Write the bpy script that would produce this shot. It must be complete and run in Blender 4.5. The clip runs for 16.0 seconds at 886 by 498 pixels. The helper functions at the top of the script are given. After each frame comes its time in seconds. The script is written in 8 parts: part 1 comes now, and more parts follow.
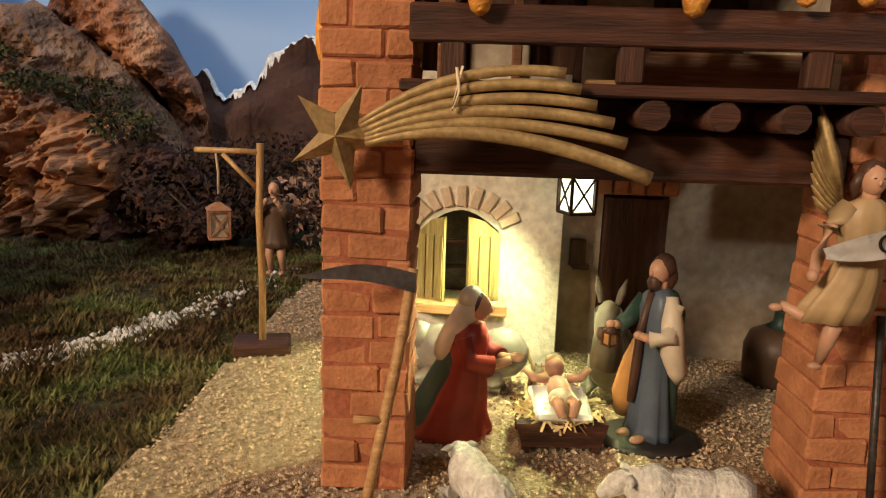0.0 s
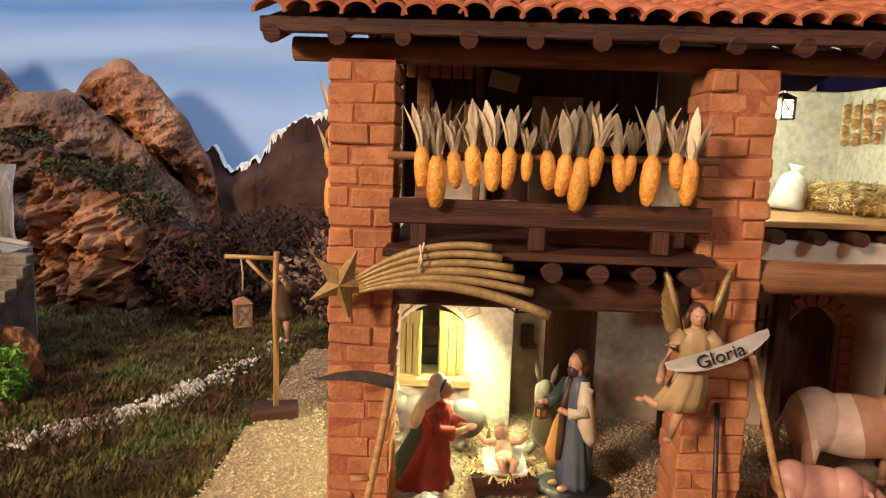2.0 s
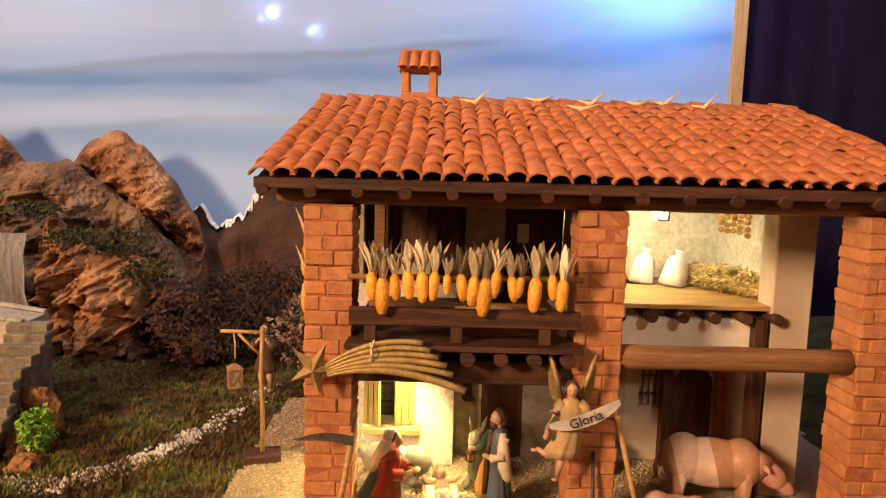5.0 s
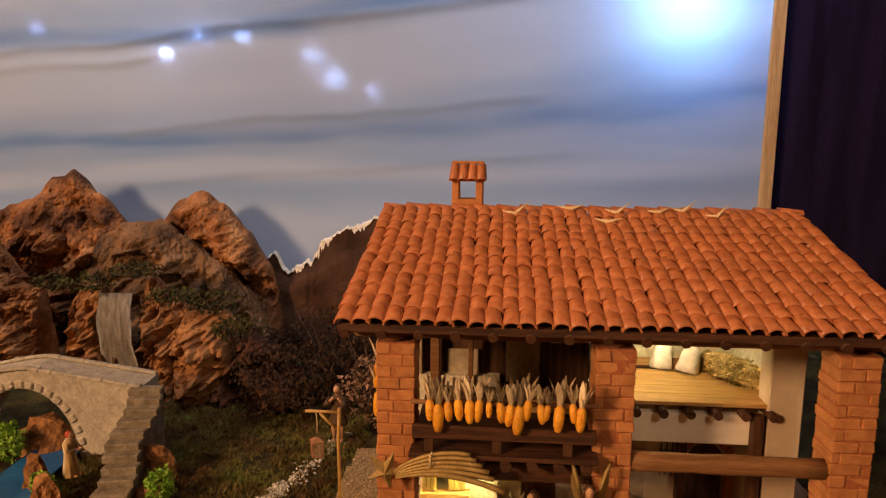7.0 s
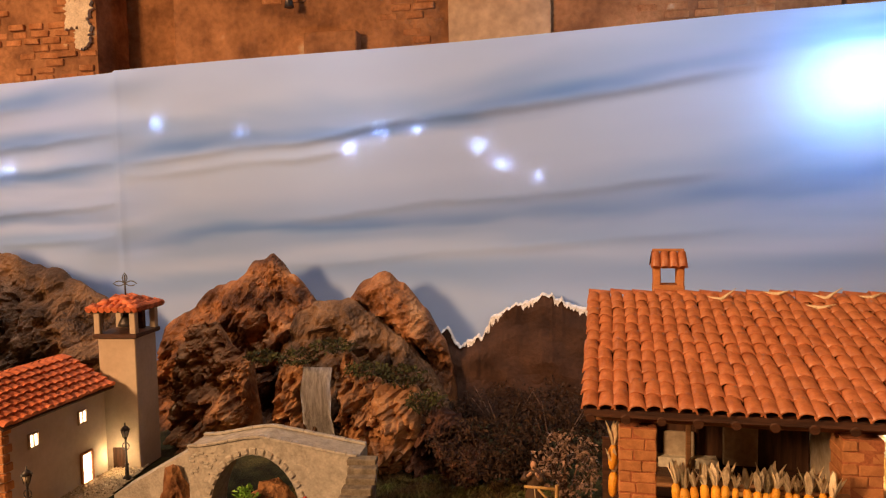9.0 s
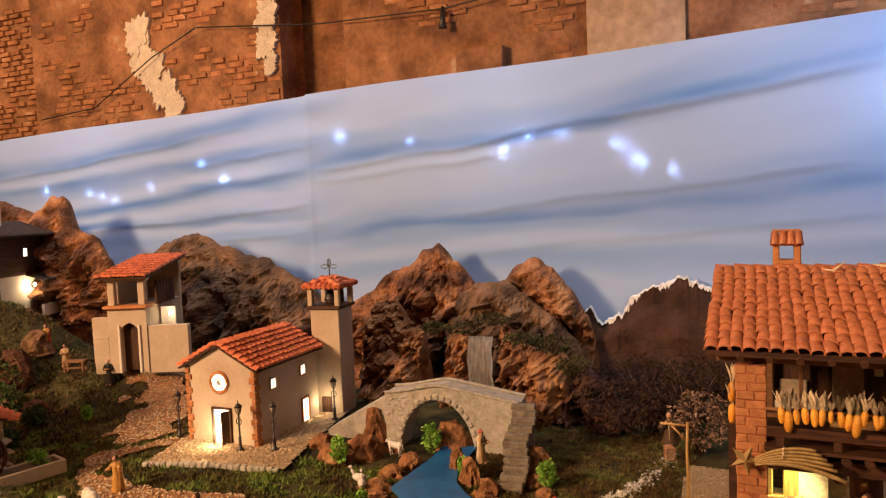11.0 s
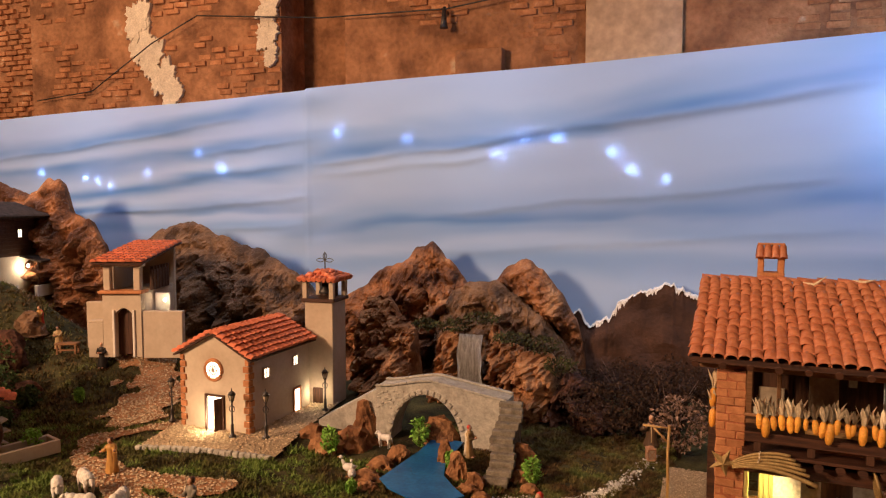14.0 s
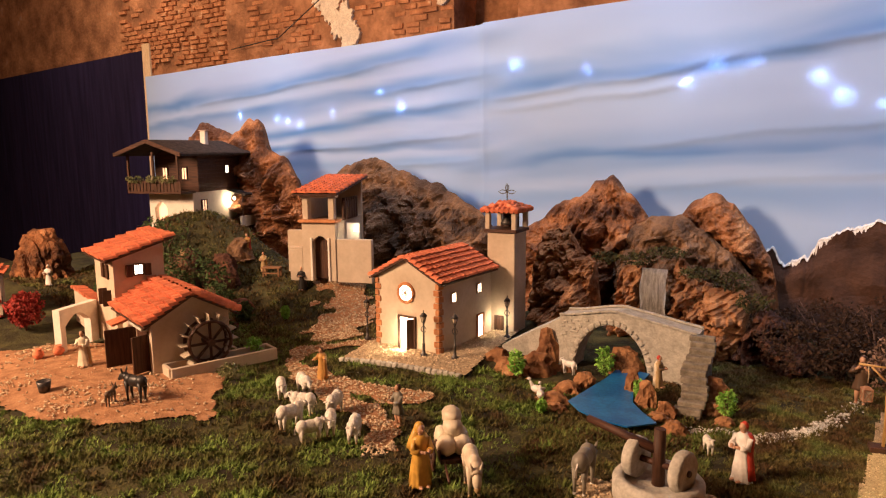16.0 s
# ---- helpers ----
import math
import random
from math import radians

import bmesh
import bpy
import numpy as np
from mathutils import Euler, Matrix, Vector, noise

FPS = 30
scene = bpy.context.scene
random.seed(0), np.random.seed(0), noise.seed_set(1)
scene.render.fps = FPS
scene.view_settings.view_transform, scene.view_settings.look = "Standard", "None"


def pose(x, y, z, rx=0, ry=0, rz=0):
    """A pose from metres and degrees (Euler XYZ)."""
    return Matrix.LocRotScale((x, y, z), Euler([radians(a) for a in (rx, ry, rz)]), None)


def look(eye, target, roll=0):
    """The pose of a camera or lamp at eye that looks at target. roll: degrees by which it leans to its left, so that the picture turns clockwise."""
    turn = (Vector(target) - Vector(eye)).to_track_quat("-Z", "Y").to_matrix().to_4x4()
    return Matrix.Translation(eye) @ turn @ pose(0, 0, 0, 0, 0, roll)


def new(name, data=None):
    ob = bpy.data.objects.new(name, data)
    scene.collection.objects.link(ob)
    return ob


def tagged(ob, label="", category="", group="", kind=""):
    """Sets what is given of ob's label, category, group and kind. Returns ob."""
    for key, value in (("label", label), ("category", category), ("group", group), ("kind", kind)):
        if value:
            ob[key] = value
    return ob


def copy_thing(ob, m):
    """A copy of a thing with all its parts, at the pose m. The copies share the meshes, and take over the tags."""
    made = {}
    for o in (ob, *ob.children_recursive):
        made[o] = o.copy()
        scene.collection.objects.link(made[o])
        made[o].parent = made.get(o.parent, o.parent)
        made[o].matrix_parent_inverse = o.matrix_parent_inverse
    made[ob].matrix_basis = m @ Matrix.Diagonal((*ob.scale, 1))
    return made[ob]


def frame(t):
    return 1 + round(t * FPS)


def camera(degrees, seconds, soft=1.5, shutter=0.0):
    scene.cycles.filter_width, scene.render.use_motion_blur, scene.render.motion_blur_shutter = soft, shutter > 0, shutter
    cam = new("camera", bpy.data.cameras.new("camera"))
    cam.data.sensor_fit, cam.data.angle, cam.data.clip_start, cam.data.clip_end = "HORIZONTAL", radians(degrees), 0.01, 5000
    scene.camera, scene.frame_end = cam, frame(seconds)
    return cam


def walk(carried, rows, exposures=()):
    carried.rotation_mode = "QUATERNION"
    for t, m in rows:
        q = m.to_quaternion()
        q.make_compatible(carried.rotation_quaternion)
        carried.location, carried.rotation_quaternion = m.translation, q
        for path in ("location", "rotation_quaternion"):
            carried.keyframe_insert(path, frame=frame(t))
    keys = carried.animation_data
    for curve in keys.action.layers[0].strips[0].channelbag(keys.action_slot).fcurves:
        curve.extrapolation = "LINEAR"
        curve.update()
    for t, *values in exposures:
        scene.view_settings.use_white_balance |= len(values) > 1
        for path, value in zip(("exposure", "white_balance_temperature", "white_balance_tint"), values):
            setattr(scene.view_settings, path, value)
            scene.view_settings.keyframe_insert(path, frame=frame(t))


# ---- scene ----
cam = camera(66.1, 16.0, soft=1.2)
PATH = [
    (0, (-0.01, 0.014, 0.45), (0.028, 1.972, 0.046), 1.8),
    (0.5, (-0.002, -0.007, 0.48), (0.028, 1.964, 0.141), 1.5),
    (1, (-0.002, -0.082, 0.53), (0.013, 1.897, 0.243), 1.1),
    (1.5, (-0.01, -0.181, 0.58), (-0.008, 1.799, 0.296), 1.4),
    (2, (0.015, -0.279, 0.627), (0.072, 1.696, 0.32), 1.8),
    (2.5, (0.041, -0.335, 0.675), (0.14, 1.644, 0.404), 1.9),
    (3, (0.042, -0.381, 0.739), (0.141, 1.603, 0.512), 2.0),
    (3.5, (0.047, -0.415, 0.776), (0.166, 1.567, 0.533), 1.4),
    (3.7, (0.059, -0.413, 0.772), (0.171, 1.57, 0.539), 1.5),
    (6, (0.069, -0.83, 1.031), (0.191, 1.15, 0.775), 1.4),
    (6.5, (0.053, -0.87, 1.181), (0.147, 1.115, 0.955), 0.7),
    (7, (0.066, -0.918, 1.246), (0.032, 1.057, 0.934), 0.5),
    (7.5, (0.004, -0.943, 1.269), (-0.217, 1.023, 0.977), 0.8),
    (8, (-0.095, -0.936, 1.287), (-0.413, 1.025, 1.055), 0.6),
    (8.5, (-0.239, -1.004, 1.325), (-0.542, 0.967, 1.164), -1.2),
    (9, (-0.272, -1.14, 1.356), (-0.624, 0.825, 1.229), -1.1),
    (9.5, (-0.142, -1.347, 1.351), (-0.706, 0.566, 1.196), -0.7),
    (11.8, (-0.27, -1.899, 1.329), (-1.007, -0.043, 1.22), -2.4),
    (12, (-0.281, -1.894, 1.34), (-1.012, -0.035, 1.227), -2.4),
    (12.5, (-0.246, -1.877, 1.348), (-0.978, -0.018, 1.261), -2.9),
    (13, (-0.27, -1.874, 1.328), (-0.998, -0.013, 1.225), -2.5),
    (13.5, (-0.251, -1.846, 1.326), (-0.94, 0.028, 1.211), -1.3),
    (14, (-0.214, -1.92, 1.355), (-0.91, -0.049, 1.224), -0.0),
    (14.5, (-0.265, -1.987, 1.342), (-1.117, -0.185, 1.183), -0.4),
    (15, (-0.304, -2.041, 1.33), (-1.295, -0.312, 1.159), -1.0),
    (15.5, (-0.35, -2.063, 1.308), (-1.417, -0.389, 1.064), -1.0),
    (16, (-0.366, -2.057, 1.273), (-1.45, -0.401, 0.983), -0.5),
]
walk(cam, [(t, look(eye, target, roll)) for t, eye, target, roll in PATH], [(0.0, -0.12, 4550, 0), (1.5, 0.15, 4550, 2), (2.5, 0.32, 4600, 5), (3.0, 0.36, 4750, 4), (3.5, 0.36, 5050, 6), (6.0, 0.38, 5900, 12), (6.5, 0.12, 5900, 12), (7.0, -0.40, 6800, 18), (7.5, -0.14, 6600, 16), (8.0, -0.08, 6700, 17), (8.5, -0.14, 6800, 19), (9.5, -0.10, 6600, 18), (12.0, -0.06, 5700, 16), (14.0, -0.18, 5550, 16), (15.0, 0.02, 5450, 16), (16.0, 0.16, 5450, 16)])

# ---- world and light ----
WARM, AMBER = (1.0, 0.72, 0.42), (1.0, 0.56, 0.22)
world = bpy.data.worlds.new("hall")
scene.world = world
world.use_nodes = True
world.node_tree.nodes["Background"].inputs[0].default_value = (0.30, 0.22, 0.16, 1)
world.node_tree.nodes["Background"].inputs[1].default_value = 0.05


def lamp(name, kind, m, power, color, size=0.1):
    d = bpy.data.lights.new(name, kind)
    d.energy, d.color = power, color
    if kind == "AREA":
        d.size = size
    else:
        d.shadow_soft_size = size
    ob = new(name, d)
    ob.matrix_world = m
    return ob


# unseen hall lamps: left flood inferred from cast shadows, the others added as fill
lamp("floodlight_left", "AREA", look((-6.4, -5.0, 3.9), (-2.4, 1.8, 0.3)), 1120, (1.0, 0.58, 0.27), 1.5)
# spot added to brighten roof and upper pillars, fading out lower down
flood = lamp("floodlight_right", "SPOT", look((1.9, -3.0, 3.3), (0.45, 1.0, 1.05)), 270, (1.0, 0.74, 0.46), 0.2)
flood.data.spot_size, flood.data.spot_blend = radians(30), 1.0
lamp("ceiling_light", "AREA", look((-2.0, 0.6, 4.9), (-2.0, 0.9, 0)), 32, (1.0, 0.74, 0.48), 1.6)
# two fills added to lift the old church wall
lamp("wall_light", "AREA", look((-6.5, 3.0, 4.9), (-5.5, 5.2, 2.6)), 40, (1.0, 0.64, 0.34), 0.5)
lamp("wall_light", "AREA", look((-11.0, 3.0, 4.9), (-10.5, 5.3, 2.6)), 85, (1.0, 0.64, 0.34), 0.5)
# unseen spots added above to brighten the painted sky
for x in (-7.2, -5.0, -2.8, -0.6, 1.2):
    wash = lamp("sky_wash", "SPOT", look((x, 1.7, 4.5), (x, 3.35, 1.55)), 190, (0.92, 0.96, 1.0), 0.15)
    wash.data.spot_size, wash.data.spot_blend = radians(74), 0.8
# blue-white lamp behind the sky cloth
lamp("sky_lamp", "POINT", pose(1.40, 3.44, 2.04), 95, (0.40, 0.72, 1.0), 0.08)
# small bulbs in the house
HOUSE = pose(-0.13, 0.742, 0.01, rz=-3.5)
bulb = lamp("stable_bulb", "SPOT", HOUSE @ look((0.262, 0.335, 0.360), (0.130, 0.250, 0.0)), 25.0, (1.0, 0.74, 0.26), 0.012)
bulb.data.spot_size, bulb.data.spot_blend = radians(108), 0.7
lamp("loft_bulb", "POINT", HOUSE @ pose(0.80, 0.46, 0.70), 4.6, (1.0, 0.78, 0.38), 0.012)
# points added outside the chapel door and tower; then chalet and gate lamps
lamp("chapel_bulb", "POINT", pose(-2.815, 1.19, 0.13), 2.6, (1.0, 0.72, 0.36), 0.03)
lamp("tower_bulb", "POINT", pose(-2.50, 1.86, 0.14), 0.8, (1.0, 0.72, 0.36), 0.02)
lamp("porch_bulb", "POINT", pose(-5.77, 2.42, 0.80), 1.6, (1.0, 0.70, 0.34), 0.02)
lamp("gate_bulb", "POINT", pose(-3.87, 2.03, 0.655), 0.45, (1.0, 0.74, 0.40), 0.02)


# ---- materials ----
def material(name, c1, c2, scale=20.0, rough=0.8, bump=0.3, fine=4.0, metal=0.0, contrast=(0.35, 0.65), vary=0.0, stretch=(1, 1, 1), detail=6, spec=0.3, bumpdist=0.004, c3=None, island=False, grain=0.22):
    m = bpy.data.materials.new(name)
    m.use_nodes = True
    nt = m.node_tree
    N, L = nt.nodes, nt.links
    bs = N["Principled BSDF"]
    tc, mp = N.new("ShaderNodeTexCoord"), N.new("ShaderNodeMapping")
    mp.inputs["Scale"].default_value = stretch
    oi = N.new("ShaderNodeObjectInfo")
    L.new(tc.outputs["Object"], mp.inputs["Vector"])
    add = N.new("ShaderNodeVectorMath")
    add.operation = "ADD"
    L.new(mp.outputs[0], add.inputs[0])
    mul = N.new("ShaderNodeMath")
    mul.operation = "MULTIPLY"
    mul.inputs[1].default_value = 7.3
    L.new(oi.outputs["Random"], mul.inputs[0])
    L.new(mul.outputs[0], add.inputs[1])
    n1, n2 = N.new("ShaderNodeTexNoise"), N.new("ShaderNodeTexNoise")
    n1.inputs["Scale"].default_value, n1.inputs["Detail"].default_value = scale, detail
    n2.inputs["Scale"].default_value, n2.inputs["Detail"].default_value = scale * fine, 4
    L.new(add.outputs[0], n1.inputs["Vector"])
    L.new(add.outputs[0], n2.inputs["Vector"])
    r = N.new("ShaderNodeValToRGB")
    r.color_ramp.elements[0].position, r.color_ramp.elements[1].position = contrast
    r.color_ramp.elements[0].color, r.color_ramp.elements[1].color = (*c1, 1), (*c2, 1)
    if c3:
        e = r.color_ramp.elements.new(min(0.98, contrast[1] + 0.08))
        e.color = (*c3, 1)
    L.new(n1.outputs["Fac"], r.inputs[0])
    hs = N.new("ShaderNodeHueSaturation")
    L.new(r.outputs[0], hs.inputs["Color"])
    mr = N.new("ShaderNodeMapRange")
    mr.inputs[1].default_value, mr.inputs[2].default_value = 0.25, 0.75
    mr.inputs[3].default_value, mr.inputs[4].default_value = 1 - grain, 1 + grain
    L.new(n2.outputs["Fac"], mr.inputs[0])
    if vary or island:
        v = N.new("ShaderNodeMapRange")
        v.inputs[3].default_value, v.inputs[4].default_value = 1 - vary, 1 + vary
        if island:
            ge = N.new("ShaderNodeNewGeometry")
            L.new(ge.outputs["Random Per Island"], v.inputs[0])
        else:
            L.new(oi.outputs["Random"], v.inputs[0])
        mm = N.new("ShaderNodeMath")
        mm.operation = "MULTIPLY"
        L.new(mr.outputs[0], mm.inputs[0])
        L.new(v.outputs[0], mm.inputs[1])
        L.new(mm.outputs[0], hs.inputs["Value"])
    else:
        L.new(mr.outputs[0], hs.inputs["Value"])
    L.new(hs.outputs[0], bs.inputs["Base Color"])
    bs.inputs["Roughness"].default_value, bs.inputs["Metallic"].default_value = rough, metal
    bs.inputs["Specular IOR Level"].default_value = spec
    if bump:
        b = N.new("ShaderNodeBump")
        b.inputs["Strength"].default_value, b.inputs["Distance"].default_value = bump, bumpdist
        mx = N.new("ShaderNodeMath")
        L.new(n1.outputs["Fac"], mx.inputs[0])
        L.new(n2.outputs["Fac"], mx.inputs[1])
        L.new(mx.outputs[0], b.inputs["Height"])
        L.new(b.outputs[0], bs.inputs["Normal"])
    return m


def glow(name, color, strength):
    m = bpy.data.materials.new(name)
    m.use_nodes = True
    bs = m.node_tree.nodes["Principled BSDF"]
    bs.inputs["Base Color"].default_value = (*color, 1)
    bs.inputs["Emission Color"].default_value = (*color, 1)
    bs.inputs["Emission Strength"].default_value = strength
    return m


BRICK = material("brick_clay", (0.38, 0.155, 0.058), (0.51, 0.225, 0.088), 30, 0.85, 0.6, 6, vary=0.10, grain=0.10)
MORTAR = material("brick_joint", (0.30, 0.10, 0.042), (0.38, 0.135, 0.058), 40, 0.9, 0.4)
TILE = material("terracotta_tile", (0.37, 0.118, 0.047), (0.51, 0.190, 0.078), 35, 0.38, 0.25, 5, vary=0.12, spec=0.5, grain=0.12)
MOSSBROWN = material("moss_brown", (0.10, 0.060, 0.023), (0.15, 0.135, 0.038), 6, 0.9, 0, 6, vary=0.45, island=True, c3=(0.15, 0.18, 0.045), contrast=(0.40, 0.58))
# dark brown twigs, darkened further for the shade beside the house
THICKET = material("shaded_thicket", (0.018, 0.010, 0.006), (0.06, 0.032, 0.018), 30, 0.9, 0, 5, vary=0.4, island=True)
SHINGLE = material("dark_shingle", (0.022, 0.015, 0.012), (0.06, 0.042, 0.034), 25, 0.8, 0.4, 5)
TILE_FAR = material("terracotta_far", (0.46, 0.12, 0.05), (0.62, 0.19, 0.08), 25, 0.7, 0.3, 5, vary=0.2, island=True)
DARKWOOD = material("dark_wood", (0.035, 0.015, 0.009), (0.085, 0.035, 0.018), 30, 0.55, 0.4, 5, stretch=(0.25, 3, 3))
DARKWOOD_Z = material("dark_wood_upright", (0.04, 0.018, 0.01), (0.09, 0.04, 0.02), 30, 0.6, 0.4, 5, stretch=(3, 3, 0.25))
LOG = material("brown_log", (0.16, 0.075, 0.03), (0.26, 0.13, 0.055), 25, 0.6, 0.4, 5, stretch=(0.2, 3, 3))
LIGHTWOOD = material("honey_wood", (0.36, 0.20, 0.07), (0.52, 0.32, 0.12), 25, 0.55, 0.3, 5, stretch=(0.2, 4, 4))
PALEPINE = material("pale_pine", (0.50, 0.36, 0.20), (0.62, 0.48, 0.30), 12, 0.6, 0.15, 5, stretch=(4, 4, 0.3))
BRASSWOOD = material("bamboo_gold", (0.42, 0.25, 0.08), (0.58, 0.38, 0.14), 20, 0.35, 0.2, 5, stretch=(3, 3, 0.4), spec=0.5)
SHUTTER = material("olive_shutter", (0.25, 0.20, 0.05), (0.42, 0.36, 0.11), 30, 0.6, 0.5, 5, stretch=(4, 4, 0.3))
PLASTER = material("cream_plaster", (0.62, 0.58, 0.46), (0.74, 0.70, 0.58), 14, 0.9, 0.5, 5, bumpdist=0.006)
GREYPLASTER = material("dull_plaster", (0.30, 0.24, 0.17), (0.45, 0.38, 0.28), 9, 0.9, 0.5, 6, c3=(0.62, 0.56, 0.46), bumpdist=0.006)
BEIGE = material("beige_render", (0.47, 0.38, 0.28), (0.54, 0.45, 0.34), 7, 0.9, 0.2, 6, grain=0.06)
WHITEWALL = material("white_render", (0.68, 0.62, 0.54), (0.78, 0.73, 0.65), 7, 0.9, 0.2, 6, grain=0.06)
STONEGREY = material("bridge_stone", (0.36, 0.34, 0.295), (0.51, 0.485, 0.425), 22, 0.9, 0.6, 4, bumpdist=0.006, grain=0.12)
DARKSTONE = material("dark_stone", (0.15, 0.13, 0.10), (0.27, 0.24, 0.19), 22, 0.9, 0.6, 4, bumpdist=0.006, grain=0.15)
ARCHBRICK = material("pale_arch_brick", (0.55, 0.44, 0.30), (0.66, 0.54, 0.38), 30, 0.85, 0.4, 5, grain=0.1)
GOLD = material("old_gold", (0.35, 0.24, 0.09), (0.46, 0.33, 0.13), 40, 0.5, 0.15, 4, metal=0.35)
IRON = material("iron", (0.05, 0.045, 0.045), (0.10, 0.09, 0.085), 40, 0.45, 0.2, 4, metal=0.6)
BLADE = material("scythe_steel", (0.16, 0.15, 0.15), (0.26, 0.25, 0.25), 30, 0.4, 0.2, 4, metal=0.5)
STRAW = material("straw", (0.66, 0.50, 0.20), (0.84, 0.70, 0.36), 30, 0.7, 0.2, 4, vary=0.25, island=True)
GRAVELBED = material("gravel_bed", (0.34, 0.25, 0.15), (0.52, 0.41, 0.26), 160, 0.95, 0.8, 3, bumpdist=0.004)
GRAIN = material("gravel_grain", (0.38, 0.28, 0.17), (0.60, 0.48, 0.31), 60, 0.9, 0.2, 3, vary=0.35, island=True)
MOSSBED = material("moss_bed", (0.024, 0.020, 0.009), (0.075, 0.070, 0.024), 9, 1.0, 0.8, 8, bumpdist=0.012)
MOSS = material("moss_green", (0.075, 0.050, 0.018), (0.11, 0.125, 0.026), 5.5, 0.9, 0, 6, vary=0.5, island=True, c3=(0.17, 0.25, 0.045), contrast=(0.34, 0.50))
EARTH = material("sandy_road", (0.26, 0.125, 0.055), (0.42, 0.23, 0.11), 16, 0.95, 0.8, 6, bumpdist=0.008)
ROCKBROWN = material("paper_rock", (0.085, 0.033, 0.013), (0.33, 0.140, 0.050), 5, 0.55, 1.0, 9, bumpdist=0.03, grain=0.32, contrast=(0.40, 0.60), c3=(0.46, 0.235, 0.10))
# brown card whose colour also holds the shade over the range
RANGE = material("shaded_card_range", (0.028, 0.012, 0.007), (0.075, 0.034, 0.018), 6, 0.85, 0.6, 7, bumpdist=0.012, contrast=(0.3, 0.7))
ROCKGREY = material("grey_paper_rock", (0.060, 0.033, 0.017), (0.20, 0.110, 0.052), 5, 0.6, 1.0, 9, bumpdist=0.03, grain=0.32, contrast=(0.40, 0.60), c3=(0.25, 0.15, 0.085))
CORK = material("cork_bark", (0.15, 0.064, 0.026), (0.42, 0.215, 0.09), 9, 0.9, 0.9, 5, bumpdist=0.02, c3=(0.60, 0.40, 0.21))
DARKCORK = material("dark_cork_bark", (0.045, 0.018, 0.012), (0.16, 0.070, 0.036), 12, 0.9, 0.9, 5, bumpdist=0.02, c3=(0.40, 0.22, 0.11), contrast=(0.4, 0.72))
SNOW = material("snow_cap", (0.6, 0.57, 0.52), (0.8, 0.78, 0.75), 30, 0.8, 0.4, 4)
WHITESTONE = material("white_pebble", (0.62, 0.60, 0.55), (0.80, 0.78, 0.73), 40, 0.8, 0.2, 4, vary=0.15, island=True)
NAVY = material("navy_curtain", (0.010, 0.008, 0.028), (0.018, 0.014, 0.046), 4, 0.95, 0.2, 20, stretch=(3, 3, 0.3), spec=0.05)
WATER = material("painted_water", (0.012, 0.10, 0.34), (0.025, 0.17, 0.46), 8, 0.3, 0.15, 6, spec=0.25)
LEAFGREEN = material("bright_leaf", (0.16, 0.36, 0.03), (0.30, 0.55, 0.08), 20, 0.7, 0, 4, vary=0.3, island=True)
LEAFDARK = material("dark_leaf", (0.03, 0.06, 0.015), (0.09, 0.13, 0.04), 12, 0.8, 0, 4, vary=0.4, island=True)
CLIFFMOSS = material("cliff_moss", (0.022, 0.020, 0.008), (0.070, 0.072, 0.022), 14, 0.9, 0, 4, vary=0.4, island=True)
OCHRECORK = material("ochre_cork", (0.20, 0.088, 0.034), (0.44, 0.225, 0.095), 6, 0.85, 0.8, 6, bumpdist=0.015, stretch=(0.5, 1, 4), c3=(0.55, 0.33, 0.16))
LEAFPALE = material("pale_leaf", (0.10, 0.12, 0.04), (0.26, 0.26, 0.12), 12, 0.8, 0, 4, vary=0.4, island=True)
LEAFDRY = material("dry_leaf", (0.16, 0.09, 0.06), (0.33, 0.22, 0.16), 20, 0.8, 0, 4, vary=0.4, island=True)
LEAFRED = material("red_leaf", (0.22, 0.02, 0.015), (0.38, 0.05, 0.03), 20, 0.8, 0, 4, vary=0.3, island=True)
BARK = material("twig_bark", (0.07, 0.04, 0.025), (0.14, 0.08, 0.05), 40, 0.9, 0.4)
CORN = material("corn_kernels", (0.66, 0.27, 0.02), (0.85, 0.43, 0.04), 40, 0.4, 0.9, 5, vary=0.22, spec=0.5, bumpdist=0.003)
HUSK = material("corn_husk", (0.64, 0.50, 0.30), (0.84, 0.72, 0.50), 40, 0.8, 0.4, 5, stretch=(3, 3, 0.3), vary=0.2)
WOOL = material("wool_white", (0.60, 0.57, 0.50), (0.76, 0.73, 0.66), 60, 0.9, 0.9, 3, bumpdist=0.004)
WINDOW_GLOW = glow("lit_pane", (1.0, 0.78, 0.46), 6.0)
DIM_GLOW = glow("dim_pane", (1.0, 0.55, 0.25), 1.3)
LED = glow("led_white", (0.85, 0.93, 1.0), 9.0)
LANTERN_PANE = glow("lantern_pane", (1.0, 0.80, 0.42), 3.0)


def paint(name, c, rough=0.45):
    return material("paint_" + name, tuple(0.78 * v for v in c), tuple(min(0.95, 1.15 * v) for v in c), 18, rough, 0.15, 5, spec=0.4, bumpdist=0.002, grain=0.06)


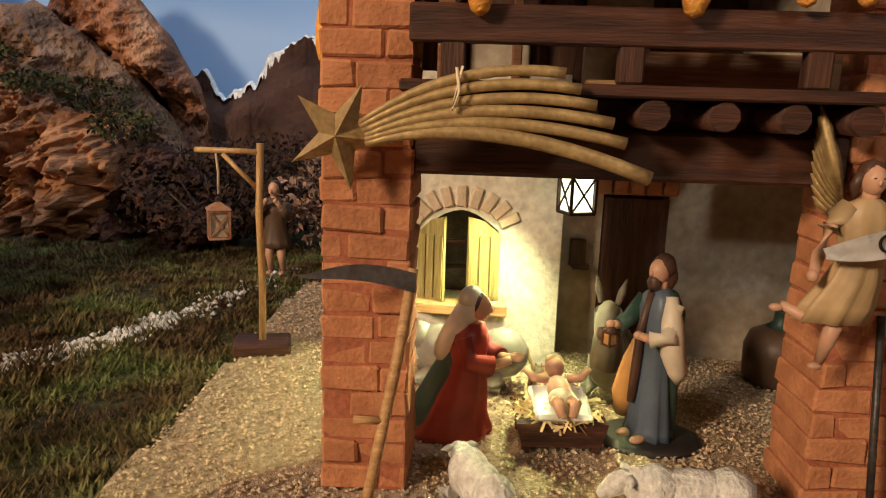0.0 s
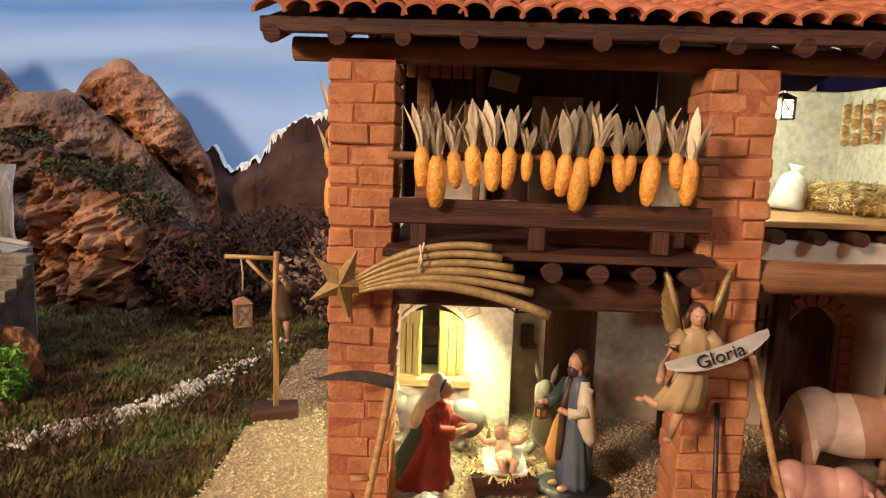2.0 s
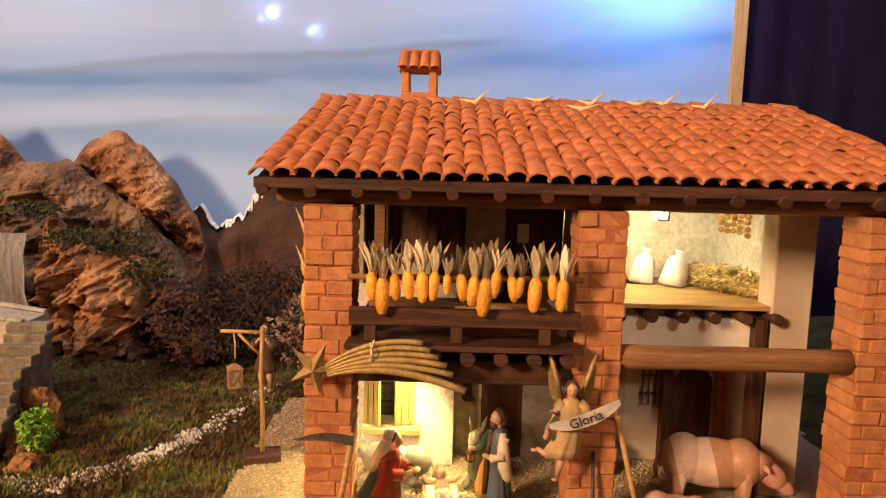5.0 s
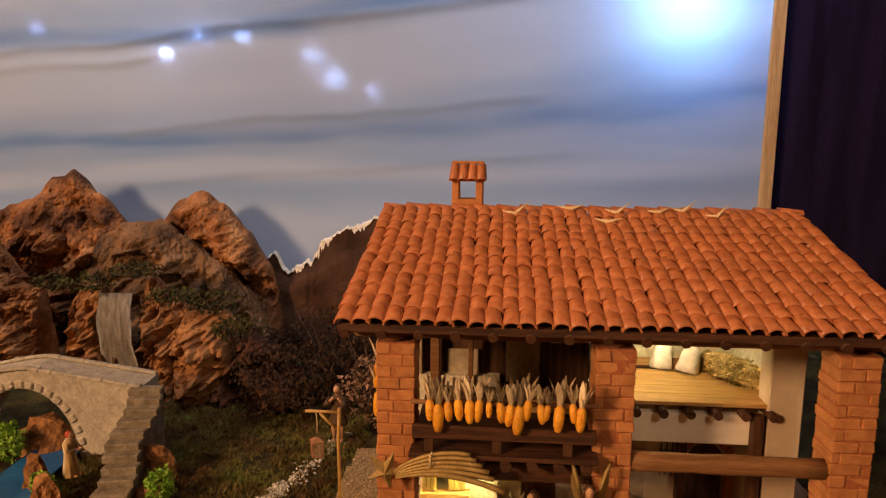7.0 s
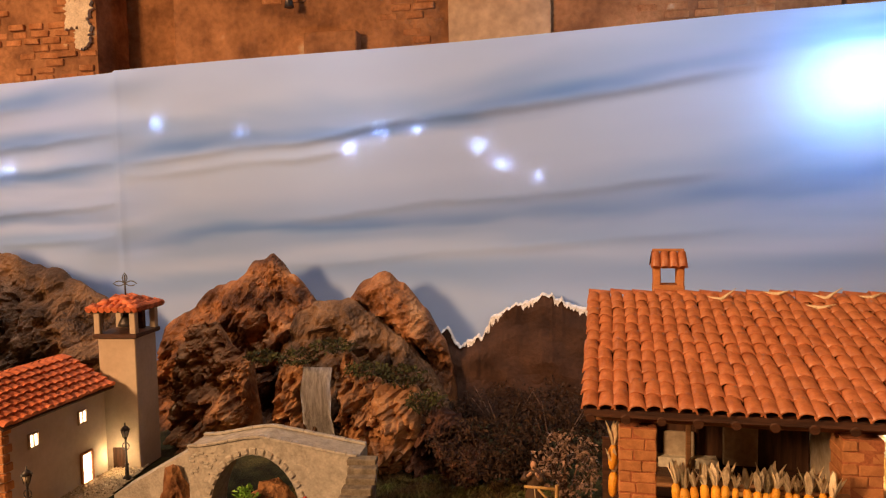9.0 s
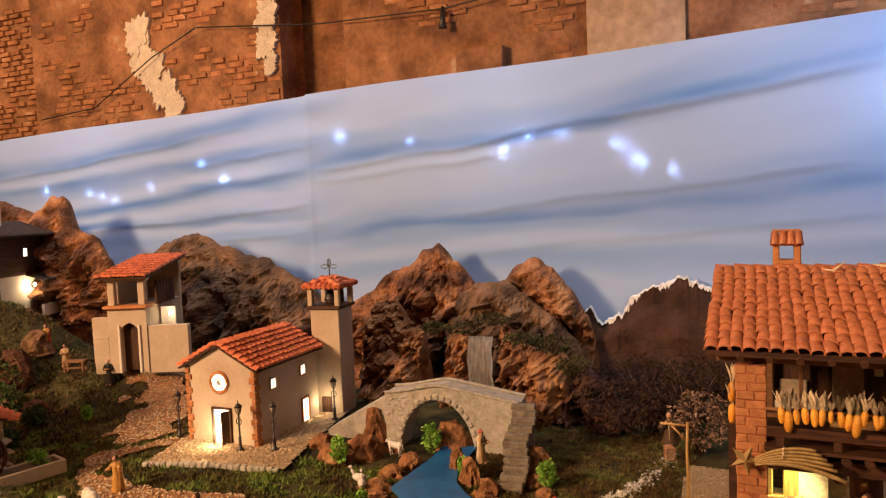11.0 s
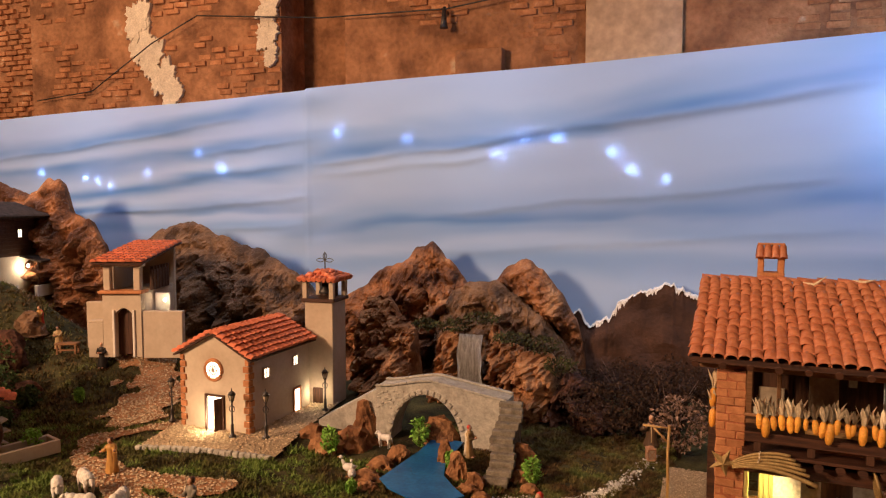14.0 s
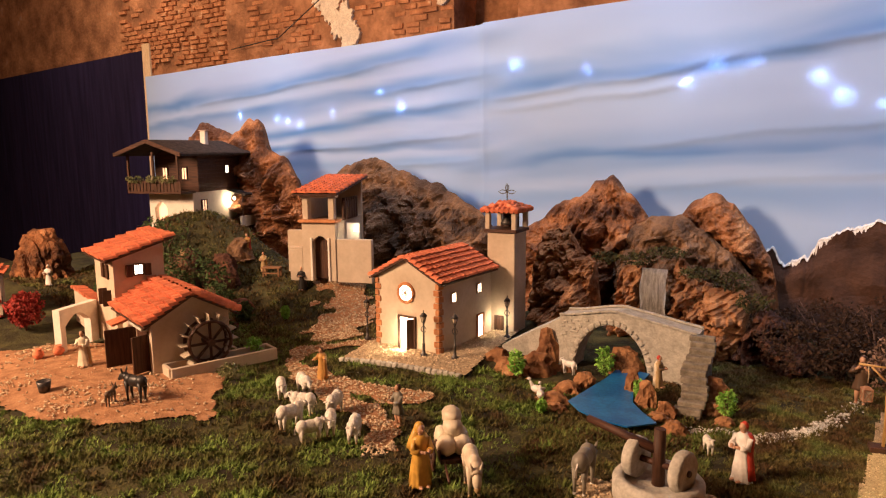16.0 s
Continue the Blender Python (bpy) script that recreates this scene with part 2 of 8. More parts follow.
SKIN = paint("skin", (0.52, 0.30, 0.18))
HAIR = paint("hair", (0.07, 0.035, 0.02))
REDROBE = paint("red", (0.27, 0.032, 0.014))
GREENROBE = paint("dark_green", (0.035, 0.065, 0.05))
CREAM = paint("cream", (0.62, 0.54, 0.40))
BLUEGREY = paint("blue_grey", (0.085, 0.105, 0.14))
OCHRE = paint("ochre", (0.48, 0.26, 0.06))
TAN = paint("tan", (0.40, 0.28, 0.13))
BLACKISH = paint("black", (0.02, 0.017, 0.016))
GREYHIDE = paint("grey_hide", (0.22, 0.20, 0.16))
BROWNHIDE = paint("brown_hide", (0.10, 0.06, 0.035))
PINK = paint("pig_pink", (0.55, 0.30, 0.24))
PIGPINK = paint("pig_tan", (0.42, 0.23, 0.13))
PIGWHITE = paint("pig_white", (0.66, 0.50, 0.40))
WHITE = paint("white", (0.75, 0.72, 0.68))
SCARLET = paint("scarlet", (0.50, 0.06, 0.03))
YELLOW = paint("yellow", (0.62, 0.36, 0.05))
INK = paint("ink", (0.015, 0.013, 0.012))
CARDBOARD = material("tan_board", (0.42, 0.28, 0.16), (0.50, 0.34, 0.20), 3, 0.8, 0.1)
OLDBRICK = material("old_wall_brick", (0.27, 0.105, 0.04), (0.44, 0.20, 0.085), 6, 0.95, 0.9, 6, vary=0.18, island=True, bumpdist=0.01, c3=(0.52, 0.36, 0.22))
OLDBRICK_ONE = material("old_wall_brick_single", (0.27, 0.105, 0.04), (0.44, 0.20, 0.085), 6, 0.95, 0.9, 6, vary=0.18, bumpdist=0.01, c3=(0.52, 0.36, 0.22))
OLDMORTAR = material("old_wall_mortar", (0.17, 0.075, 0.033), (0.42, 0.20, 0.09), 2.6, 0.95, 1.0, 7, bumpdist=0.03, c3=(0.50, 0.36, 0.23))
LIME = material("lime_plaster_patch", (0.55, 0.45, 0.33), (0.70, 0.60, 0.46), 9, 0.95, 0.8, 6, bumpdist=0.01)
FLOORSTONE = material("hall_floor_stone", (0.16, 0.11, 0.08), (0.26, 0.19, 0.14), 3, 0.7, 0.3, 8)


# ---- mesh helpers ----
def box(bm, cx, cy, cz, sx, sy, sz, m=None, bevel=0.0, mi=0, jitter=0.0):
    r = bmesh.ops.create_cube(bm, size=1)
    vs = r["verts"]
    for v in vs:
        v.co = Vector((v.co.x * sx, v.co.y * sy, v.co.z * sz))
        if jitter:
            v.co += Vector([random.uniform(-jitter, jitter) for _ in range(3)])
    if bevel:
        es = list({e for v in vs for e in v.link_edges})
        old = set(bm.verts) - set(vs)
        bmesh.ops.bevel(bm, geom=es, offset=bevel, segments=1, affect="EDGES")
        vs = [v for v in bm.verts if v not in old]
    t = Matrix.Translation((cx, cy, cz)) @ (m or Matrix())
    for v in vs:
        v.co = t @ v.co
    for f in {f for v in vs for f in v.link_faces}:
        f.material_index = mi
    return vs


def tube(bm, pts, radii, seg=10, mi=0, cap=True, smooth=True):
    """A round bar along points with a radius at each."""
    if not hasattr(radii, "__len__"):
        radii = [radii] * len(pts)
    pts = [Vector(p) for p in pts]
    rings = []
    for i, p in enumerate(pts):
        d = (pts[min(i + 1, len(pts) - 1)] - pts[max(i - 1, 0)]).normalized()
        a = d.cross(Vector((0.123, 0.31, 0.94)) if abs(d.z) < 0.9 else Vector((1, 0.1, 0))).normalized()
        b = d.cross(a)
        rings.append([bm.verts.new(p + radii[i] * (math.cos(2 * math.pi * k / seg) * a + math.sin(2 * math.pi * k / seg) * b)) for k in range(seg)])
    for r0, r1 in zip(rings, rings[1:]):
        for k in range(seg):
            f = bm.faces.new((r0[k], r0[(k + 1) % seg], r1[(k + 1) % seg], r1[k]))
            f.material_index, f.smooth = mi, smooth
    if cap:
        for r in (rings[0][::-1], rings[-1]):
            bm.faces.new(r).material_index = mi


def blob(bm, c, s, mi=0, m=None, sub=2, rough=0.0, freq=8.0):
    """A rounded lump with half-axes s at c."""
    r = bmesh.ops.create_icosphere(bm, subdivisions=sub, radius=1)
    t = Matrix.Translation(c) @ (m or Matrix()) @ Matrix.Diagonal((*s, 1))
    for v in r["verts"]:
        k = 1 + rough * noise.noise(v.co * freq * 0.3 + Vector(c) * 9)
        v.co = t @ (v.co * k)
    for f in {f for v in r["verts"] for f in v.link_faces}:
        f.material_index, f.smooth = mi, True


def lathe(bm, prof, seg=20, mi=0, m=None, fold=0.0, nf=9, ph=0.0, flat=1.0):
    """Turn (radius, z) pairs round the z axis, with folds that grow towards the first pair."""
    t = m or Matrix()
    rings = []
    zmax = prof[-1][1] - prof[0][1] or 1
    for r, z in prof:
        k = fold * (1 - (z - prof[0][1]) / zmax)
        ring = []
        for i in range(seg):
            a = 2 * math.pi * i / seg
            rr = r * (1 + k * math.sin(nf * a + ph + 6 * z / zmax))
            ring.append(bm.verts.new(t @ Vector((rr * math.cos(a), rr * flat * math.sin(a), z))))
        rings.append(ring)
    for r0, r1 in zip(rings, rings[1:]):
        for i in range(seg):
            f = bm.faces.new((r0[i], r0[(i + 1) % seg], r1[(i + 1) % seg], r1[i]))
            f.material_index, f.smooth = mi, True
    for r in (rings[0][::-1], rings[-1]):
        bm.faces.new(r).material_index = mi


def extrude_poly(bm, poly, y0, y1, mi=0):
    """A prism of an outline in x and z, from y0 to y1."""
    a = [bm.verts.new((x, y0, z)) for x, z in poly]
    b = [bm.verts.new((x, y1, z)) for x, z in poly]
    n = len(poly)
    bm.faces.new(a).material_index = mi
    bm.faces.new(b[::-1]).material_index = mi
    for i in range(n):
        bm.faces.new((a[i], b[i], b[(i + 1) % n], a[(i + 1) % n])).material_index = mi


def mesh(name, bm, *mats):
    bmesh.ops.recalc_face_normals(bm, faces=bm.faces)
    me = bpy.data.meshes.new(name)
    bm.to_mesh(me)
    bm.free()
    for x in mats:
        me.materials.append(x)
    return me


def part(name, bm, mat, parent, label="", m=None):
    me = bm if isinstance(bm, bpy.types.Mesh) else mesh(name, bm, *(mat if isinstance(mat, (list, tuple)) else [mat]))
    ob = new(name, me)
    ob.parent = parent
    if m:
        ob.matrix_basis = m
    if label:
        tagged(ob, label)
    return ob


def thing(name, bm, mat, m, label, category, group="", kind=""):
    """A top-level thing: one mesh, or an Empty where bm is None."""
    ob = new(name, mesh(name, bm, *(mat if isinstance(mat, (list, tuple)) else [mat])) if bm else None)
    ob.matrix_basis = m
    return tagged(ob, label, category, group, kind)


def B():
    return bmesh.new()


def soup(name, verts, faces, mats, parent=None, smooth=False):
    me = bpy.data.meshes.new(name)
    me.from_pydata(verts, [], faces)
    for x in mats:
        me.materials.append(x)
    if smooth:
        me.polygons.foreach_set("use_smooth", [True] * len(me.polygons))
    ob = new(name, me)
    ob.parent = parent
    return ob


def smooth01(x):
    x = max(0.0, min(1.0, x))
    return x * x * (3 - 2 * x)


# ---- the ground and what closes the place ----
def gauss(x, y, cx, cy, sx, sy, a):
    return a * math.exp(-(((x - cx) / sx) ** 2 + ((y - cy) / sy) ** 2))


def ground_z(x, y):
    z = gauss(x, y, -5.75, 2.0, 0.95, 0.62, 0.72) + gauss(x, y, -4.1, 2.2, 0.55, 0.5, 0.27) + gauss(x, y, -6.4, 0.6, 0.9, 0.8, 0.22)
    z += gauss(x, y, -2.2, 2.9, 1.2, 0.5, 0.05) + gauss(x, y, 2.1, 1.9, 0.45, 0.7, 0.26)
    bumps = 0.018 * noise.noise(Vector((x * 2.1, y * 2.1, 0.3))) + 0.010 * noise.noise(Vector((x * 8, y * 8, 1.3)))
    flat = smooth01((x + 0.55) / 0.25) * smooth01((1.7 - x) / 0.3)
    mill = smooth01(1.4 - math.hypot((x + 3.95) / 0.9, (y - 0.10) / 0.6))
    z = z * (1 - mill) + 0.045 * mill
    chap = smooth01(1.5 - math.hypot((x + 2.75) / 0.6, (y - 1.5) / 0.7))
    z = z * (1 - chap) + 0.03 * chap
    return z + bumps * (1 - flat) * (1 - 0.7 * mill) * (1 - 0.8 * chap)


def patch_of_ground(name, x0, x1, y0, y1, nx, ny, mat, lift, inside, thick=0.0):
    vs, idx, fs = [], {}, []
    for j in range(ny + 1):
        for i in range(nx + 1):
            x, y = x0 + (x1 - x0) * i / nx, y0 + (y1 - y0) * j / ny
            idx[i, j] = len(vs)
            vs.append((x, y, ground_z(x, y) + lift(x, y)))
    for j in range(ny):
        for i in range(nx):
            if inside is None or inside(x0 + (x1 - x0) * (i + 0.5) / nx, y0 + (y1 - y0) * (j + 0.5) / ny):
                fs.append((idx[i, j], idx[i + 1, j], idx[i + 1, j + 1], idx[i, j + 1]))
    return soup(name, vs, fs, [mat], smooth=True)


tagged(patch_of_ground("ground", -9.0, 2.6, -1.3, 3.6, 232, 98, MOSSBED, lambda x, y: 0.0, None), "dark mossy green ground sheet of the diorama", "ground", kind="structure")

HM = pose(-0.13, 0.742, 0.01, rz=-3.5)
HI = HM.inverted()


def in_house_gravel(x, y):
    p = HI @ Vector((x, y, 0))
    edge = -0.245 + 0.012 * noise.noise(Vector((0, y * 9, 3)))
    return edge < p.x < 1.42 and -1.3 < p.y < 0.93


def wob(x, y, k=6.0):
    return noise.noise(Vector((x * k, y * k, 5.5)))


def in_mill_yard(x, y):
    return math.hypot((x + 4.05) / 0.95, (y + 0.08) / 0.46) + 0.22 * wob(x, y, 4) + 0.08 * wob(x, y, 13) < 1.0


ROADS = (((-4.12, 2.06), (-3.90, 1.95), (-3.66, 1.72), (-3.52, 1.42), 0.19), ((-3.16, 1.28), (-3.42, 0.98), (-3.25, 0.72), (-2.95, 0.64), (-2.60, 0.62), (-2.28, 0.66), 0.085), ((-2.95, 0.60), (-2.58, 0.42), (-2.25, 0.30), (-2.10, 0.08), 0.07))


def in_road(x, y):
    # from the gate past the chapel and down to the meadow
    if not (-4.4 < x < -1.8):
        return False
    for *pts, w in ROADS:
        for (ax, ay), (bx, by) in zip(pts, pts[1:]):
            dx, dy = bx - ax, by - ay
            t = max(0.0, min(1.0, ((x - ax) * dx + (y - ay) * dy) / (dx * dx + dy * dy)))
            if math.hypot(x - ax - t * dx, y - ay - t * dy) < w * (1 + 0.8 * wob(x, y, 5) + 0.5 * wob(x, y, 14)):
                return True
    return False


def in_press_yard(x, y):
    return math.hypot((x + 0.93) / 0.36, (y - 0.22) / 0.20) + 0.3 * wob(x, y) < 1.0


def in_paving(x, y):
    p = pose(-2.99, 1.20, 0, rz=9).inverted() @ Vector((x, y, 0))
    return -0.10 < p.x < 0.70 and -0.26 < p.y < 0.75


tagged(patch_of_ground("gravel_yard", -0.5, 2.4, -1.25, 1.85, 145, 155, GRAVELBED, lambda x, y: 0.009 + 0.003 * noise.noise(Vector((x * 20, y * 20, 2))), in_house_gravel), "tan gravel yard round the farmhouse", "gravel", kind="structure")
tagged(patch_of_ground("sandy_yard", -5.3, -2.7, -0.75, 0.6, 260, 100, EARTH, lambda x, y: 0.010, in_mill_yard), "sandy yard before the water mill", "road", kind="structure")
tagged(patch_of_ground("road", -4.6, -1.8, 0.1, 2.3, 280, 220, EARTH, lambda x, y: 0.012, in_road), "sandy village road with stones", "road", kind="structure")
tagged(patch_of_ground("press_yard", -1.5, -0.4, -0.2, 0.7, 60, 50, GRAVELBED, lambda x, y: 0.012, in_press_yard), "sandy patch under the olive press", "gravel", kind="structure")
tagged(patch_of_ground("pavement", -3.3, -2.1, 0.8, 2.2, 80, 90, GRAVELBED, lambda x, y: 0.022, in_paving), "pale gravel forecourt of the chapel", "pavement", kind="structure")

# the table edge and the hall
bm = B()
box(bm, -3.2, -1.34, -0.12, 11.8, 0.06, 0.26, bevel=0.005)
tagged(new("table_skirt", mesh("table_skirt", bm, NAVY)), "navy cloth along the front of the table", "table edge", kind="structure")
bm = B()
box(bm, -6, -0.5, -0.93, 28, 14, 0.06)
tagged(new("floor", mesh("floor", bm, FLOORSTONE)), "dark stone floor of the church hall", "floor", kind="structure")
bm = B()
box(bm, -6, -0.5, 5.2, 28, 14, 0.2)
tagged(new("ceiling", mesh("ceiling", bm, OLDMORTAR)), "dim brown vaulted hall ceiling", "ceiling", kind="structure")
for nm, c, s in (("wall_west", (-19.0, -0.5, 2.1), (0.3, 14, 6.2)), ("wall_east", (7.0, -0.5, 2.1), (0.3, 14, 6.2)), ("wall_south", (-6, -7.5, 2.1), (32, 0.3, 6.2))):
    bm = B()
    box(bm, *c, *s)
    tagged(new(nm, mesh(nm, bm, OLDMORTAR)), "old brown brick wall of the hall", "wall", kind="structure")


# north wall: old brick with a deep dark bay, a corner and a boarded panel
bm = B()
box(bm, -4.35, 5.75, 2.1, 1.6, 0.3, 6.2)
box(bm, -6.8, 5.25, 2.1, 4.0, 0.5, 6.2)
box(bm, -1.0, 5.25, 2.1, 5.92, 0.5, 6.2)
box(bm, 4.5, 5.25, 2.1, 5.0, 0.5, 6.2)
box(bm, -2.35, 4.95, 1.0, 0.5, 0.2, 3.9, bevel=0.01)
box(bm, -13.8, 5.5, 2.1, 10.4, 0.5, 6.2)
north = tagged(new("wall_north", mesh("wall_north", bm, OLDMORTAR)), "old brown brick church wall with dark bay", "wall", kind="structure")


# ---- the sky cloth ----
def sky_material():
    m = bpy.data.materials.new("painted_sky_cloth")
    m.use_nodes = True
    nt = m.node_tree
    N, L = nt.nodes, nt.links
    N.remove(N["Principled BSDF"])
    tc, sep, mp = N.new("ShaderNodeTexCoord"), N.new("ShaderNodeSeparateXYZ"), N.new("ShaderNodeMapping")
    mp.inputs["Scale"].default_value = (0.34, 1, 1.5)
    L.new(tc.outputs["Object"], sep.inputs[0])
    L.new(tc.outputs["Object"], mp.inputs[0])
    n1, n2, n3 = N.new("ShaderNodeTexNoise"), N.new("ShaderNodeTexNoise"), N.new("ShaderNodeTexNoise")
    n1.inputs["Scale"].default_value, n1.inputs["Detail"].default_value, n1.inputs["Distortion"].default_value = 1.3, 3, 0.4
    n2.inputs["Scale"].default_value = 260
    n3.inputs["Scale"].default_value, n3.inputs["Detail"].default_value = 2.1, 2
    L.new(mp.outputs[0], n1.inputs["Vector"])
    L.new(tc.outputs["Object"], n2.inputs["Vector"])
    L.new(mp.outputs[0], n3.inputs["Vector"])

    def calc(op, a, b):
        k = N.new("ShaderNodeMath")
        k.operation = op
        for i, v in enumerate((a, b)):
            if isinstance(v, (int, float)):
                k.inputs[i].default_value = v
            else:
                L.new(v, k.inputs[i])
        return k.outputs[0]

    # painted cloud bands fan out to one side of the seam and lie flatter on the other
    fan = calc("SUBTRACT", 0.83, calc("MULTIPLY", sep.outputs[0], 0.05))
    band = calc("ADD", calc("MULTIPLY", sep.outputs[2], fan), calc("MULTIPLY", calc("SUBTRACT", n1.outputs["Fac"], 0.5), 0.42))
    band = calc("DIVIDE", band, 2.6)
    pale, mid, deep = (0.42, 0.57, 0.85, 1), (0.27, 0.43, 0.75, 1), (0.13, 0.28, 0.63, 1)

    def bands(stops):
        r = N.new("ShaderNodeValToRGB")
        r.color_ramp.interpolation = "EASE"
        e = r.color_ramp.elements
        e[0].position, e[0].color = stops[0][0] / 2.6, stops[0][1]
        e[1].position, e[1].color = stops[-1][0] / 2.6, stops[-1][1]
        for p, c in stops[1:-1]:
            e.new(p / 2.6).color = c
        L.new(band, r.inputs[0])
        return r.outputs[0]

    right = bands(((0.4, pale), (0.66, pale), (0.81, mid), (0.93, pale), (1.04, mid), (1.12, deep), (1.24, mid), (1.42, pale), (1.60, pale), (1.74, deep), (1.86, mid), (2.05, pale)))
    left = bands(((0.5, pale), (0.82, mid), (1.05, pale), (1.22, mid), (1.33, pale), (1.40, deep), (1.50, pale), (1.62, deep), (1.76, pale), (1.96, deep), (2.08, pale), (2.26, deep), (2.45, pale)))
    side = N.new("ShaderNodeMix")
    side.data_type = "RGBA"
    across = N.new("ShaderNodeMapRange")
    across.inputs[1].default_value, across.inputs[2].default_value = -4.1, -2.9
    L.new(sep.outputs[0], across.inputs[0])
    L.new(across.outputs[0], side.inputs["Factor"])
    L.new(left, side.inputs["A"])
    L.new(right, side.inputs["B"])
    r = N.new("ShaderNodeMix")
    r.data_type = "RGBA"
    fade = N.new("ShaderNodeMapRange")
    fade.inputs[1].default_value, fade.inputs[2].default_value = 0.35, 0.70
    fade.inputs[3].default_value, fade.inputs[4].default_value = 0.0, 0.55
    L.new(n3.outputs["Fac"], fade.inputs[0])
    L.new(fade.outputs[0], r.inputs["Factor"])
    L.new(side.outputs["Result"], r.inputs["A"])
    r.inputs["B"].default_value = (0.37, 0.50, 0.79, 1)
    d, t, mix = N.new("ShaderNodeBsdfDiffuse"), N.new("ShaderNodeBsdfTranslucent"), N.new("ShaderNodeMixShader")
    mix.inputs[0].default_value = 0.25
    b = N.new("ShaderNodeBump")
    b.inputs["Strength"].default_value, b.inputs["Distance"].default_value = 0.15, 0.002
    L.new(n2.outputs["Fac"], b.inputs["Height"])
    L.new(b.outputs[0], d.inputs["Normal"])
    L.new(r.outputs["Result"], d.inputs[0])
    L.new(r.outputs["Result"], t.inputs[0])
    L.new(d.outputs[0], mix.inputs[1])
    L.new(t.outputs[0], mix.inputs[2])
    L.new(mix.outputs[0], N["Material Output"].inputs[0])
    return m


def cloth_y(x):
    return 3.19 - 0.045 * x


CREASES = ((1.70, -3.3, 0.9, 0.020), (1.60, -3.2, -1.6, 0.013), (1.22, -2.0, 0.6, 0.014), (0.93, -2.4, 1.2, 0.009), (1.42, -6.4, -3.5, 0.018), (1.72, -5.0, -3.5, 0.016), (1.93, -4.7, -3.5, 0.018), (2.22, -7.6, -4.2, 0.015), (1.18, -5.0, -3.5, 0.010))


def cloth_fold(x, z):
    """How far the hanging cloth stands out of its plane."""
    w = 0.006 * noise.noise(Vector((x * 0.7 - z * 0.9, z * 2.4, 0.5)))
    w += 0.012 * noise.noise(Vector((x * 0.35, (z - 0.15 * x) * 1.2, 2.2)))
    s = z * (0.83 - 0.05 * x) + 0.035 * noise.noise(Vector((x * 1.3, z * 0.7, 6))) + 0.010 * noise.noise(Vector((x * 5, z, 2)))
    for c, x0, x1, h in CREASES:
        if x0 - 0.4 < x < x1 + 0.4:
            d = (s - c) / 0.055
            on = smooth01((x - x0) / 0.5 + 0.5) * smooth01((x1 - x) / 0.5 + 0.5) * (0.45 + 0.8 * abs(noise.noise(Vector((x * 1.1, c, 4)))))
            w -= 1.1 * h * on * (math.exp(-d * d * 4) if d < 0 else math.exp(-d * 0.9))
    near = math.exp(-((x + 3.45) / 0.03) ** 2)
    w -= near * 0.010
    w += 0.022 * math.exp(-abs(x + 3.45) / 0.28) * noise.noise(Vector((x * 3, z * 5, 7)))
    return w


SKY_CLOTH = sky_material()
vs, fs = [], []
nx, nz = 620, 150
for j in range(nz + 1):
    for i in range(nx + 1):
        x = -8.78 + 10.63 * i / nx
        top = 2.355 + 0.016 * (x + 3.4) + 0.008 * math.sin(x * 1.7) + (0.012 if x > -3.45 else 0.0)
        z = -0.05 + (top + 0.05) * j / nz
        vs.append((x, cloth_y(x) + cloth_fold(x, z), z))
for j in range(nz):
    for i in range(nx):
        a = j * (nx + 1) + i
        fs.append((a, a + 1, a + nx + 2, a + nx + 1))
tagged(soup("sky_backdrop", vs, fs, [SKY_CLOTH], smooth=True), "wrinkled cloth painted as blue cloudy sky", "backdrop", kind="structure")
for nm, x, w, z1 in (("trim_right", 1.872, 0.07, 3.4), ("trim_left", -8.80, 0.16, 2.70)):
    bm = B()
    box(bm, x, cloth_y(x) + (0.05 if x < 0 else -0.02), z1 / 2, w, 0.03, z1, bevel=0.004)
    tagged(new(nm, mesh(nm, bm, PALEPINE)), "pale wooden batten at the edge of the sky cloth", "batten", kind="structure")
for nm, x0, x1, z0, z1 in (("curtain_right", 1.905, 4.6, 3.6, 3.6), ("curtain_left", -17.0, -8.86, 2.70, 2.62)):
    vs, fs = [], []
    for i in range(81):
        x = x0 + (x1 - x0) * i / 80
        y = cloth_y(x0 if x0 > 0 else x1) + 0.004 * math.sin(i * 0.9) + 0.05 + (0.15 * (-8.86 - x) if x < 0 else 0)
        vs += [(x, y, -0.9), (x, y, z0 + (z1 - z0) * i / 80)]
    for i in range(80):
        fs.append((2 * i, 2 * i + 2, 2 * i + 3, 2 * i + 1))
    tagged(soup(nm, vs, fs, [NAVY], smooth=True), "dark navy curtain beside the painted sky", "curtain", kind="structure")


# ---- bricks ----
def brick_mesh(name, sx, sy, sz, mat, seed):
    random.seed(seed)
    bm = B()
    box(bm, 0, 0, 0, sx, sy, sz, bevel=min(sx, sz) * 0.10, jitter=min(sx, sz) * 0.07)
    return mesh(name, bm, mat)


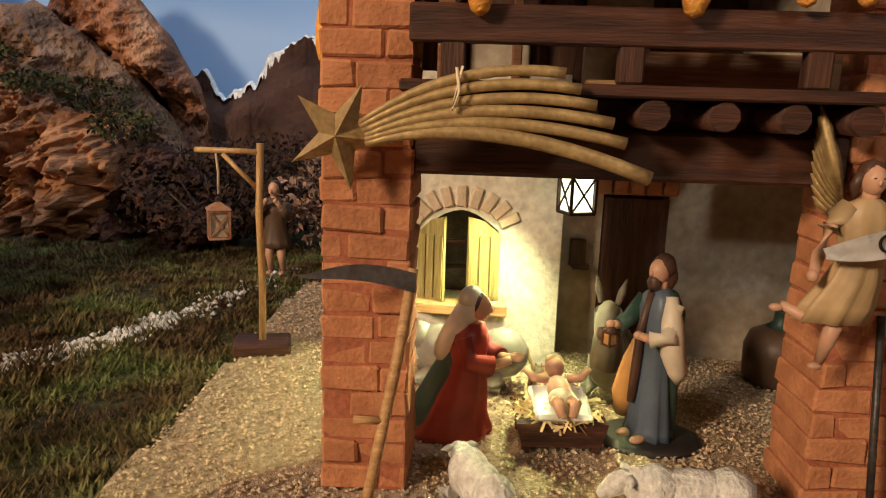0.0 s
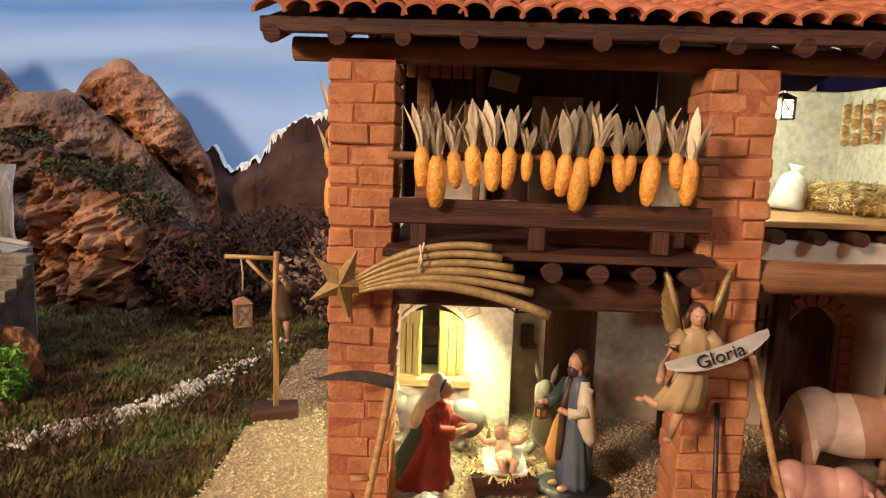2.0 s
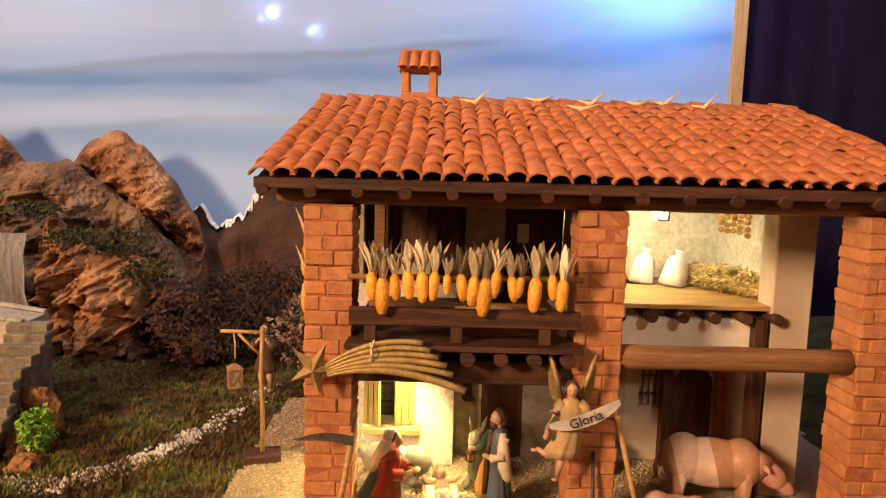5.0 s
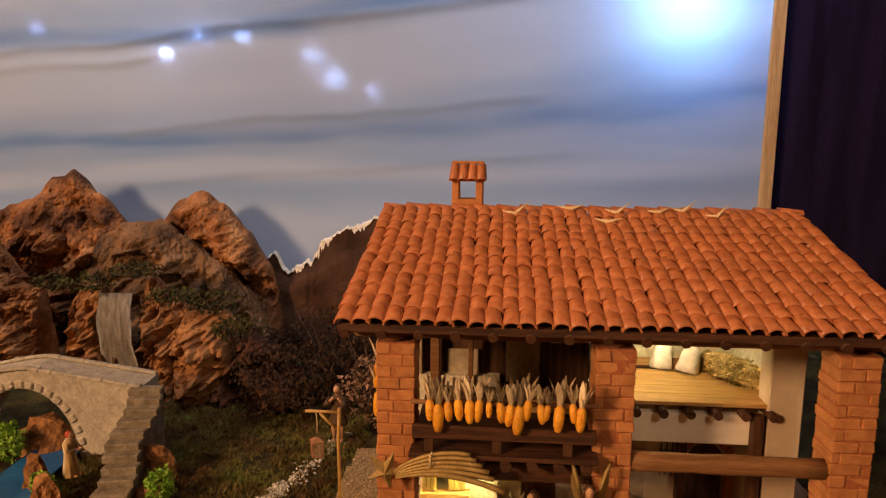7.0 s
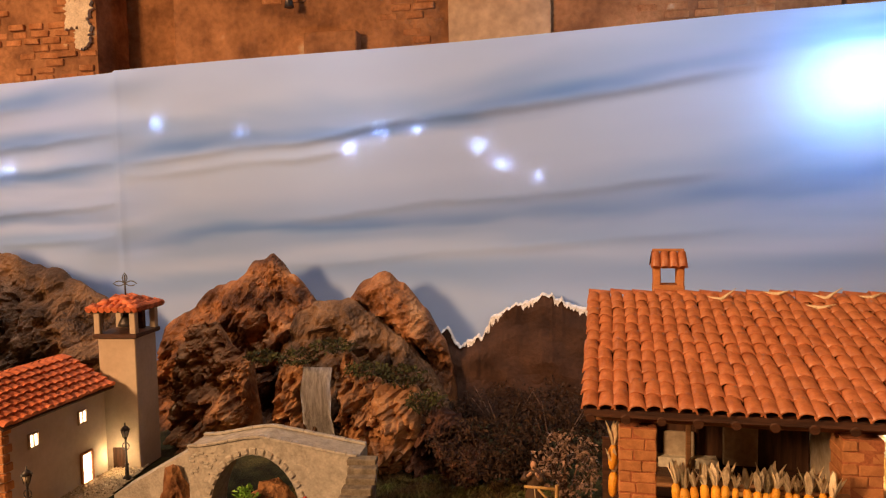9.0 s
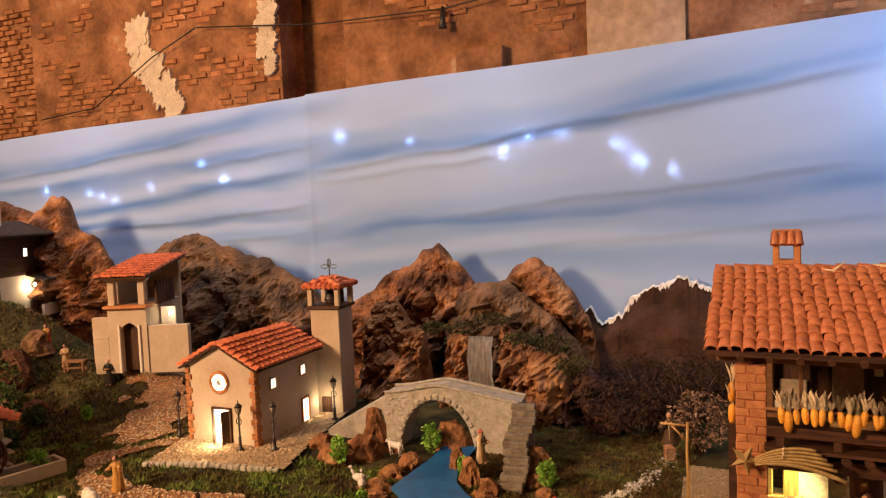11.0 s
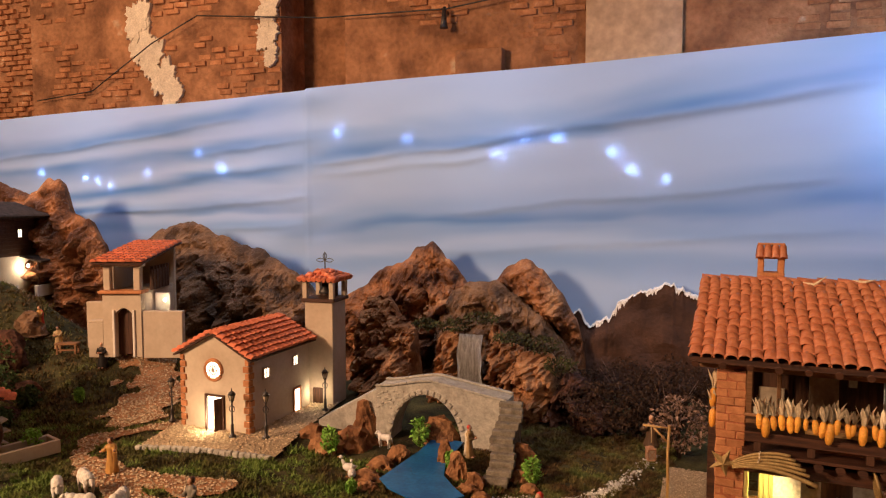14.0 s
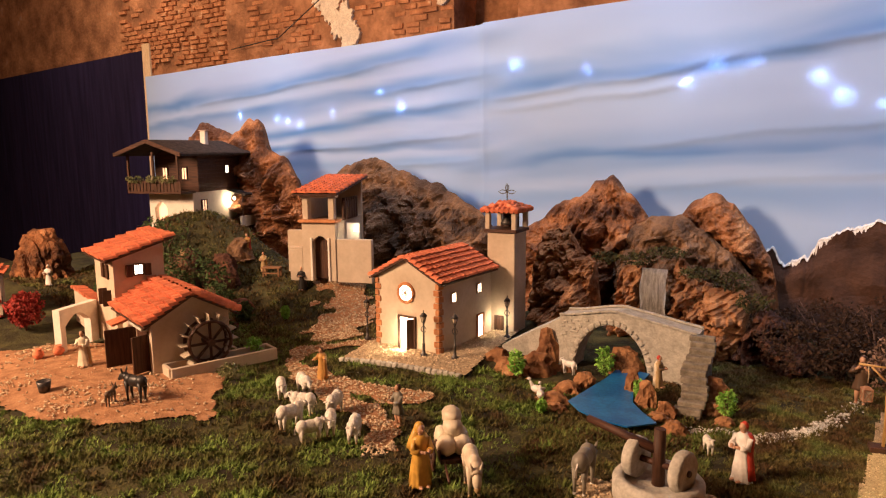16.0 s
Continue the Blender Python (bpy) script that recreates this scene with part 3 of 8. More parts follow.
# ---- the farmhouse ----
house = thing("farmhouse", None, None, HM, "two-storey model farmhouse with brick pillars and tiled roof", "house")
COURSE = 0.0305
long_bricks = [brick_mesh("brick", 0.066, 0.100, COURSE - 0.002, BRICK, s) for s in range(4)]
short_bricks = [brick_mesh("brick", 0.033, 0.100, COURSE - 0.002, BRICK, s + 9) for s in range(3)]
for n, (u0, w) in enumerate(((0.0, 0.1), (0.55, 0.1), (1.128, 0.102))):
    bm = B()
    box(bm, 0, 0, 0.367, w - 0.006, 0.094, 0.734)
    col = part("pillar", bm, MORTAR, house, "brick pillar", pose(u0 + w / 2, 0.05, 0))
    random.seed(n + 40)
    for k in range(24):
        z = COURSE * (k + 0.5)
        cut = random.uniform(0.008, 0.027) * (1 if k % 2 == 0 else -1)
        if random.random() < 0.12:
            cut = random.uniform(-0.01, 0.01)
        for x0, x1 in ((-0.0505, cut), (cut, 0.0505)):
            w = x1 - x0 - 0.0016
            me, full = (random.choice(long_bricks), 0.066) if w > 0.048 else (random.choice(short_bricks), 0.033)
            m = pose((x0 + x1) / 2, random.uniform(-0.003, 0.003), z + random.uniform(-0.0012, 0.0012), random.uniform(-1, 1), random.uniform(-1.6, 1.6), random.uniform(-1.4, 1.4) + random.choice((0, 180)))
            part("brick", me, None, col, m=m @ Matrix.Diagonal((w / full, 1.0, random.uniform(0.95, 1.03), 1)))


def bar(name, p0, p1, r, mat, parent, seg=10, label=""):
    """A round log with slightly uneven radius."""
    bm = B()
    p0, p1 = Vector(p0), Vector(p1)
    tube(bm, [p0.lerp(p1, k / 6) for k in range(7)], [r * (1 + 0.06 * math.sin(k * 2.3 + p0.x * 40)) for k in range(7)], seg)
    return part(name, bm, mat, parent, label)


def slab(name, c, s, mat, parent, bevel=0.002, label="", m=None):
    bm = B()
    box(bm, *c, *s, m=m, bevel=bevel)
    return part(name, bm, mat, parent, label)


# front beams and balcony
slab("lintel", (0.325, 0.035, 0.397), (0.452, 0.06, 0.052), DARKWOOD, house, 0.004, "dark red-brown lintel beam")
for k in range(7):
    u = 0.135 + 0.066 * k
    bar("joist", (u, -0.054, 0.440), (u, 0.42, 0.440), 0.0145, DARKWOOD, house)
for k in range(5):
    slab("floorboard", (0.325, 0.002 + 0.125 * k, 0.461), (0.47, 0.122, 0.012), DARKWOOD, house)
# board added behind the joists to block stable light from below
slab("header_board", (0.325, 0.036, 0.434), (0.46, 0.012, 0.043), DARKWOOD, house)
slab("balcony_rail", (0.325, -0.040, 0.520), (0.455, 0.014, 0.036), DARKWOOD, house)
for u in (0.14, 0.31, 0.485):
    slab("baluster", (u, -0.036, 0.486), (0.024, 0.018, 0.036), DARKWOOD_Z, house)
slab("balcony_panel", (0.43, 0.03, 0.487), (0.22, 0.010, 0.036), LOG, house)
bar("corn_pole", (0.095, -0.045, 0.598), (0.555, -0.045, 0.603), 0.006, LOG, house, 8)
bar("eave_beam", (-0.062, 0.05, 0.752), (1.30, 0.05, 0.752), 0.019, LOG, house)
for k in range(16):
    u = -0.075 + 0.0925 * k
    p0, p1 = Vector((u, -0.030, 0.761)), Vector((u, 0.72, 0.972))
    bar("rafter", p0, p1, 0.0130, DARKWOOD, house, 8)
bar("cross_beam", (0.64, 0.03, 0.431), (1.14, 0.03, 0.431), 0.0255, LOG, house, 12, "thick peeled log beam")
# roof
E0, R0, EU0, EU1 = (-0.022, 0.786), (0.725, 0.993), -0.098, 1.315
roof = part("roof", B(), DARKWOOD, house, "terracotta tiled roof")
bm = B()
ln = math.hypot(R0[0] - E0[0], R0[1] - E0[1])
tilt = math.degrees(math.atan2(R0[1] - E0[1], R0[0] - E0[0]))
box(bm, (EU0 + EU1) / 2, (E0[0] + R0[0]) / 2, (E0[1] + R0[1]) / 2 - 0.006, EU1 - EU0 - 0.02, ln, 0.010, m=pose(0, 0, 0, rx=tilt))
box(bm, (EU0 + EU1) / 2, 1.02, 0.905, EU1 - EU0 - 0.02, 0.62, 0.010, m=pose(0, 0, 0, rx=-tilt))
box(bm, (EU0 + EU1) / 2, -0.020, 0.776, EU1 - EU0 - 0.01, 0.012, 0.022, bevel=0.002)
roof.data = mesh("roof", bm, DARKWOOD)


def barrel_tile(name, w, l, h, mat, seed, taper=0.82, seg=7, th=0.0045):
    """A half-round clay tile, the wide end at y = 0."""
    random.seed(seed)
    bm = B()
    rows = []
    for y, k in ((0, 1.0), (l, taper)):
        for r in (1.0, 1.0 - th / (w / 2)):
            rows.append([bm.verts.new((w / 2 * k * r * -math.cos(math.pi * i / seg) + random.uniform(-1, 1) * 0.0006, y, h * k * r * math.sin(math.pi * i / seg) + (0.004 if y == 0 else 0))) for i in range(seg + 1)])
    o0, i0, o1, i1 = rows
    for i in range(seg):
        for a, b in ((o0, o1), (i1, i0), (i0, o0)):
            bm.faces.new((a[i], a[i + 1], b[i + 1], b[i])).smooth = a is not i0
    return mesh(name, bm, mat)


tiles = [barrel_tile("tile", 0.050, 0.078, 0.019, TILE, s) for s in range(5)]
NU, NV = 34, 12
RM = pose(0, E0[0], E0[1], rx=tilt)
pitch_u, pitch_v = (EU1 - EU0) / NU, (ln - 0.005) / NV
count = 0
tv, tf = [], []
random.seed(77)
for j in range(NV):
    for i in range(NU):
        u = EU0 + pitch_u * (i + 0.5) + random.uniform(-0.003, 0.003)
        m = RM @ pose(u, -0.012 + pitch_v * j + random.uniform(-0.005, 0.005), 0.003 + random.uniform(0, 0.003), 3.5 + random.uniform(-2, 2), random.uniform(-3, 3), random.uniform(-4, 4))
        me = random.choice(tiles)
        if count < 300:
            part("tile", me, None, roof, m=m)
            count += 1
        else:
            o = len(tv)
            tv += [tuple(m @ v.co) for v in me.vertices]
            tf += [tuple(o + k for k in p.vertices) for p in me.polygons]
rest = soup("upper_tiles", tv, tf, [material("terracotta_upper", (0.37, 0.125, 0.050), (0.51, 0.195, 0.080), 35, 0.38, 0.25, 5, vary=0.12, spec=0.5, island=True, grain=0.12)], roof, smooth=True)
tagged(rest, kind="stuff")
for k in range(18):
    me = tiles[k % 5]
    m = pose(EU0 + 0.079 * k, R0[0] + 0.005, R0[1] + 0.006 + random.uniform(0, 0.004), 0, random.uniform(-4, 1), -90 + random.uniform(-4, 4))
    part("ridge_tile", me, None, roof, m=m)
chim = part("chimney", B(), BRICK, house, "small clay chimney with tiled cap")
bm = B()
cu, cv = 0.193, 0.80
box(bm, cu, cv, 1.000, 0.112, 0.085, 0.07, bevel=0.004)
for du in (-0.042, 0.042):
    for dv in (-0.030, 0.030):
        box(bm, cu + du, cv + dv, 1.066, 0.026, 0.022, 0.07, bevel=0.004, jitter=0.001)
box(bm, cu, cv, 1.104, 0.125, 0.10, 0.012, bevel=0.003)
box(bm, cu, cv, 1.163, 0.115, 0.022, 0.010, bevel=0.003)
chim.data = mesh("chimney", bm, BRICK)
for s in (-1, 1):
    for k in range(4):
        m = Matrix.Translation((cu - 0.048 + 0.032 * k, cv + s * 0.062, 1.098)) @ pose(0, 0, 0, 0, 0, 0 if s < 0 else 180) @ pose(0, 0, 0, 48, 0, random.uniform(-3, 3))
        part("cap_tile", tiles[k % 5], None, chim, m=m @ Matrix.Diagonal((0.7, 0.95, 0.8, 1)))


# ---- stable walls under the balcony ----
def wall_with_arch(u0, u1, z0, z1, o0, o1, oz0, oz1, rise, v0, v1, n=10):
    """A wall in u and z with one arched opening."""
    bm = B()
    if oz0 > z0 + 0.001:
        box(bm, (o0 + o1) / 2, (v0 + v1) / 2, (z0 + oz0) / 2, o1 - o0, v1 - v0, oz0 - z0)
    box(bm, (u0 + o0) / 2, (v0 + v1) / 2, (z0 + z1) / 2, o0 - u0, v1 - v0, z1 - z0)
    box(bm, (u1 + o1) / 2, (v0 + v1) / 2, (z0 + z1) / 2, u1 - o1, v1 - v0, z1 - z0)
    arc = [(o0 + (o1 - o0) * k / n, oz1 - rise + rise * math.sin(math.pi * k / n)) for k in range(n + 1)]
    extrude_poly(bm, [(o0, z1)] + arc + [(o1, z1)], v0, v1)
    return bm


stable = part("stable_wall", wall_with_arch(0.02, 0.318, 0, 0.50, 0.080, 0.211, 0.113, 0.272, 0.035, 0.43, 0.54), PLASTER, house, "cream plaster stable wall with arched window")
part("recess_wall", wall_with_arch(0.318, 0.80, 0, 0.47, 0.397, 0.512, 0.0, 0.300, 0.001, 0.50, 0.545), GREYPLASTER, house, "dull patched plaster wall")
slab("stable_back", (0.4, 0.60, 0.25), (0.9, 0.012, 0.5), DARKWOOD, house)
slab("dark_door", (0.455, 0.495, 0.148), (0.112, 0.012, 0.295), DARKWOOD_Z, house, label="dark plank door")
for k in range(5):
    slab("lintel_brick", (0.395 + 0.029 * k, 0.492, 0.318), (0.026, 0.02, 0.034), BRICK, house, 0.003)
# bricks round the window
for k in range(9):
    a = math.pi * (0.15 + 0.70 * k / 8)
    m = pose(0.1455 - 0.092 * math.cos(a), 0.431, 0.226 + 0.070 * math.sin(a), 0, -90 + math.degrees(a), 0)
    bm = B()
    box(bm, 0, 0, 0, 0.018, 0.012, 0.036, bevel=0.002, jitter=0.001)
    part("arch_brick", bm, ARCHBRICK, stable, "pale arch brick" if k == 0 else "", m)
slab("window_sill", (0.150, 0.410, 0.107), (0.160, 0.045, 0.018), LIGHTWOOD, house, 0.002, "honey-coloured wooden sill")
for u, ang, w in ((0.098, -28, 0.05), (0.186, 12, 0.056)):
    arcn = [(-w / 2, -0.072), (w / 2, -0.072)] + ([(w / 2, 0.075), (0, 0.068), (-w / 2, 0.045)] if u < 0.12 else [(w / 2, 0.045), (0, 0.068), (-w / 2, 0.075)])
    bm = B()
    extrude_poly(bm, arcn, -0.004, 0.004)
    for kk in range(3):
        box(bm, -w / 2 + w * (kk + 0.5) / 3, -0.0055, -0.012, w / 3 - 0.003, 0.003, 0.11)
    part("shutter", bm, SHUTTER, house, "weathered olive wooden shutter", pose(u, 0.418, 0.188, 0, 0, ang))
# dark sheet put in place of the shade behind the window
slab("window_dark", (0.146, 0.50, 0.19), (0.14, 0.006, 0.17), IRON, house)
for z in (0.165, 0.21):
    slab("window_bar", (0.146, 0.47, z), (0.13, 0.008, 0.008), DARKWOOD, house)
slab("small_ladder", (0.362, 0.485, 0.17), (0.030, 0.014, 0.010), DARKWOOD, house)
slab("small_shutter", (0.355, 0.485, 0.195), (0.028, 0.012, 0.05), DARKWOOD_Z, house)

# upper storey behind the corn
# dark backing stands in for the shaded openings of this storey
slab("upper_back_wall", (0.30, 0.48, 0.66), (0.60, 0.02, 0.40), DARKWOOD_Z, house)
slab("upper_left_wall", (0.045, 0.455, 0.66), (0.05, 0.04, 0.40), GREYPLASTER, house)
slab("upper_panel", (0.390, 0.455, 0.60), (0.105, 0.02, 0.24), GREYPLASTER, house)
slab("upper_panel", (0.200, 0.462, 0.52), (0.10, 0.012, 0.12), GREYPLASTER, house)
slab("upper_post", (0.112, 0.43, 0.62), (0.028, 0.018, 0.31), LOG, house)
slab("upper_post", (0.226, 0.42, 0.62), (0.016, 0.016, 0.31), LOG, house)
slab("upper_pole", (0.30, 0.30, 0.475), (0.40, 0.02, 0.014), LOG, house)
slab("upper_pole", (0.42, 0.24, 0.476), (0.22, 0.025, 0.016), LIGHTWOOD, house)
slab("upper_slate", (0.275, 0.41, 0.745), (0.06, 0.006, 0.035), BEIGE, house, 0.001, "", pose(0, 0, 0, ry=12))
for k in range(7):
    slab("upper_lintel_brick", (0.085 + 0.0235 * k, 0.43, 0.772), (0.020, 0.02, 0.045), BRICK, house, 0.003)
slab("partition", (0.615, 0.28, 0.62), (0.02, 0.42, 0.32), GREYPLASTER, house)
slab("hanging_cloth", (0.487, 0.42, 0.645), (0.030, 0.004, 0.05), PLASTER, house)

# ---- the right bay: loft over a pig sty ----
for k in range(6):
    slab("loft_board", (0.877, 0.335 + 0.071 * k, 0.484), (0.475, 0.068, 0.012), LIGHTWOOD, house, 0.0015)
slab("loft_back_wall", (0.90, 0.74, 0.62), (0.56, 0.03, 0.30), PLASTER, house, label="cream plaster loft wall")
slab("loft_side_wall", (1.135, 0.53, 0.62), (0.03, 0.40, 0.30), PLASTER, house)
for k in range(6):
    bar("loft_joist", (0.715 + 0.077 * k, 0.270, 0.462), (0.715 + 0.077 * k, 0.70, 0.462), 0.0135, DARKWOOD, house)
slab("sty_lintel_wall", (0.86, 0.325, 0.405), (0.40, 0.03, 0.092), WHITEWALL, house, 0.003, "whitewashed wall band")
slab("plaster_pier", (1.140, 0.335, 0.37), (0.098, 0.08, 0.74), BEIGE, house, 0.004, "beige plaster pier")
part("sty_wall", wall_with_arch(0.80, 1.22, 0, 0.45, 0.930, 1.050, 0.0, 0.285, 0.05, 0.50, 0.54), BEIGE, house, "dull plaster sty wall with arched door")
for k in range(10):
    a = math.pi * k / 9
    m = pose(0.990 - 0.076 * math.cos(a), 0.495, 0.232 + 0.068 * math.sin(a), 0, -90 + math.degrees(a), 0)
    bm = B()
    box(bm, 0, 0, 0, 0.022, 0.016, 0.030, bevel=0.003, jitter=0.001)
    part("arch_brick", bm, BRICK, house, "", m)
for s in (-1, 1):
    for k in range(7):
        slab("jamb_brick", (0.990 + s * 0.076, 0.495, 0.018 + 0.031 * k), (0.030, 0.016, 0.030), BRICK, house, 0.003)
slab("sty_door", (0.990, 0.522, 0.14), (0.12, 0.012, 0.31), material("door_planks", (0.07, 0.034, 0.018), (0.14, 0.070, 0.036), 30, 0.6, 0.4, 5, stretch=(3, 3, 0.25)), house, label="brown plank door under brick arch")
slab("sty_post", (1.065, 0.30, 0.23), (0.032, 0.032, 0.46), DARKWOOD_Z, house)
slab("sty_post", (0.905, 0.47, 0.23), (0.028, 0.028, 0.46), DARKWOOD_Z, house)
for du in (0, 0.018, 0.036):
    slab("grate_bar", (0.846 + du, 0.49, 0.225), (0.004, 0.004, 0.12), IRON, house, 0)
for dz in (0, 0.05):
    slab("grate_bar", (0.864, 0.49, 0.20 + dz), (0.05, 0.004, 0.004), IRON, house, 0)


# ---- mountains of crumpled paper ----
def crag(name, c, s, mat, seed, label, amp=0.2, sub=6, yaw=0, power=0.8, category="rock", strata=0.0, facet=1.9, fine=0.03):
    """A creased rock: half-widths s[0], s[1] and height s[2] over its foot at c. power: low for a dome, high for a peak."""
    bm = B()
    bmesh.ops.create_icosphere(bm, subdivisions=sub, radius=1)
    off = Vector((seed * 3.7, seed * 1.9, seed * 5.1))
    for v in bm.verts:
        n = v.co.normalized()
        if n.z < -0.2:
            n.z = -0.2
        h = max(0.0, n.z)
        q = Vector((n.x, n.y, n.z * 1.3))
        w = q + 0.18 * noise.noise_vector(q * 2.5 + off)
        # large folds, then creases that run between flat paper facets
        d = noise.fractal(q * 1.4 + off, 0.8, 2.0, 3) * amp * 0.9
        a0 = noise.voronoi(w * facet + off)[0]
        a1 = noise.voronoi(w * facet * 2.3 + off * 1.7)[0]
        d += (min(0.6, a0[1] - a0[0]) - 0.3) * amp * 1.5 + (min(0.4, a1[1] - a1[0]) - 0.2) * amp * 0.7
        d -= amp * 1.1 * max(0.0, 0.12 - abs(noise.noise(w * 1.7 + off))) / 0.12
        r = max(0.0, 1 - h) ** power
        a = math.atan2(n.y, n.x)
        x, y = math.cos(a) * r * (1 + d), math.sin(a) * r * (1 + d)
        z = h * (1 + 0.5 * d * (1 - h) + 0.10 * noise.noise(q * 3 + off)) + 0.10 * d * h
        if strata:
            f = 1 + strata * math.sin(z * 30 + 4 * noise.noise(q * 3 + off))
            x, y = x * f, y * f
        v.co = Vector((x * s[0], y * s[1], z * s[2] - (0.03 if n.z < 0 else 0)))
    bmesh.ops.remove_doubles(bm, verts=bm.verts, dist=0.0005)
    k = fine * min(s[0], s[2])
    bm.normal_update()
    for v in bm.verts:
        p = v.co * (2.2 / min(s[0], s[2])) + off
        e = noise.voronoi(p * 2.6)[0]
        v.co += v.normal * k * (1.6 * (min(0.5, e[1] - e[0]) - 0.25) + noise.fractal(p * 3.0, 0.9, 2.1, 2) + 0.5 * noise.noise(p * 11))
    return thing(name, bm, mat, pose(*c, rz=yaw), label, category)


def paper_mountain(crest, y, depth, mat, seed, label, foot=0.0, nx=150, nz=64, layers=0.0, pits=0.0, name="mountain"):
    """A hill of crumpled paper under a ridge line of (x, z), standing against y and bulging forward by depth."""
    bm = B()
    xs, hs = [p[0] for p in crest], [p[1] for p in crest]
    x0, x1 = xs[0], xs[-1]
    off = Vector((seed * 3.7, seed * 1.9, seed * 5.1))

    def fold(p):
        q = p + 0.10 * noise.noise_vector(p * 2.2 + off)
        d = 0.26 * abs(noise.noise(q * 2.3 + off)) - 0.20 * abs(noise.noise(q * 4.1 + off * 2))
        d += 0.15 * abs(noise.noise(q * 8 + off)) - 0.105 * abs(noise.noise(q * 15 + off)) + 0.050 * abs(noise.noise(q * 31 + off))
        return d + 0.010 * noise.noise(p * 30 + off)

    rows = []
    for i in range(nx + 1):
        x = x0 + (x1 - x0) * i / nx
        k = max(a for a in range(len(xs) - 1) if xs[a] <= x + 1e-9)
        f = (x - xs[k]) / (xs[k + 1] - xs[k])
        h = hs[k] + (hs[k + 1] - hs[k]) * (0.5 * f + 0.5 * smooth01(f))
        h += 0.05 * (abs(noise.noise(Vector((x * 5.5, seed, 1)))) - 0.2) + 0.016 * noise.noise(Vector((x * 17, seed, 2)))
        h = max(h, foot + 0.05)
        e = 2 * i / nx - 1
        swell = max(0.0, 1 - abs(e) ** 2.4) ** 0.7
        row = []
        for j in range(nz + 1):
            t = j / nz
            z = foot + (h - foot) * t
            d = depth * (0.25 + 0.75 * swell) * (1 - t) ** 0.62
            d += 1.15 * fold(Vector((x, 0.35 * seed, z))) * min(1.0, 2.2 * (1 - t) + 0.12)
            if layers:
                v = z * 26 + 2.5 * noise.noise(Vector((x * 6, seed, z * 5)))
                d += layers * (abs((v % 1.0) - 0.5) * 2 - 0.5) * (0.6 + noise.noise(Vector((x * 9, z * 3, seed))))
            if pits:
                d -= pits * max(0.0, noise.noise(Vector((x * 24, seed, z * 24))) - 0.02) * 2.2 + pits * 0.6 * abs(noise.noise(Vector((x * 52, seed, z * 52))))
            row.append(bm.verts.new((x + 0.05 * noise.noise(Vector((x * 4, seed, z * 4))) * (1 - t), y - 0.03 - d, z)))
        row.append(bm.verts.new((x, y + 0.02, foot + (h - foot) * 0.97)))
        row.append(bm.verts.new((x, y + 0.04, foot)))
        rows.append(row)
    for a, b in zip(rows, rows[1:]):
        for j in range(nz + 2):
            bm.faces.new((a[j], b[j], b[j + 1], a[j + 1]))
    return thing(name, bm, mat, Matrix(), label, "rock")


paper_mountain(((-2.98, 0.30), (-2.90, 0.60), (-2.74, 0.69), (-2.53, 0.86), (-2.34, 0.92), (-2.24, 1.03), (-2.11, 1.055), (-1.985, 0.94), (-1.85, 0.78), (-1.72, 0.55), (-1.62, 0.2)), 3.00, 0.30, ROCKBROWN, 2.0, "reddish brown crumpled-paper mountain peak")
paper_mountain(((-1.76, 0.45), (-1.59, 0.81), (-1.50, 0.91), (-1.37, 0.963), (-1.245, 0.895), (-1.13, 0.76), (-1.01, 0.56), (-0.96, 0.38), (-0.92, 0.1)), 2.97, 0.24, ROCKBROWN, 5.0, "brown crumpled-paper mountain with rounded summit")
paper_mountain(((-2.04, 0.15), (-1.99, 0.53), (-1.876, 0.715), (-1.77, 0.79), (-1.56, 0.815), (-1.42, 0.72), (-1.25, 0.60), (-1.10, 0.44), (-0.96, 0.22), (-0.90, 0.08)), 2.82, 0.30, ROCKGREY, 3.0, "grey-brown crumpled rock shoulder between two summits")
paper_mountain(((-5.3, 0.45), (-5.1, 0.85), (-4.91, 1.06), (-4.77, 1.144), (-4.42, 1.213), (-4.16, 1.095), (-3.72, 0.975), (-3.55, 0.88), (-3.29, 0.743), (-3.15, 0.58), (-3.0, 0.2)), 3.03, 0.34, ROCKGREY, 8.0, "broad olive-brown crumpled mountain behind the gate", nx=210)
paper_mountain(((-6.32, 0.7), (-6.22, 1.30), (-6.10, 1.46), (-5.86, 1.60), (-5.72, 1.565), (-5.60, 1.29), (-5.40, 1.23), (-5.25, 1.03), (-5.12, 0.6)), 2.80, 0.26, ROCKBROWN, 7.0, "tall brown rock spire beside the chalet", foot=0.2)
paper_mountain(((-7.15, 0.9), (-7.0, 1.42), (-6.77, 1.60), (-6.40, 1.50), (-6.15, 1.38), (-5.98, 0.9)), 2.92, 0.22, ROCKBROWN, 9.0, "brown rocky summit behind the chalet", foot=0.2)
crag("mountain", (-6.55, 0.95, 0.1), (0.34, 0.22, 0.52), ROCKBROWN, 21, "brown cork rock by the far houses", amp=0.18, power=0.3, fine=0.016)


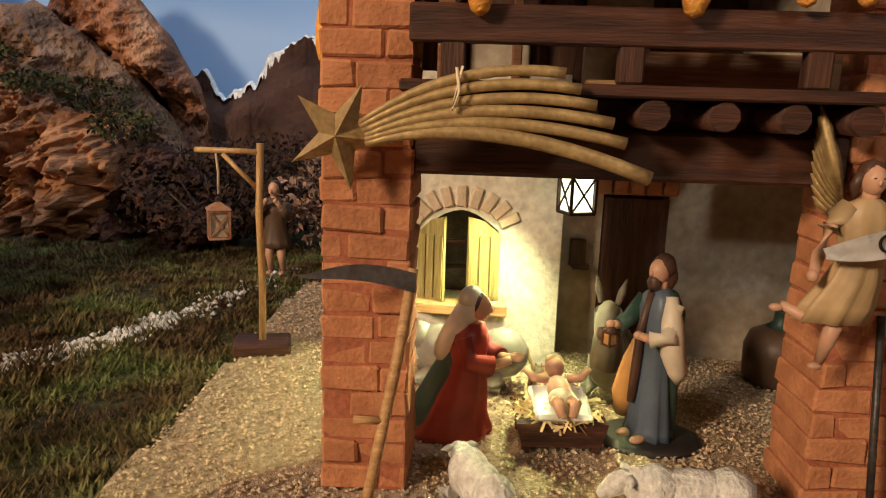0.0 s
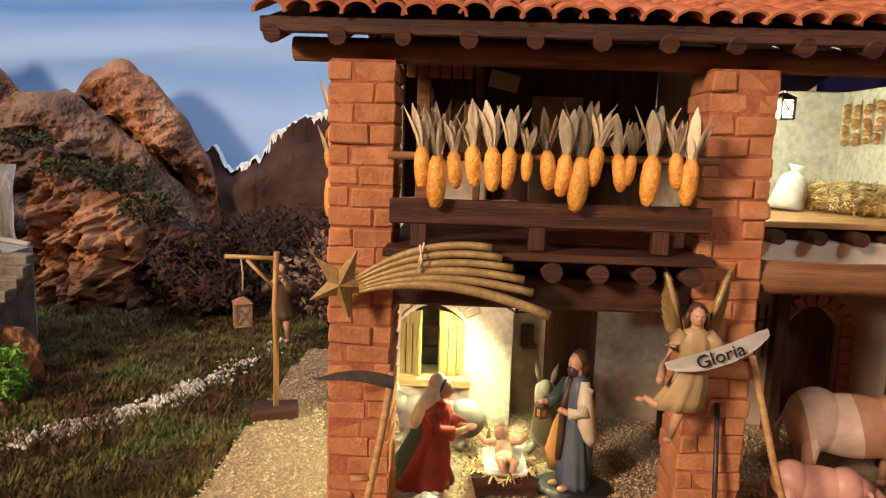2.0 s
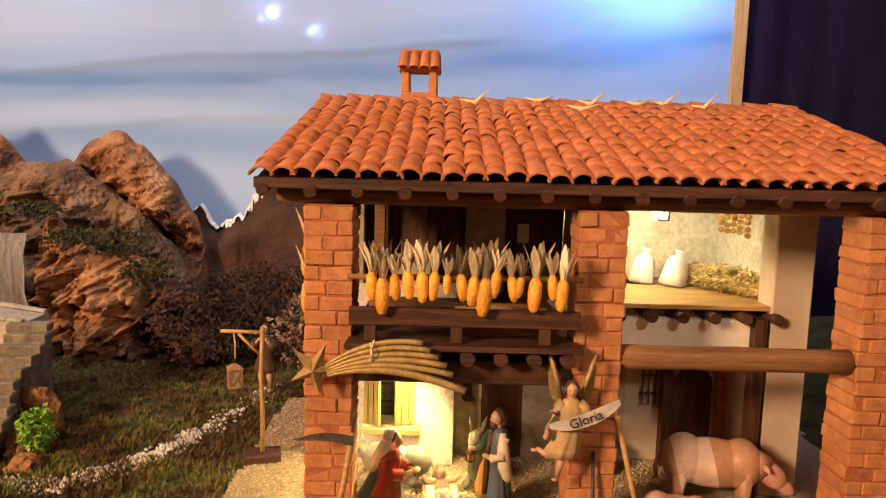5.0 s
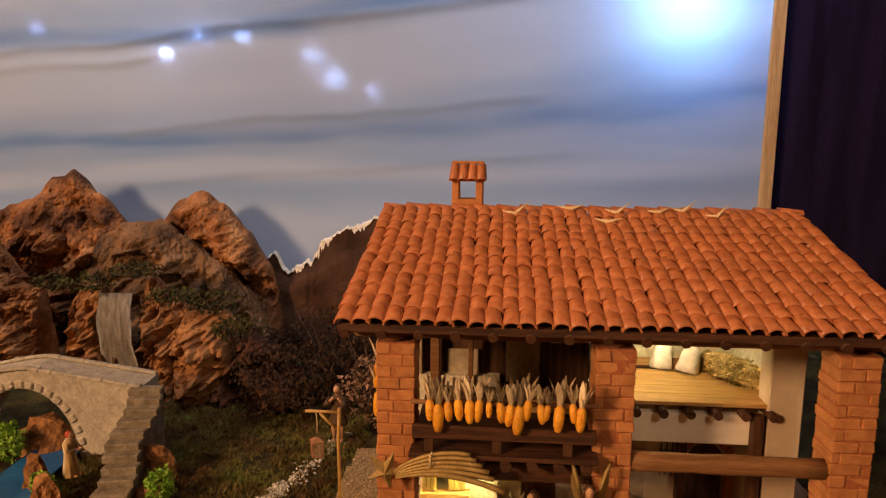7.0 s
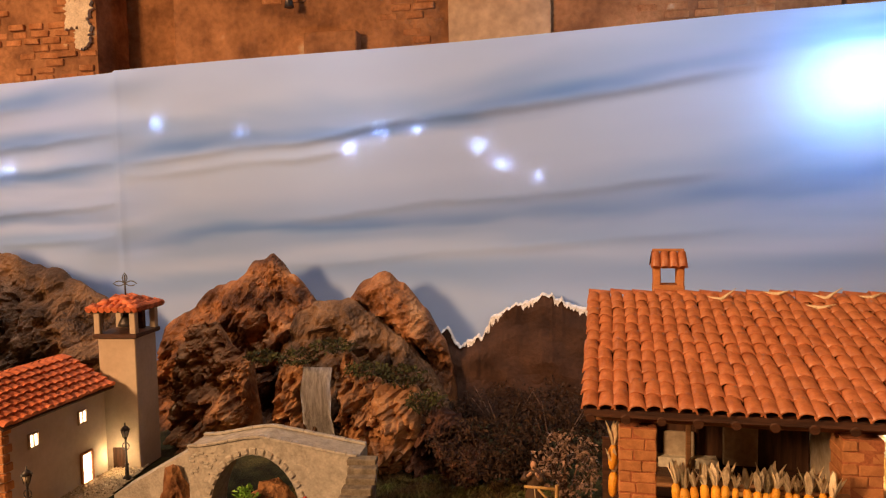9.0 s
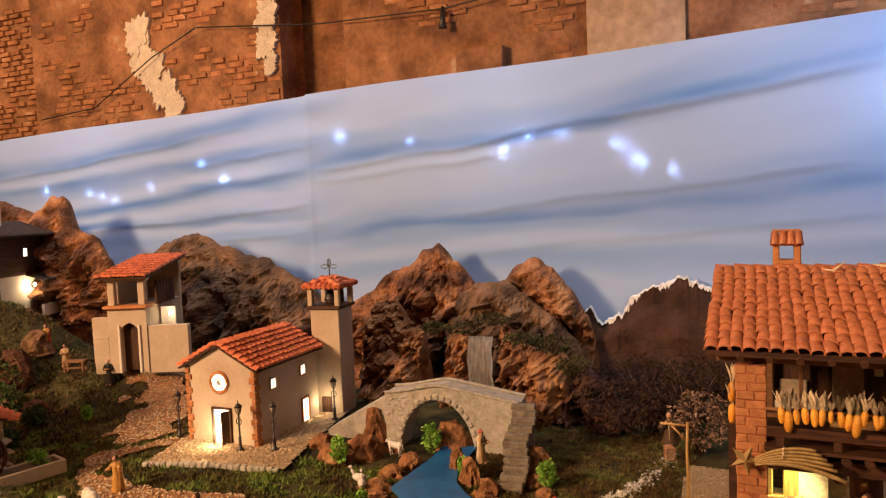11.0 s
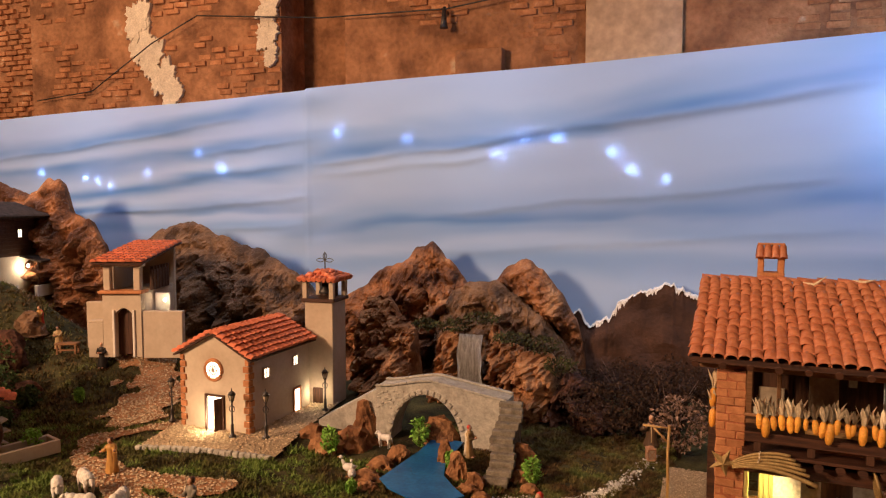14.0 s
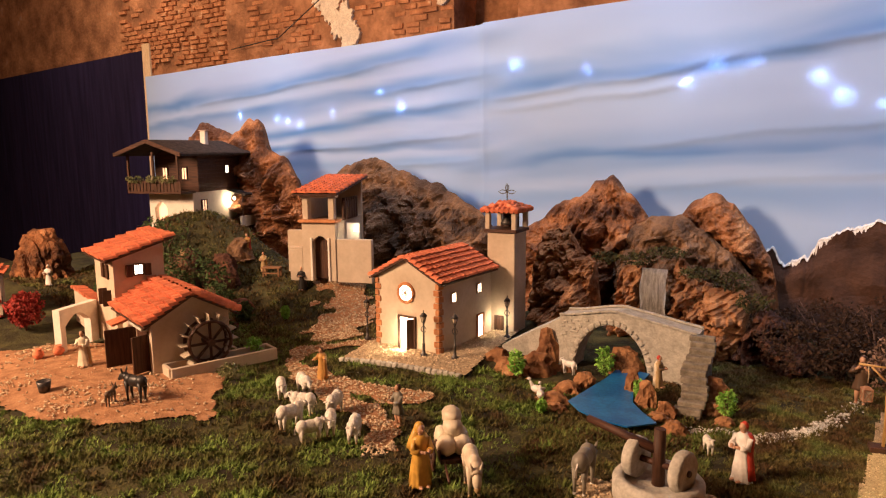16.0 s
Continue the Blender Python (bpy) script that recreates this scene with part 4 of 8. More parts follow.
def snowy_range(x0, x1, y, heights, seed, label):
    """A jagged card-like range with real depth and a crust of snow on its crest."""
    n = 420
    body, crest = B(), B()
    prev = None
    for i in range(n + 1):
        t = i / n
        x = x0 + (x1 - x0) * t
        a = max(q for q in range(len(heights) - 1) if heights[q][0] <= x + 1e-9)
        h = heights[a][1] + (heights[a + 1][1] - heights[a][1]) * smooth01((x - heights[a][0]) / (heights[a + 1][0] - heights[a][0]))
        h += 0.045 * (0.25 - abs(noise.noise(Vector((x * 17, seed, 2))))) + 0.018 * noise.noise(Vector((x * 50, seed, 4)))
        ring = []
        for j in range(13):
            s = j / 12
            z = h * s
            d = 0.13 * (1 - s) ** 0.8 + 0.02
            wv = 0.05 * noise.noise(Vector((x * 5, z * 6, seed)))
            ring.append(body.verts.new((x, y - d + wv, z)))
        ring.append(body.verts.new((x, y + 0.04, h * 0.98)))
        ring.append(body.verts.new((x, y + 0.05, 0)))
        top = [crest.verts.new(p) for p in ((x, y - 0.035, h - 0.002 - 0.13 * max(0.0, noise.noise(Vector((x * 9, 3, seed))) + 0.20) * (0.15 + abs(noise.noise(Vector((x * 52, 1, seed))) * 2))), (x, y - 0.032, h + 0.004), (x, y + 0.005, h + 0.012 + 0.01 * noise.noise(Vector((x * 60, 5, 1)))), (x, y + 0.045, h - 0.01))]
        if prev:
            for j in range(len(ring) - 1):
                body.faces.new((prev[0][j], ring[j], ring[j + 1], prev[0][j + 1]))
            for j in range(3):
                crest.faces.new((prev[1][j], top[j], top[j + 1], prev[1][j + 1]))
        prev = (ring, top)
    r = thing("mountain_range", body, RANGE, Matrix(), label, "mountain")
    part("snow", crest, SNOW, r, "white snow crust")


snowy_range(-1.16, 1.3, 3.10, ((-1.16, 0.40), (-1.10, 0.48), (-1.01, 0.565), (-0.94, 0.46), (-0.79, 0.53), (-0.71, 0.65), (-0.56, 0.72), (-0.39, 0.785), (-0.17, 0.70), (0.1, 0.72), (0.5, 0.66), (0.9, 0.72), (1.31, 0.6)), 3.0, "dark brown mountain range with snowy crest")
# cliffs
paper_mountain(((-2.53, 0.2), (-2.50, 0.50), (-2.44, 0.68), (-2.38, 0.71), (-2.26, 0.69), (-2.17, 0.58), (-2.06, 0.49), (-2.03, 0.25), (-2.01, 0.05)), 2.50, 0.20, CORK, 13.0, "pitted cork-bark cliff beside the bell tower", nx=110, nz=110, pits=0.05, name="cliff")
paper_mountain(((-1.88, 0.1), (-1.85, 0.45), (-1.81, 0.53), (-1.70, 0.52), (-1.67, 0.40), (-1.655, 0.1)), 2.44, 0.12, CORK, 14.0, "layered brown cork-bark cliff face", nx=60, nz=110, layers=0.028, pits=0.02, name="cliff")
paper_mountain(((-1.53, 0.1), (-1.50, 0.50), (-1.467, 0.60), (-1.43, 0.55), (-1.38, 0.46), (-1.33, 0.44), (-1.26, 0.42), (-1.20, 0.2)), 2.46, 0.17, CORK, 16.0, "rough cork rock beside the waterfall", nx=80, nz=100, pits=0.05, layers=0.012, name="cliff")
paper_mountain(((-1.30, 0.05), (-1.285, 0.37), (-1.25, 0.41), (-1.07, 0.41), (-1.035, 0.36), (-1.01, 0.05)), 2.40, 0.19, OCHRECORK, 15.0, "layered ochre cork column below the mountain", nx=70, nz=120, layers=0.034, name="cliff")
paper_mountain(((-1.10, 0.03), (-1.03, 0.17), (-0.95, 0.30), (-0.92, 0.335), (-0.86, 0.29), (-0.78, 0.22), (-0.70, 0.14), (-0.64, 0.03)), 2.30, 0.22, DARKCORK, 17.0, "dark pitted cork crag", nx=90, nz=80, pits=0.07, name="cliff")


def boulder(c, s, seed, mat=CORK, label="rough brown cork boulder"):
    return crag("boulder", (c[0], c[1], ground_z(c[0], c[1]) - 0.01), s, mat, seed, label, amp=0.3, sub=3, power=0.3, facet=2.5, fine=0.06)


for n, (x, y, sx, sz) in enumerate(((-5.15, 1.34, 0.20, 0.24), (-4.90, 1.55, 0.18, 0.26), (-4.72, 1.32, 0.15, 0.16), (-5.45, 1.18, 0.18, 0.20), (-5.60, 1.40, 0.16, 0.16), (-5.30, 1.52, 0.15, 0.14), (-4.70, 1.12, 0.14, 0.12), (-4.48, 1.38, 0.12, 0.10), (-4.95, 1.15, 0.13, 0.12), (-4.30, 1.10, 0.10, 0.07), (-5.02, 1.85, 0.13, 0.16))):
    boulder((x, y), (sx, sx * 0.8, sz), 70 + n, DARKCORK if n % 2 else ROCKGREY, "rough dark boulder on the slope")


# ---- plants ----
def leaf_cloud(name, mat, parent, c, s, n, size, seed, hole=0.0):
    """Many small folded leaves filling a rough volume."""
    rng = np.random.default_rng(seed)
    vs, fs = [], []
    while len(fs) < n * 2:
        p = rng.normal(size=3)
        p /= np.linalg.norm(p)
        p *= rng.uniform(0.25, 1) ** 0.5 * (1 + 0.35 * noise.noise(Vector(p * 2.3) + Vector((seed, 0, 0))))
        if noise.noise(Vector(p * 3.1) + Vector((0, seed, 0))) < hole:
            continue
        q = np.array(c) + p * np.array(s)
        a = rng.normal(size=3)
        a /= np.linalg.norm(a)
        b = np.cross(a, rng.normal(size=3))
        b /= np.linalg.norm(b) + 1e-6
        k = size * rng.uniform(0.6, 1.4)
        o = len(vs)
        vs += [tuple(q - a * k), tuple(q + b * k * 0.45 + np.array((0, 0, k * 0.2))), tuple(q + a * k), tuple(q - b * k * 0.45 + np.array((0, 0, k * 0.2)))]
        fs += [(o, o + 1, o + 2), (o, o + 2, o + 3)]
    return soup(name, vs, fs, [mat], parent)


def shrub(x, y, h, mat, label, seed, n=500, size=0.011, wide=0.5, category="bush", z=None, hole=-0.15):
    t = thing("shrub", None, None, pose(x, y, ground_z(x, y) if z is None else z), label, category)
    bm = B()
    random.seed(seed)
    for k in range(6):
        a = random.uniform(0, 6.28)
        d = Vector((math.cos(a) * wide * h * 0.6, math.sin(a) * wide * h * 0.6, h * random.uniform(0.6, 0.95)))
        tube(bm, [(0, 0, -0.005), d * 0.5 + Vector((0, 0, 0.05 * h)), d], [0.02 * h, 0.014 * h, 0.005 * h], 5)
    part("stem", bm, BARK, t)
    leaf_cloud("leaves", mat, t, (0, 0, h * 0.56), (h * wide, h * wide, h * 0.46), n, size, seed, hole)
    return t


# ---- far roofs and houses ----
def tile_sheet(name, parent, m, w, l, nu, nv, seed, label=""):
    """Overlapping half-round tiles over a w by l slope, rising along y."""
    random.seed(seed)
    vs, fs = [], []
    pu, pv = w / nu, l / nv
    for j in range(nv):
        for i in range(nu):
            o = len(vs)
            x0, y0 = pu * (i + 0.5) + random.uniform(-0.06, 0.06) * pu, pv * j + random.uniform(-0.08, 0.08) * pv
            for y, z, k in ((y0, 0.22 * pu, 1.0), (y0 + pv * 1.15, 0.0, 0.85)):
                for q in range(6):
                    a = math.pi * q / 5
                    vs.append(tuple(m @ Vector((x0 - 0.56 * pu * k * math.cos(a), y, z + 0.5 * pu * k * math.sin(a)))))
            for q in range(5):
                fs.append((o + q, o + q + 1, o + q + 7, o + q + 6))
            fs.append(tuple(o + q for q in range(5, -1, -1)))
    s = soup(name, vs, fs, [TILE_FAR], parent, smooth=False)
    if label:
        tagged(s, label)
    return s


def pane_window(parent, m, w, h, mat, frame_mat=DARKWOOD, bars=1):
    """A framed opening with a lit pane; m puts its centre on the wall, facing -y."""
    f = part("window", B(), frame_mat, parent, "", m)
    bm = B()
    t = min(w, h) * 0.14
    for sx in (-1, 1):
        box(bm, sx * (w / 2), 0, 0, t, 0.016, h + t, bevel=0.001)
    for sz in (-1, 1):
        box(bm, 0, 0, sz * (h / 2), w - t, 0.016, t, bevel=0.001)
    for k in range(bars):
        box(bm, -w / 2 + w * (k + 1) / (bars + 1), -0.001, 0, t * 0.5, 0.010, h - t)
    f.data = mesh("window", bm, frame_mat)
    bm = B()
    box(bm, 0, 0.002, 0, w - t, 0.004, h - t)
    part("pane", bm, mat, f)
    return f


def gable_walls(w, d, h, g, th=0.02):
    """Four walls, gables at y = 0 and y = d."""
    bm = B()
    for y0, y1 in ((0, th), (d - th, d)):
        extrude_poly(bm, [(0, 0), (w, 0), (w, h), (w / 2, g), (0, h)], y0, y1)
    for x in (th / 2, w - th / 2):
        box(bm, x, d / 2, h / 2, th, d - 2 * th, h)
    return bm


def gable_roof(parent, w, d, h, g, over, front, nu, nv, seed):
    """Two tiled slopes whose ridge runs along y."""
    run = w / 2 + over
    ang = math.atan2(g - h, w / 2)
    sl = run / math.cos(ang)
    zb = h - over * math.tan(ang)
    roof = part("roof", B(), DARKWOOD, parent, "terracotta tiled roof")
    bm = B()
    for s in (-1, 1):
        box(bm, w / 2 + s * run / 2, d / 2, (zb + g) / 2 + 0.007, sl, d + 2 * front, 0.010, m=pose(0, 0, 0, ry=s * math.degrees(ang)))
    roof.data = mesh("roof", bm, DARKWOOD)
    for s in (-1, 1):
        if s > 0:
            m = pose(w + over, -front, zb + 0.012, rz=90) @ pose(0, 0, 0, rx=math.degrees(ang))
        else:
            m = pose(-over, d + front, zb + 0.012, rz=-90) @ pose(0, 0, 0, rx=math.degrees(ang))
        tile_sheet("roof_tiles", roof, m, d + 2 * front, sl, nu, nv, seed + s)
    bm = B()
    tube(bm, [(w / 2, -front, g + 0.014), (w / 2, d + front, g + 0.014)], 0.012, 8)
    part("ridge", bm, TILE_FAR, roof)
    return roof


# ---- the chapel ----
CW, CD, CH, CG = 0.48, 0.62, 0.44, 0.565
chapel = thing("chapel", None, None, pose(-3.045, 1.262, 0.045, rz=-1), "beige chapel with lit windows and tiled roof", "chapel")
part("body", gable_walls(CW, CD, CH, CG), BEIGE, chapel)
gable_roof(chapel, CW, CD, CH, CG, 0.035, 0.03, 15, 7, 5)
for s, x in ((0, 0.0), (1, CW)):
    for k in range(11):
        wd = 0.042 if k % 2 else 0.028
        slab("quoin", (x + (wd / 2 - 0.006 if s == 0 else 0.006 - wd / 2), -0.002, 0.02 + 0.0395 * k), (wd, 0.016, 0.034), BRICK, chapel, 0.003)
    for k in range(11):
        wd = 0.028 if k % 2 else 0.042
        slab("quoin", (x + (0.002 if s else -0.002), wd / 2 - 0.004, 0.02 + 0.0395 * k), (0.016, wd, 0.034), BRICK, chapel, 0.003)
rose = part("rose_window", B(), BRICK, chapel, "round brick-edged rose window", pose(CW / 2 - 0.005, -0.004, 0.355))
bm = B()
tube(bm, [(0.058 * math.cos(a), 0, 0.058 * math.sin(a)) for a in [2 * math.pi * k / 24 for k in range(25)]], 0.011, 8, cap=False)
rose.data = mesh("rose_window", bm, BRICK)
bm = B()
tube(bm, [(0, 0.003, 0), (0, -0.003, 0)], 0.052, 24)
part("pane", bm, WINDOW_GLOW, rose)
bm = B()
for k in range(6):
    a = math.pi * k / 6
    box(bm, 0, -0.005, 0, 0.10, 0.003, 0.004, m=pose(0, 0, 0, ry=math.degrees(a)))
tube(bm, [(0.026 * math.cos(a), -0.005, 0.026 * math.sin(a)) for a in [2 * math.pi * k / 16 for k in range(17)]], 0.0028, 6, cap=False)
part("tracery", bm, BEIGE, rose)
door = part("door_frame", B(), DARKWOOD_Z, chapel, "dark open double door", pose(CW / 2, -0.003, 0.1))
bm = B()
for x in (-0.062, 0.062):
    box(bm, x, 0, 0, 0.012, 0.018, 0.205, bevel=0.001)
box(bm, 0, 0, 0.106, 0.136, 0.018, 0.012, bevel=0.001)
for x, a in ((-0.040, -60), (0.040, 60)):
    box(bm, x, -0.022, -0.002, 0.048, 0.006, 0.195, m=pose(0, 0, 0, rz=a))
door.data = mesh("door_frame", bm, DARKWOOD_Z)
# glowing panel stands in for the lit chapel interior
bm = B()
box(bm, 0, 0.002, -0.002, 0.112, 0.004, 0.200)
part("bright_doorway", bm, WINDOW_GLOW, door)
slab("doorstep", (CW / 2, -0.045, -0.008), (0.19, 0.09, 0.022), BEIGE, chapel, 0.002)
SIDE = pose(CW + 0.003, 0, 0, rz=90)
pane_window(chapel, SIDE @ pose(0.155, 0, 0.325), 0.052, 0.060, WINDOW_GLOW, BEIGE)
pane_window(chapel, SIDE @ pose(0.455, 0, 0.335), 0.052, 0.060, WINDOW_GLOW, BEIGE)
pane_window(chapel, SIDE @ pose(0.47, 0, 0.080), 0.072, 0.150, WINDOW_GLOW, BRICK, 0)

# bell tower
TW = 0.20
tower = thing("bell_tower", None, None, pose(-2.52, 2.03, 0.03, rz=4), "slim beige bell tower with open belfry and iron cross", "tower")
bm = B()
box(bm, 0, 0, 0.345, TW, TW, 0.69, bevel=0.004)
part("shaft", bm, BEIGE, tower)
slab("cornice", (0, 0, 0.70), (TW + 0.035, TW + 0.035, 0.022), DARKWOOD, tower, 0.003)
for sx in (-1, 1):
    for sy in (-1, 1):
        slab("pillar", (sx * 0.095, sy * 0.095, 0.765), (0.032, 0.032, 0.11), BEIGE, tower, 0.003)
bm = B()
lathe(bm, [(0.045, 0), (0.038, 0.02), (0.024, 0.045), (0.015, 0.058), (0.004, 0.062)], 14, m=pose(0, 0, 0.735))
part("bell", bm, IRON, tower, "dark little bell")
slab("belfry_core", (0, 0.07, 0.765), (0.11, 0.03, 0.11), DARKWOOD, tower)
slab("roof_plate", (0, 0, 0.826), (TW + 0.05, TW + 0.05, 0.012), DARKWOOD, tower, 0.002)
tr = part("roof", B(), TILE_FAR, tower, "small hipped tile roof")
bm = B()
hw = TW / 2 + 0.035
vv = [bm.verts.new(p) for p in ((-hw, -hw, 0.832), (hw, -hw, 0.832), (hw, hw, 0.832), (-hw, hw, 0.832), (0, 0, 0.885))]
for k in range(4):
    bm.faces.new((vv[k], vv[(k + 1) % 4], vv[4]))
bm.faces.new(vv[3::-1])
random.seed(3)
for side in range(4):
    for j in range(3):
        for i in range(8 - 2 * j):
            x = (i - (7 - 2 * j) / 2) * 0.035
            y = -hw + 0.045 * j
            z = 0.836 + 0.017 * j
            m = pose(0, 0, 0, rz=90 * side) @ pose(x, y, z, 20, random.uniform(-4, 4), random.uniform(-4, 4))
            tube(bm, [m @ Vector((0, 0, 0)), m @ Vector((0, 0.055, 0))], [0.017, 0.013], 7)
tr.data = mesh("roof", bm, TILE_FAR)
bm = B()
tube(bm, [(0, 0, 0.88), (0, 0, 1.0)], 0.004, 6)
for a, b in (((0, 0), (0.065, 0)), ((0, 0), (-0.065, 0)), ((0, 0), (0, 0.055))):
    dx, dz = b[0], b[1]
    loop = [(dx * t + (0.013 * math.sin(math.pi * t) if dz else 0), 0, 0.955 + dz * t + (0.013 * math.sin(math.pi * t) if dx else 0)) for t in (0, 0.25, 0.5, 0.75, 1)]
    loop += [(dx * t - (0.013 * math.sin(math.pi * t) if dz else 0), 0, 0.955 + dz * t - (0.013 * math.sin(math.pi * t) if dx else 0)) for t in (0.75, 0.5, 0.25, 0)]
    tube(bm, loop, 0.0028, 6, cap=False)
part("cross", bm, IRON, tower, "wrought iron cross")
slab("tower_door", (-0.01, -TW / 2 - 0.002, 0.06), (0.07, 0.012, 0.125), DARKWOOD_Z, tower)


def street_lamp(x, y, h=0.26, copy_of=None):
    m = pose(x, y, ground_z(x, y) + 0.02)
    if copy_of:
        return copy_thing(copy_of, m)
    t = thing("street_lamp", None, None, m, "black cast-iron street lamp on the chapel forecourt", "street lamp", "lamps round the chapel")
    bm = B()
    lathe(bm, [(0.022, 0), (0.020, 0.012), (0.010, 0.02), (0.008, 0.07), (0.011, 0.075), (0.0055, 0.08), (0.005, 0.2), (0.009, 0.205), (0.004, 0.212)], 10)
    part("pole", bm, IRON, t)
    bm = B()
    tube(bm, [(0.018 * math.cos(a), 0, 0.165 + 0.018 * math.sin(a)) for a in [2 * math.pi * k / 12 for k in range(13)]], 0.003, 5, cap=False)
    part("ring", bm, IRON, t)
    bm = B()
    lathe(bm, [(0.010, 0.212), (0.019, 0.245)], 6)
    part("lantern_glass", bm, GREYPLASTER, t, "unlit lantern glass")
    bm = B()
    for k in range(6):
        a = math.pi * k / 3
        tube(bm, [(0.011 * math.cos(a), 0.011 * math.sin(a), 0.21), (0.020 * math.cos(a), 0.020 * math.sin(a), 0.246)], 0.002, 4)
    lathe(bm, [(0.024, 0.246), (0.012, 0.262), (0.003, 0.268), (0.003, 0.282)], 8)
    part("lantern_frame", bm, IRON, t)
    return t


sl = street_lamp(-2.625, 1.175)
for x, y in ((-2.44, 1.23), (-2.395, 1.80), (-3.16, 1.30)):
    street_lamp(x, y, copy_of=sl)
random.seed(12)
kerb = thing("forecourt_kerb", None, None, Matrix(), "low edge of flat stones round the chapel forecourt", "kerb")
for k in range(22):
    p = pose(-2.99, 1.20, 0, rz=9) @ Vector((-0.10 + 0.036 * k, -0.265, 0))
    bm = B()
    box(bm, 0, 0, 0, 0.034, 0.03, 0.03, bevel=0.004, jitter=0.003)
    part("stone", bm, STONEGREY, kerb, "", pose(p.x, p.y, ground_z(p.x, p.y) + 0.010, rz=9 + random.uniform(-5, 5)))

# ---- the arched bridge ----
bridge = thing("stone_bridge", None, None, pose(-1.93, 1.58, 0.0, rz=2), "pale grey stone model bridge with one arch", "bridge")
BL = 0.775


def deck_z(x):
    t = x / BL
    return 0.305 + 0.050 * smooth01(t / 0.45) - 0.072 * max(0.0, (t - 0.45) / 0.55)


AX, AR = 0.305, 0.215
bm = B()
arch = [(AX - AR * math.cos(math.pi * k / 24), -0.015 + 0.295 * math.sin(math.pi * k / 24)) for k in range(25)]
up = [(BL * k / 24, deck_z(BL * k / 24)) for k in range(25)]
extrude_poly(bm, [(0, -0.03)] + [(0, deck_z(0))] + up[1:] + [(BL, -0.03)] + arch[::-1], 0.0, 0.17)
bmesh.ops.triangulate(bm, faces=[f for f in bm.faces if len(f.verts) > 4])
part("body", bm, STONEGREY, bridge)
random.seed(8)
for k in range(19):
    a0 = math.pi * (k + 0.5) / 19
    cx, cz = AX - (AR + 0.017) * math.cos(a0), -0.015 + (0.295 + 0.017) * math.sin(a0)
    bm = B()
    box(bm, 0, 0, 0, 0.034, 0.012, 0.032, bevel=0.006, jitter=0.002)
    part("arch_stone", bm, STONEGREY, bridge, "", pose(cx, -0.002, cz, 0, math.degrees(a0) - 90, 0))
for k in range(16):
    x = BL * (k + 0.5) / 16
    ang = math.degrees(math.atan2(deck_z(x + 0.02) - deck_z(x - 0.02), 0.04))
    for y in (0.0, 0.155):
        bm = B()
        box(bm, 0, 0, 0, 0.0487, 0.022, 0.011, bevel=0.002, jitter=0.0006)
        part("coping_stone", bm, STONEGREY, bridge, "", pose(x, y, deck_z(x) + 0.008, 0, -ang, random.uniform(-1, 1)))
random.seed(15)
for k in range(44):
    x, z = random.uniform(0.01, 0.19), random.uniform(0.17, 0.29)
    if z < deck_z(x) - 0.03 and ((x - AX) / (AR + 0.05)) ** 2 + ((z + 0.015) / 0.345) ** 2 > 1:
        bm = B()
        box(bm, 0, 0, 0, random.uniform(0.016, 0.026), 0.006, random.uniform(0.008, 0.012), bevel=0.002, jitter=0.001)
        part("facing_stone", bm, STONEGREY, bridge, "", pose(x, -0.001, z))
# stairs at the right end, and a ramp at the left one
stairs = thing("stone_stairs", None, None, pose(-1.13, 1.60, 0.0, rz=6), "grey stone stairs down from the bridge", "stairs")
for k in range(11):
    z = 0.275 - 0.0245 * k
    bm = B()
    box(bm, 0, 0, 0, 0.125, 0.052, 0.03, bevel=0.004, jitter=0.002)
    part("step", bm, DARKSTONE, stairs, "", pose(0.012 * math.sin(k), -0.044 * k, z))
bm = B()
extrude_poly(bm, [(0.03, 0), (-0.46, 0), (-0.46, 0.02), (0.03, 0.27)], -0.05, 0.05)
part("core", bm, DARKSTONE, stairs, "", pose(0, 0, 0, rz=90) @ pose(0, 0, 0))
ramp = thing("bridge_ramp", None, None, pose(-2.24, 1.60, 0, rz=4), "sloping stone ramp up to the bridge", "ramp")
bm = B()
extrude_poly(bm, [(-0.08, 0), (0.34, 0), (0.34, 0.30), (-0.08, 0.06)], 0.0, 0.17)
part("body", bm, STONEGREY, ramp)

# waterfall and pond
fall = B()
rows = []
for j in range(14):
    z = 0.50 - 0.47 * j / 13
    y = 2.315 - 0.03 * math.sin(j * 0.35)
    rows.append([fall.verts.new((-1.676 + 0.165 * i / 8 + 0.004 * math.sin(j * 1.3 + i), y - 0.012 * abs(math.sin(i * 1.9 + j * 0.3)), z)) for i in range(9)])
for r0, r1 in zip(rows, rows[1:]):
    for i in range(8):
        fall.faces.new((r0[i], r0[i + 1], r1[i + 1], r1[i])).smooth = True
bmesh.ops.solidify(fall, geom=fall.faces[:], thickness=0.01)
thing("waterfall", fall, material("waterfall_film", (0.27, 0.25, 0.23), (0.48, 0.46, 0.44), 18, 0.3, 0.6, 4, stretch=(4, 4, 0.3)), Matrix(), "pale grey waterfall down the cork cliff", "waterfall")
bm = B()
pond = [(-1.62, 0.98), (-1.53, 0.89), (-1.41, 0.83), (-1.27, 0.82), (-1.17, 0.93), (-1.26, 1.02), (-1.34, 1.12), (-1.39, 1.28), (-1.40, 1.60), (-1.58, 1.60), (-1.58, 1.40), (-1.60, 1.18)]
bm.faces.new([bm.verts.new((x, y, 0.0)) for x, y in pond])
bmesh.ops.triangulate(bm, faces=bm.faces)
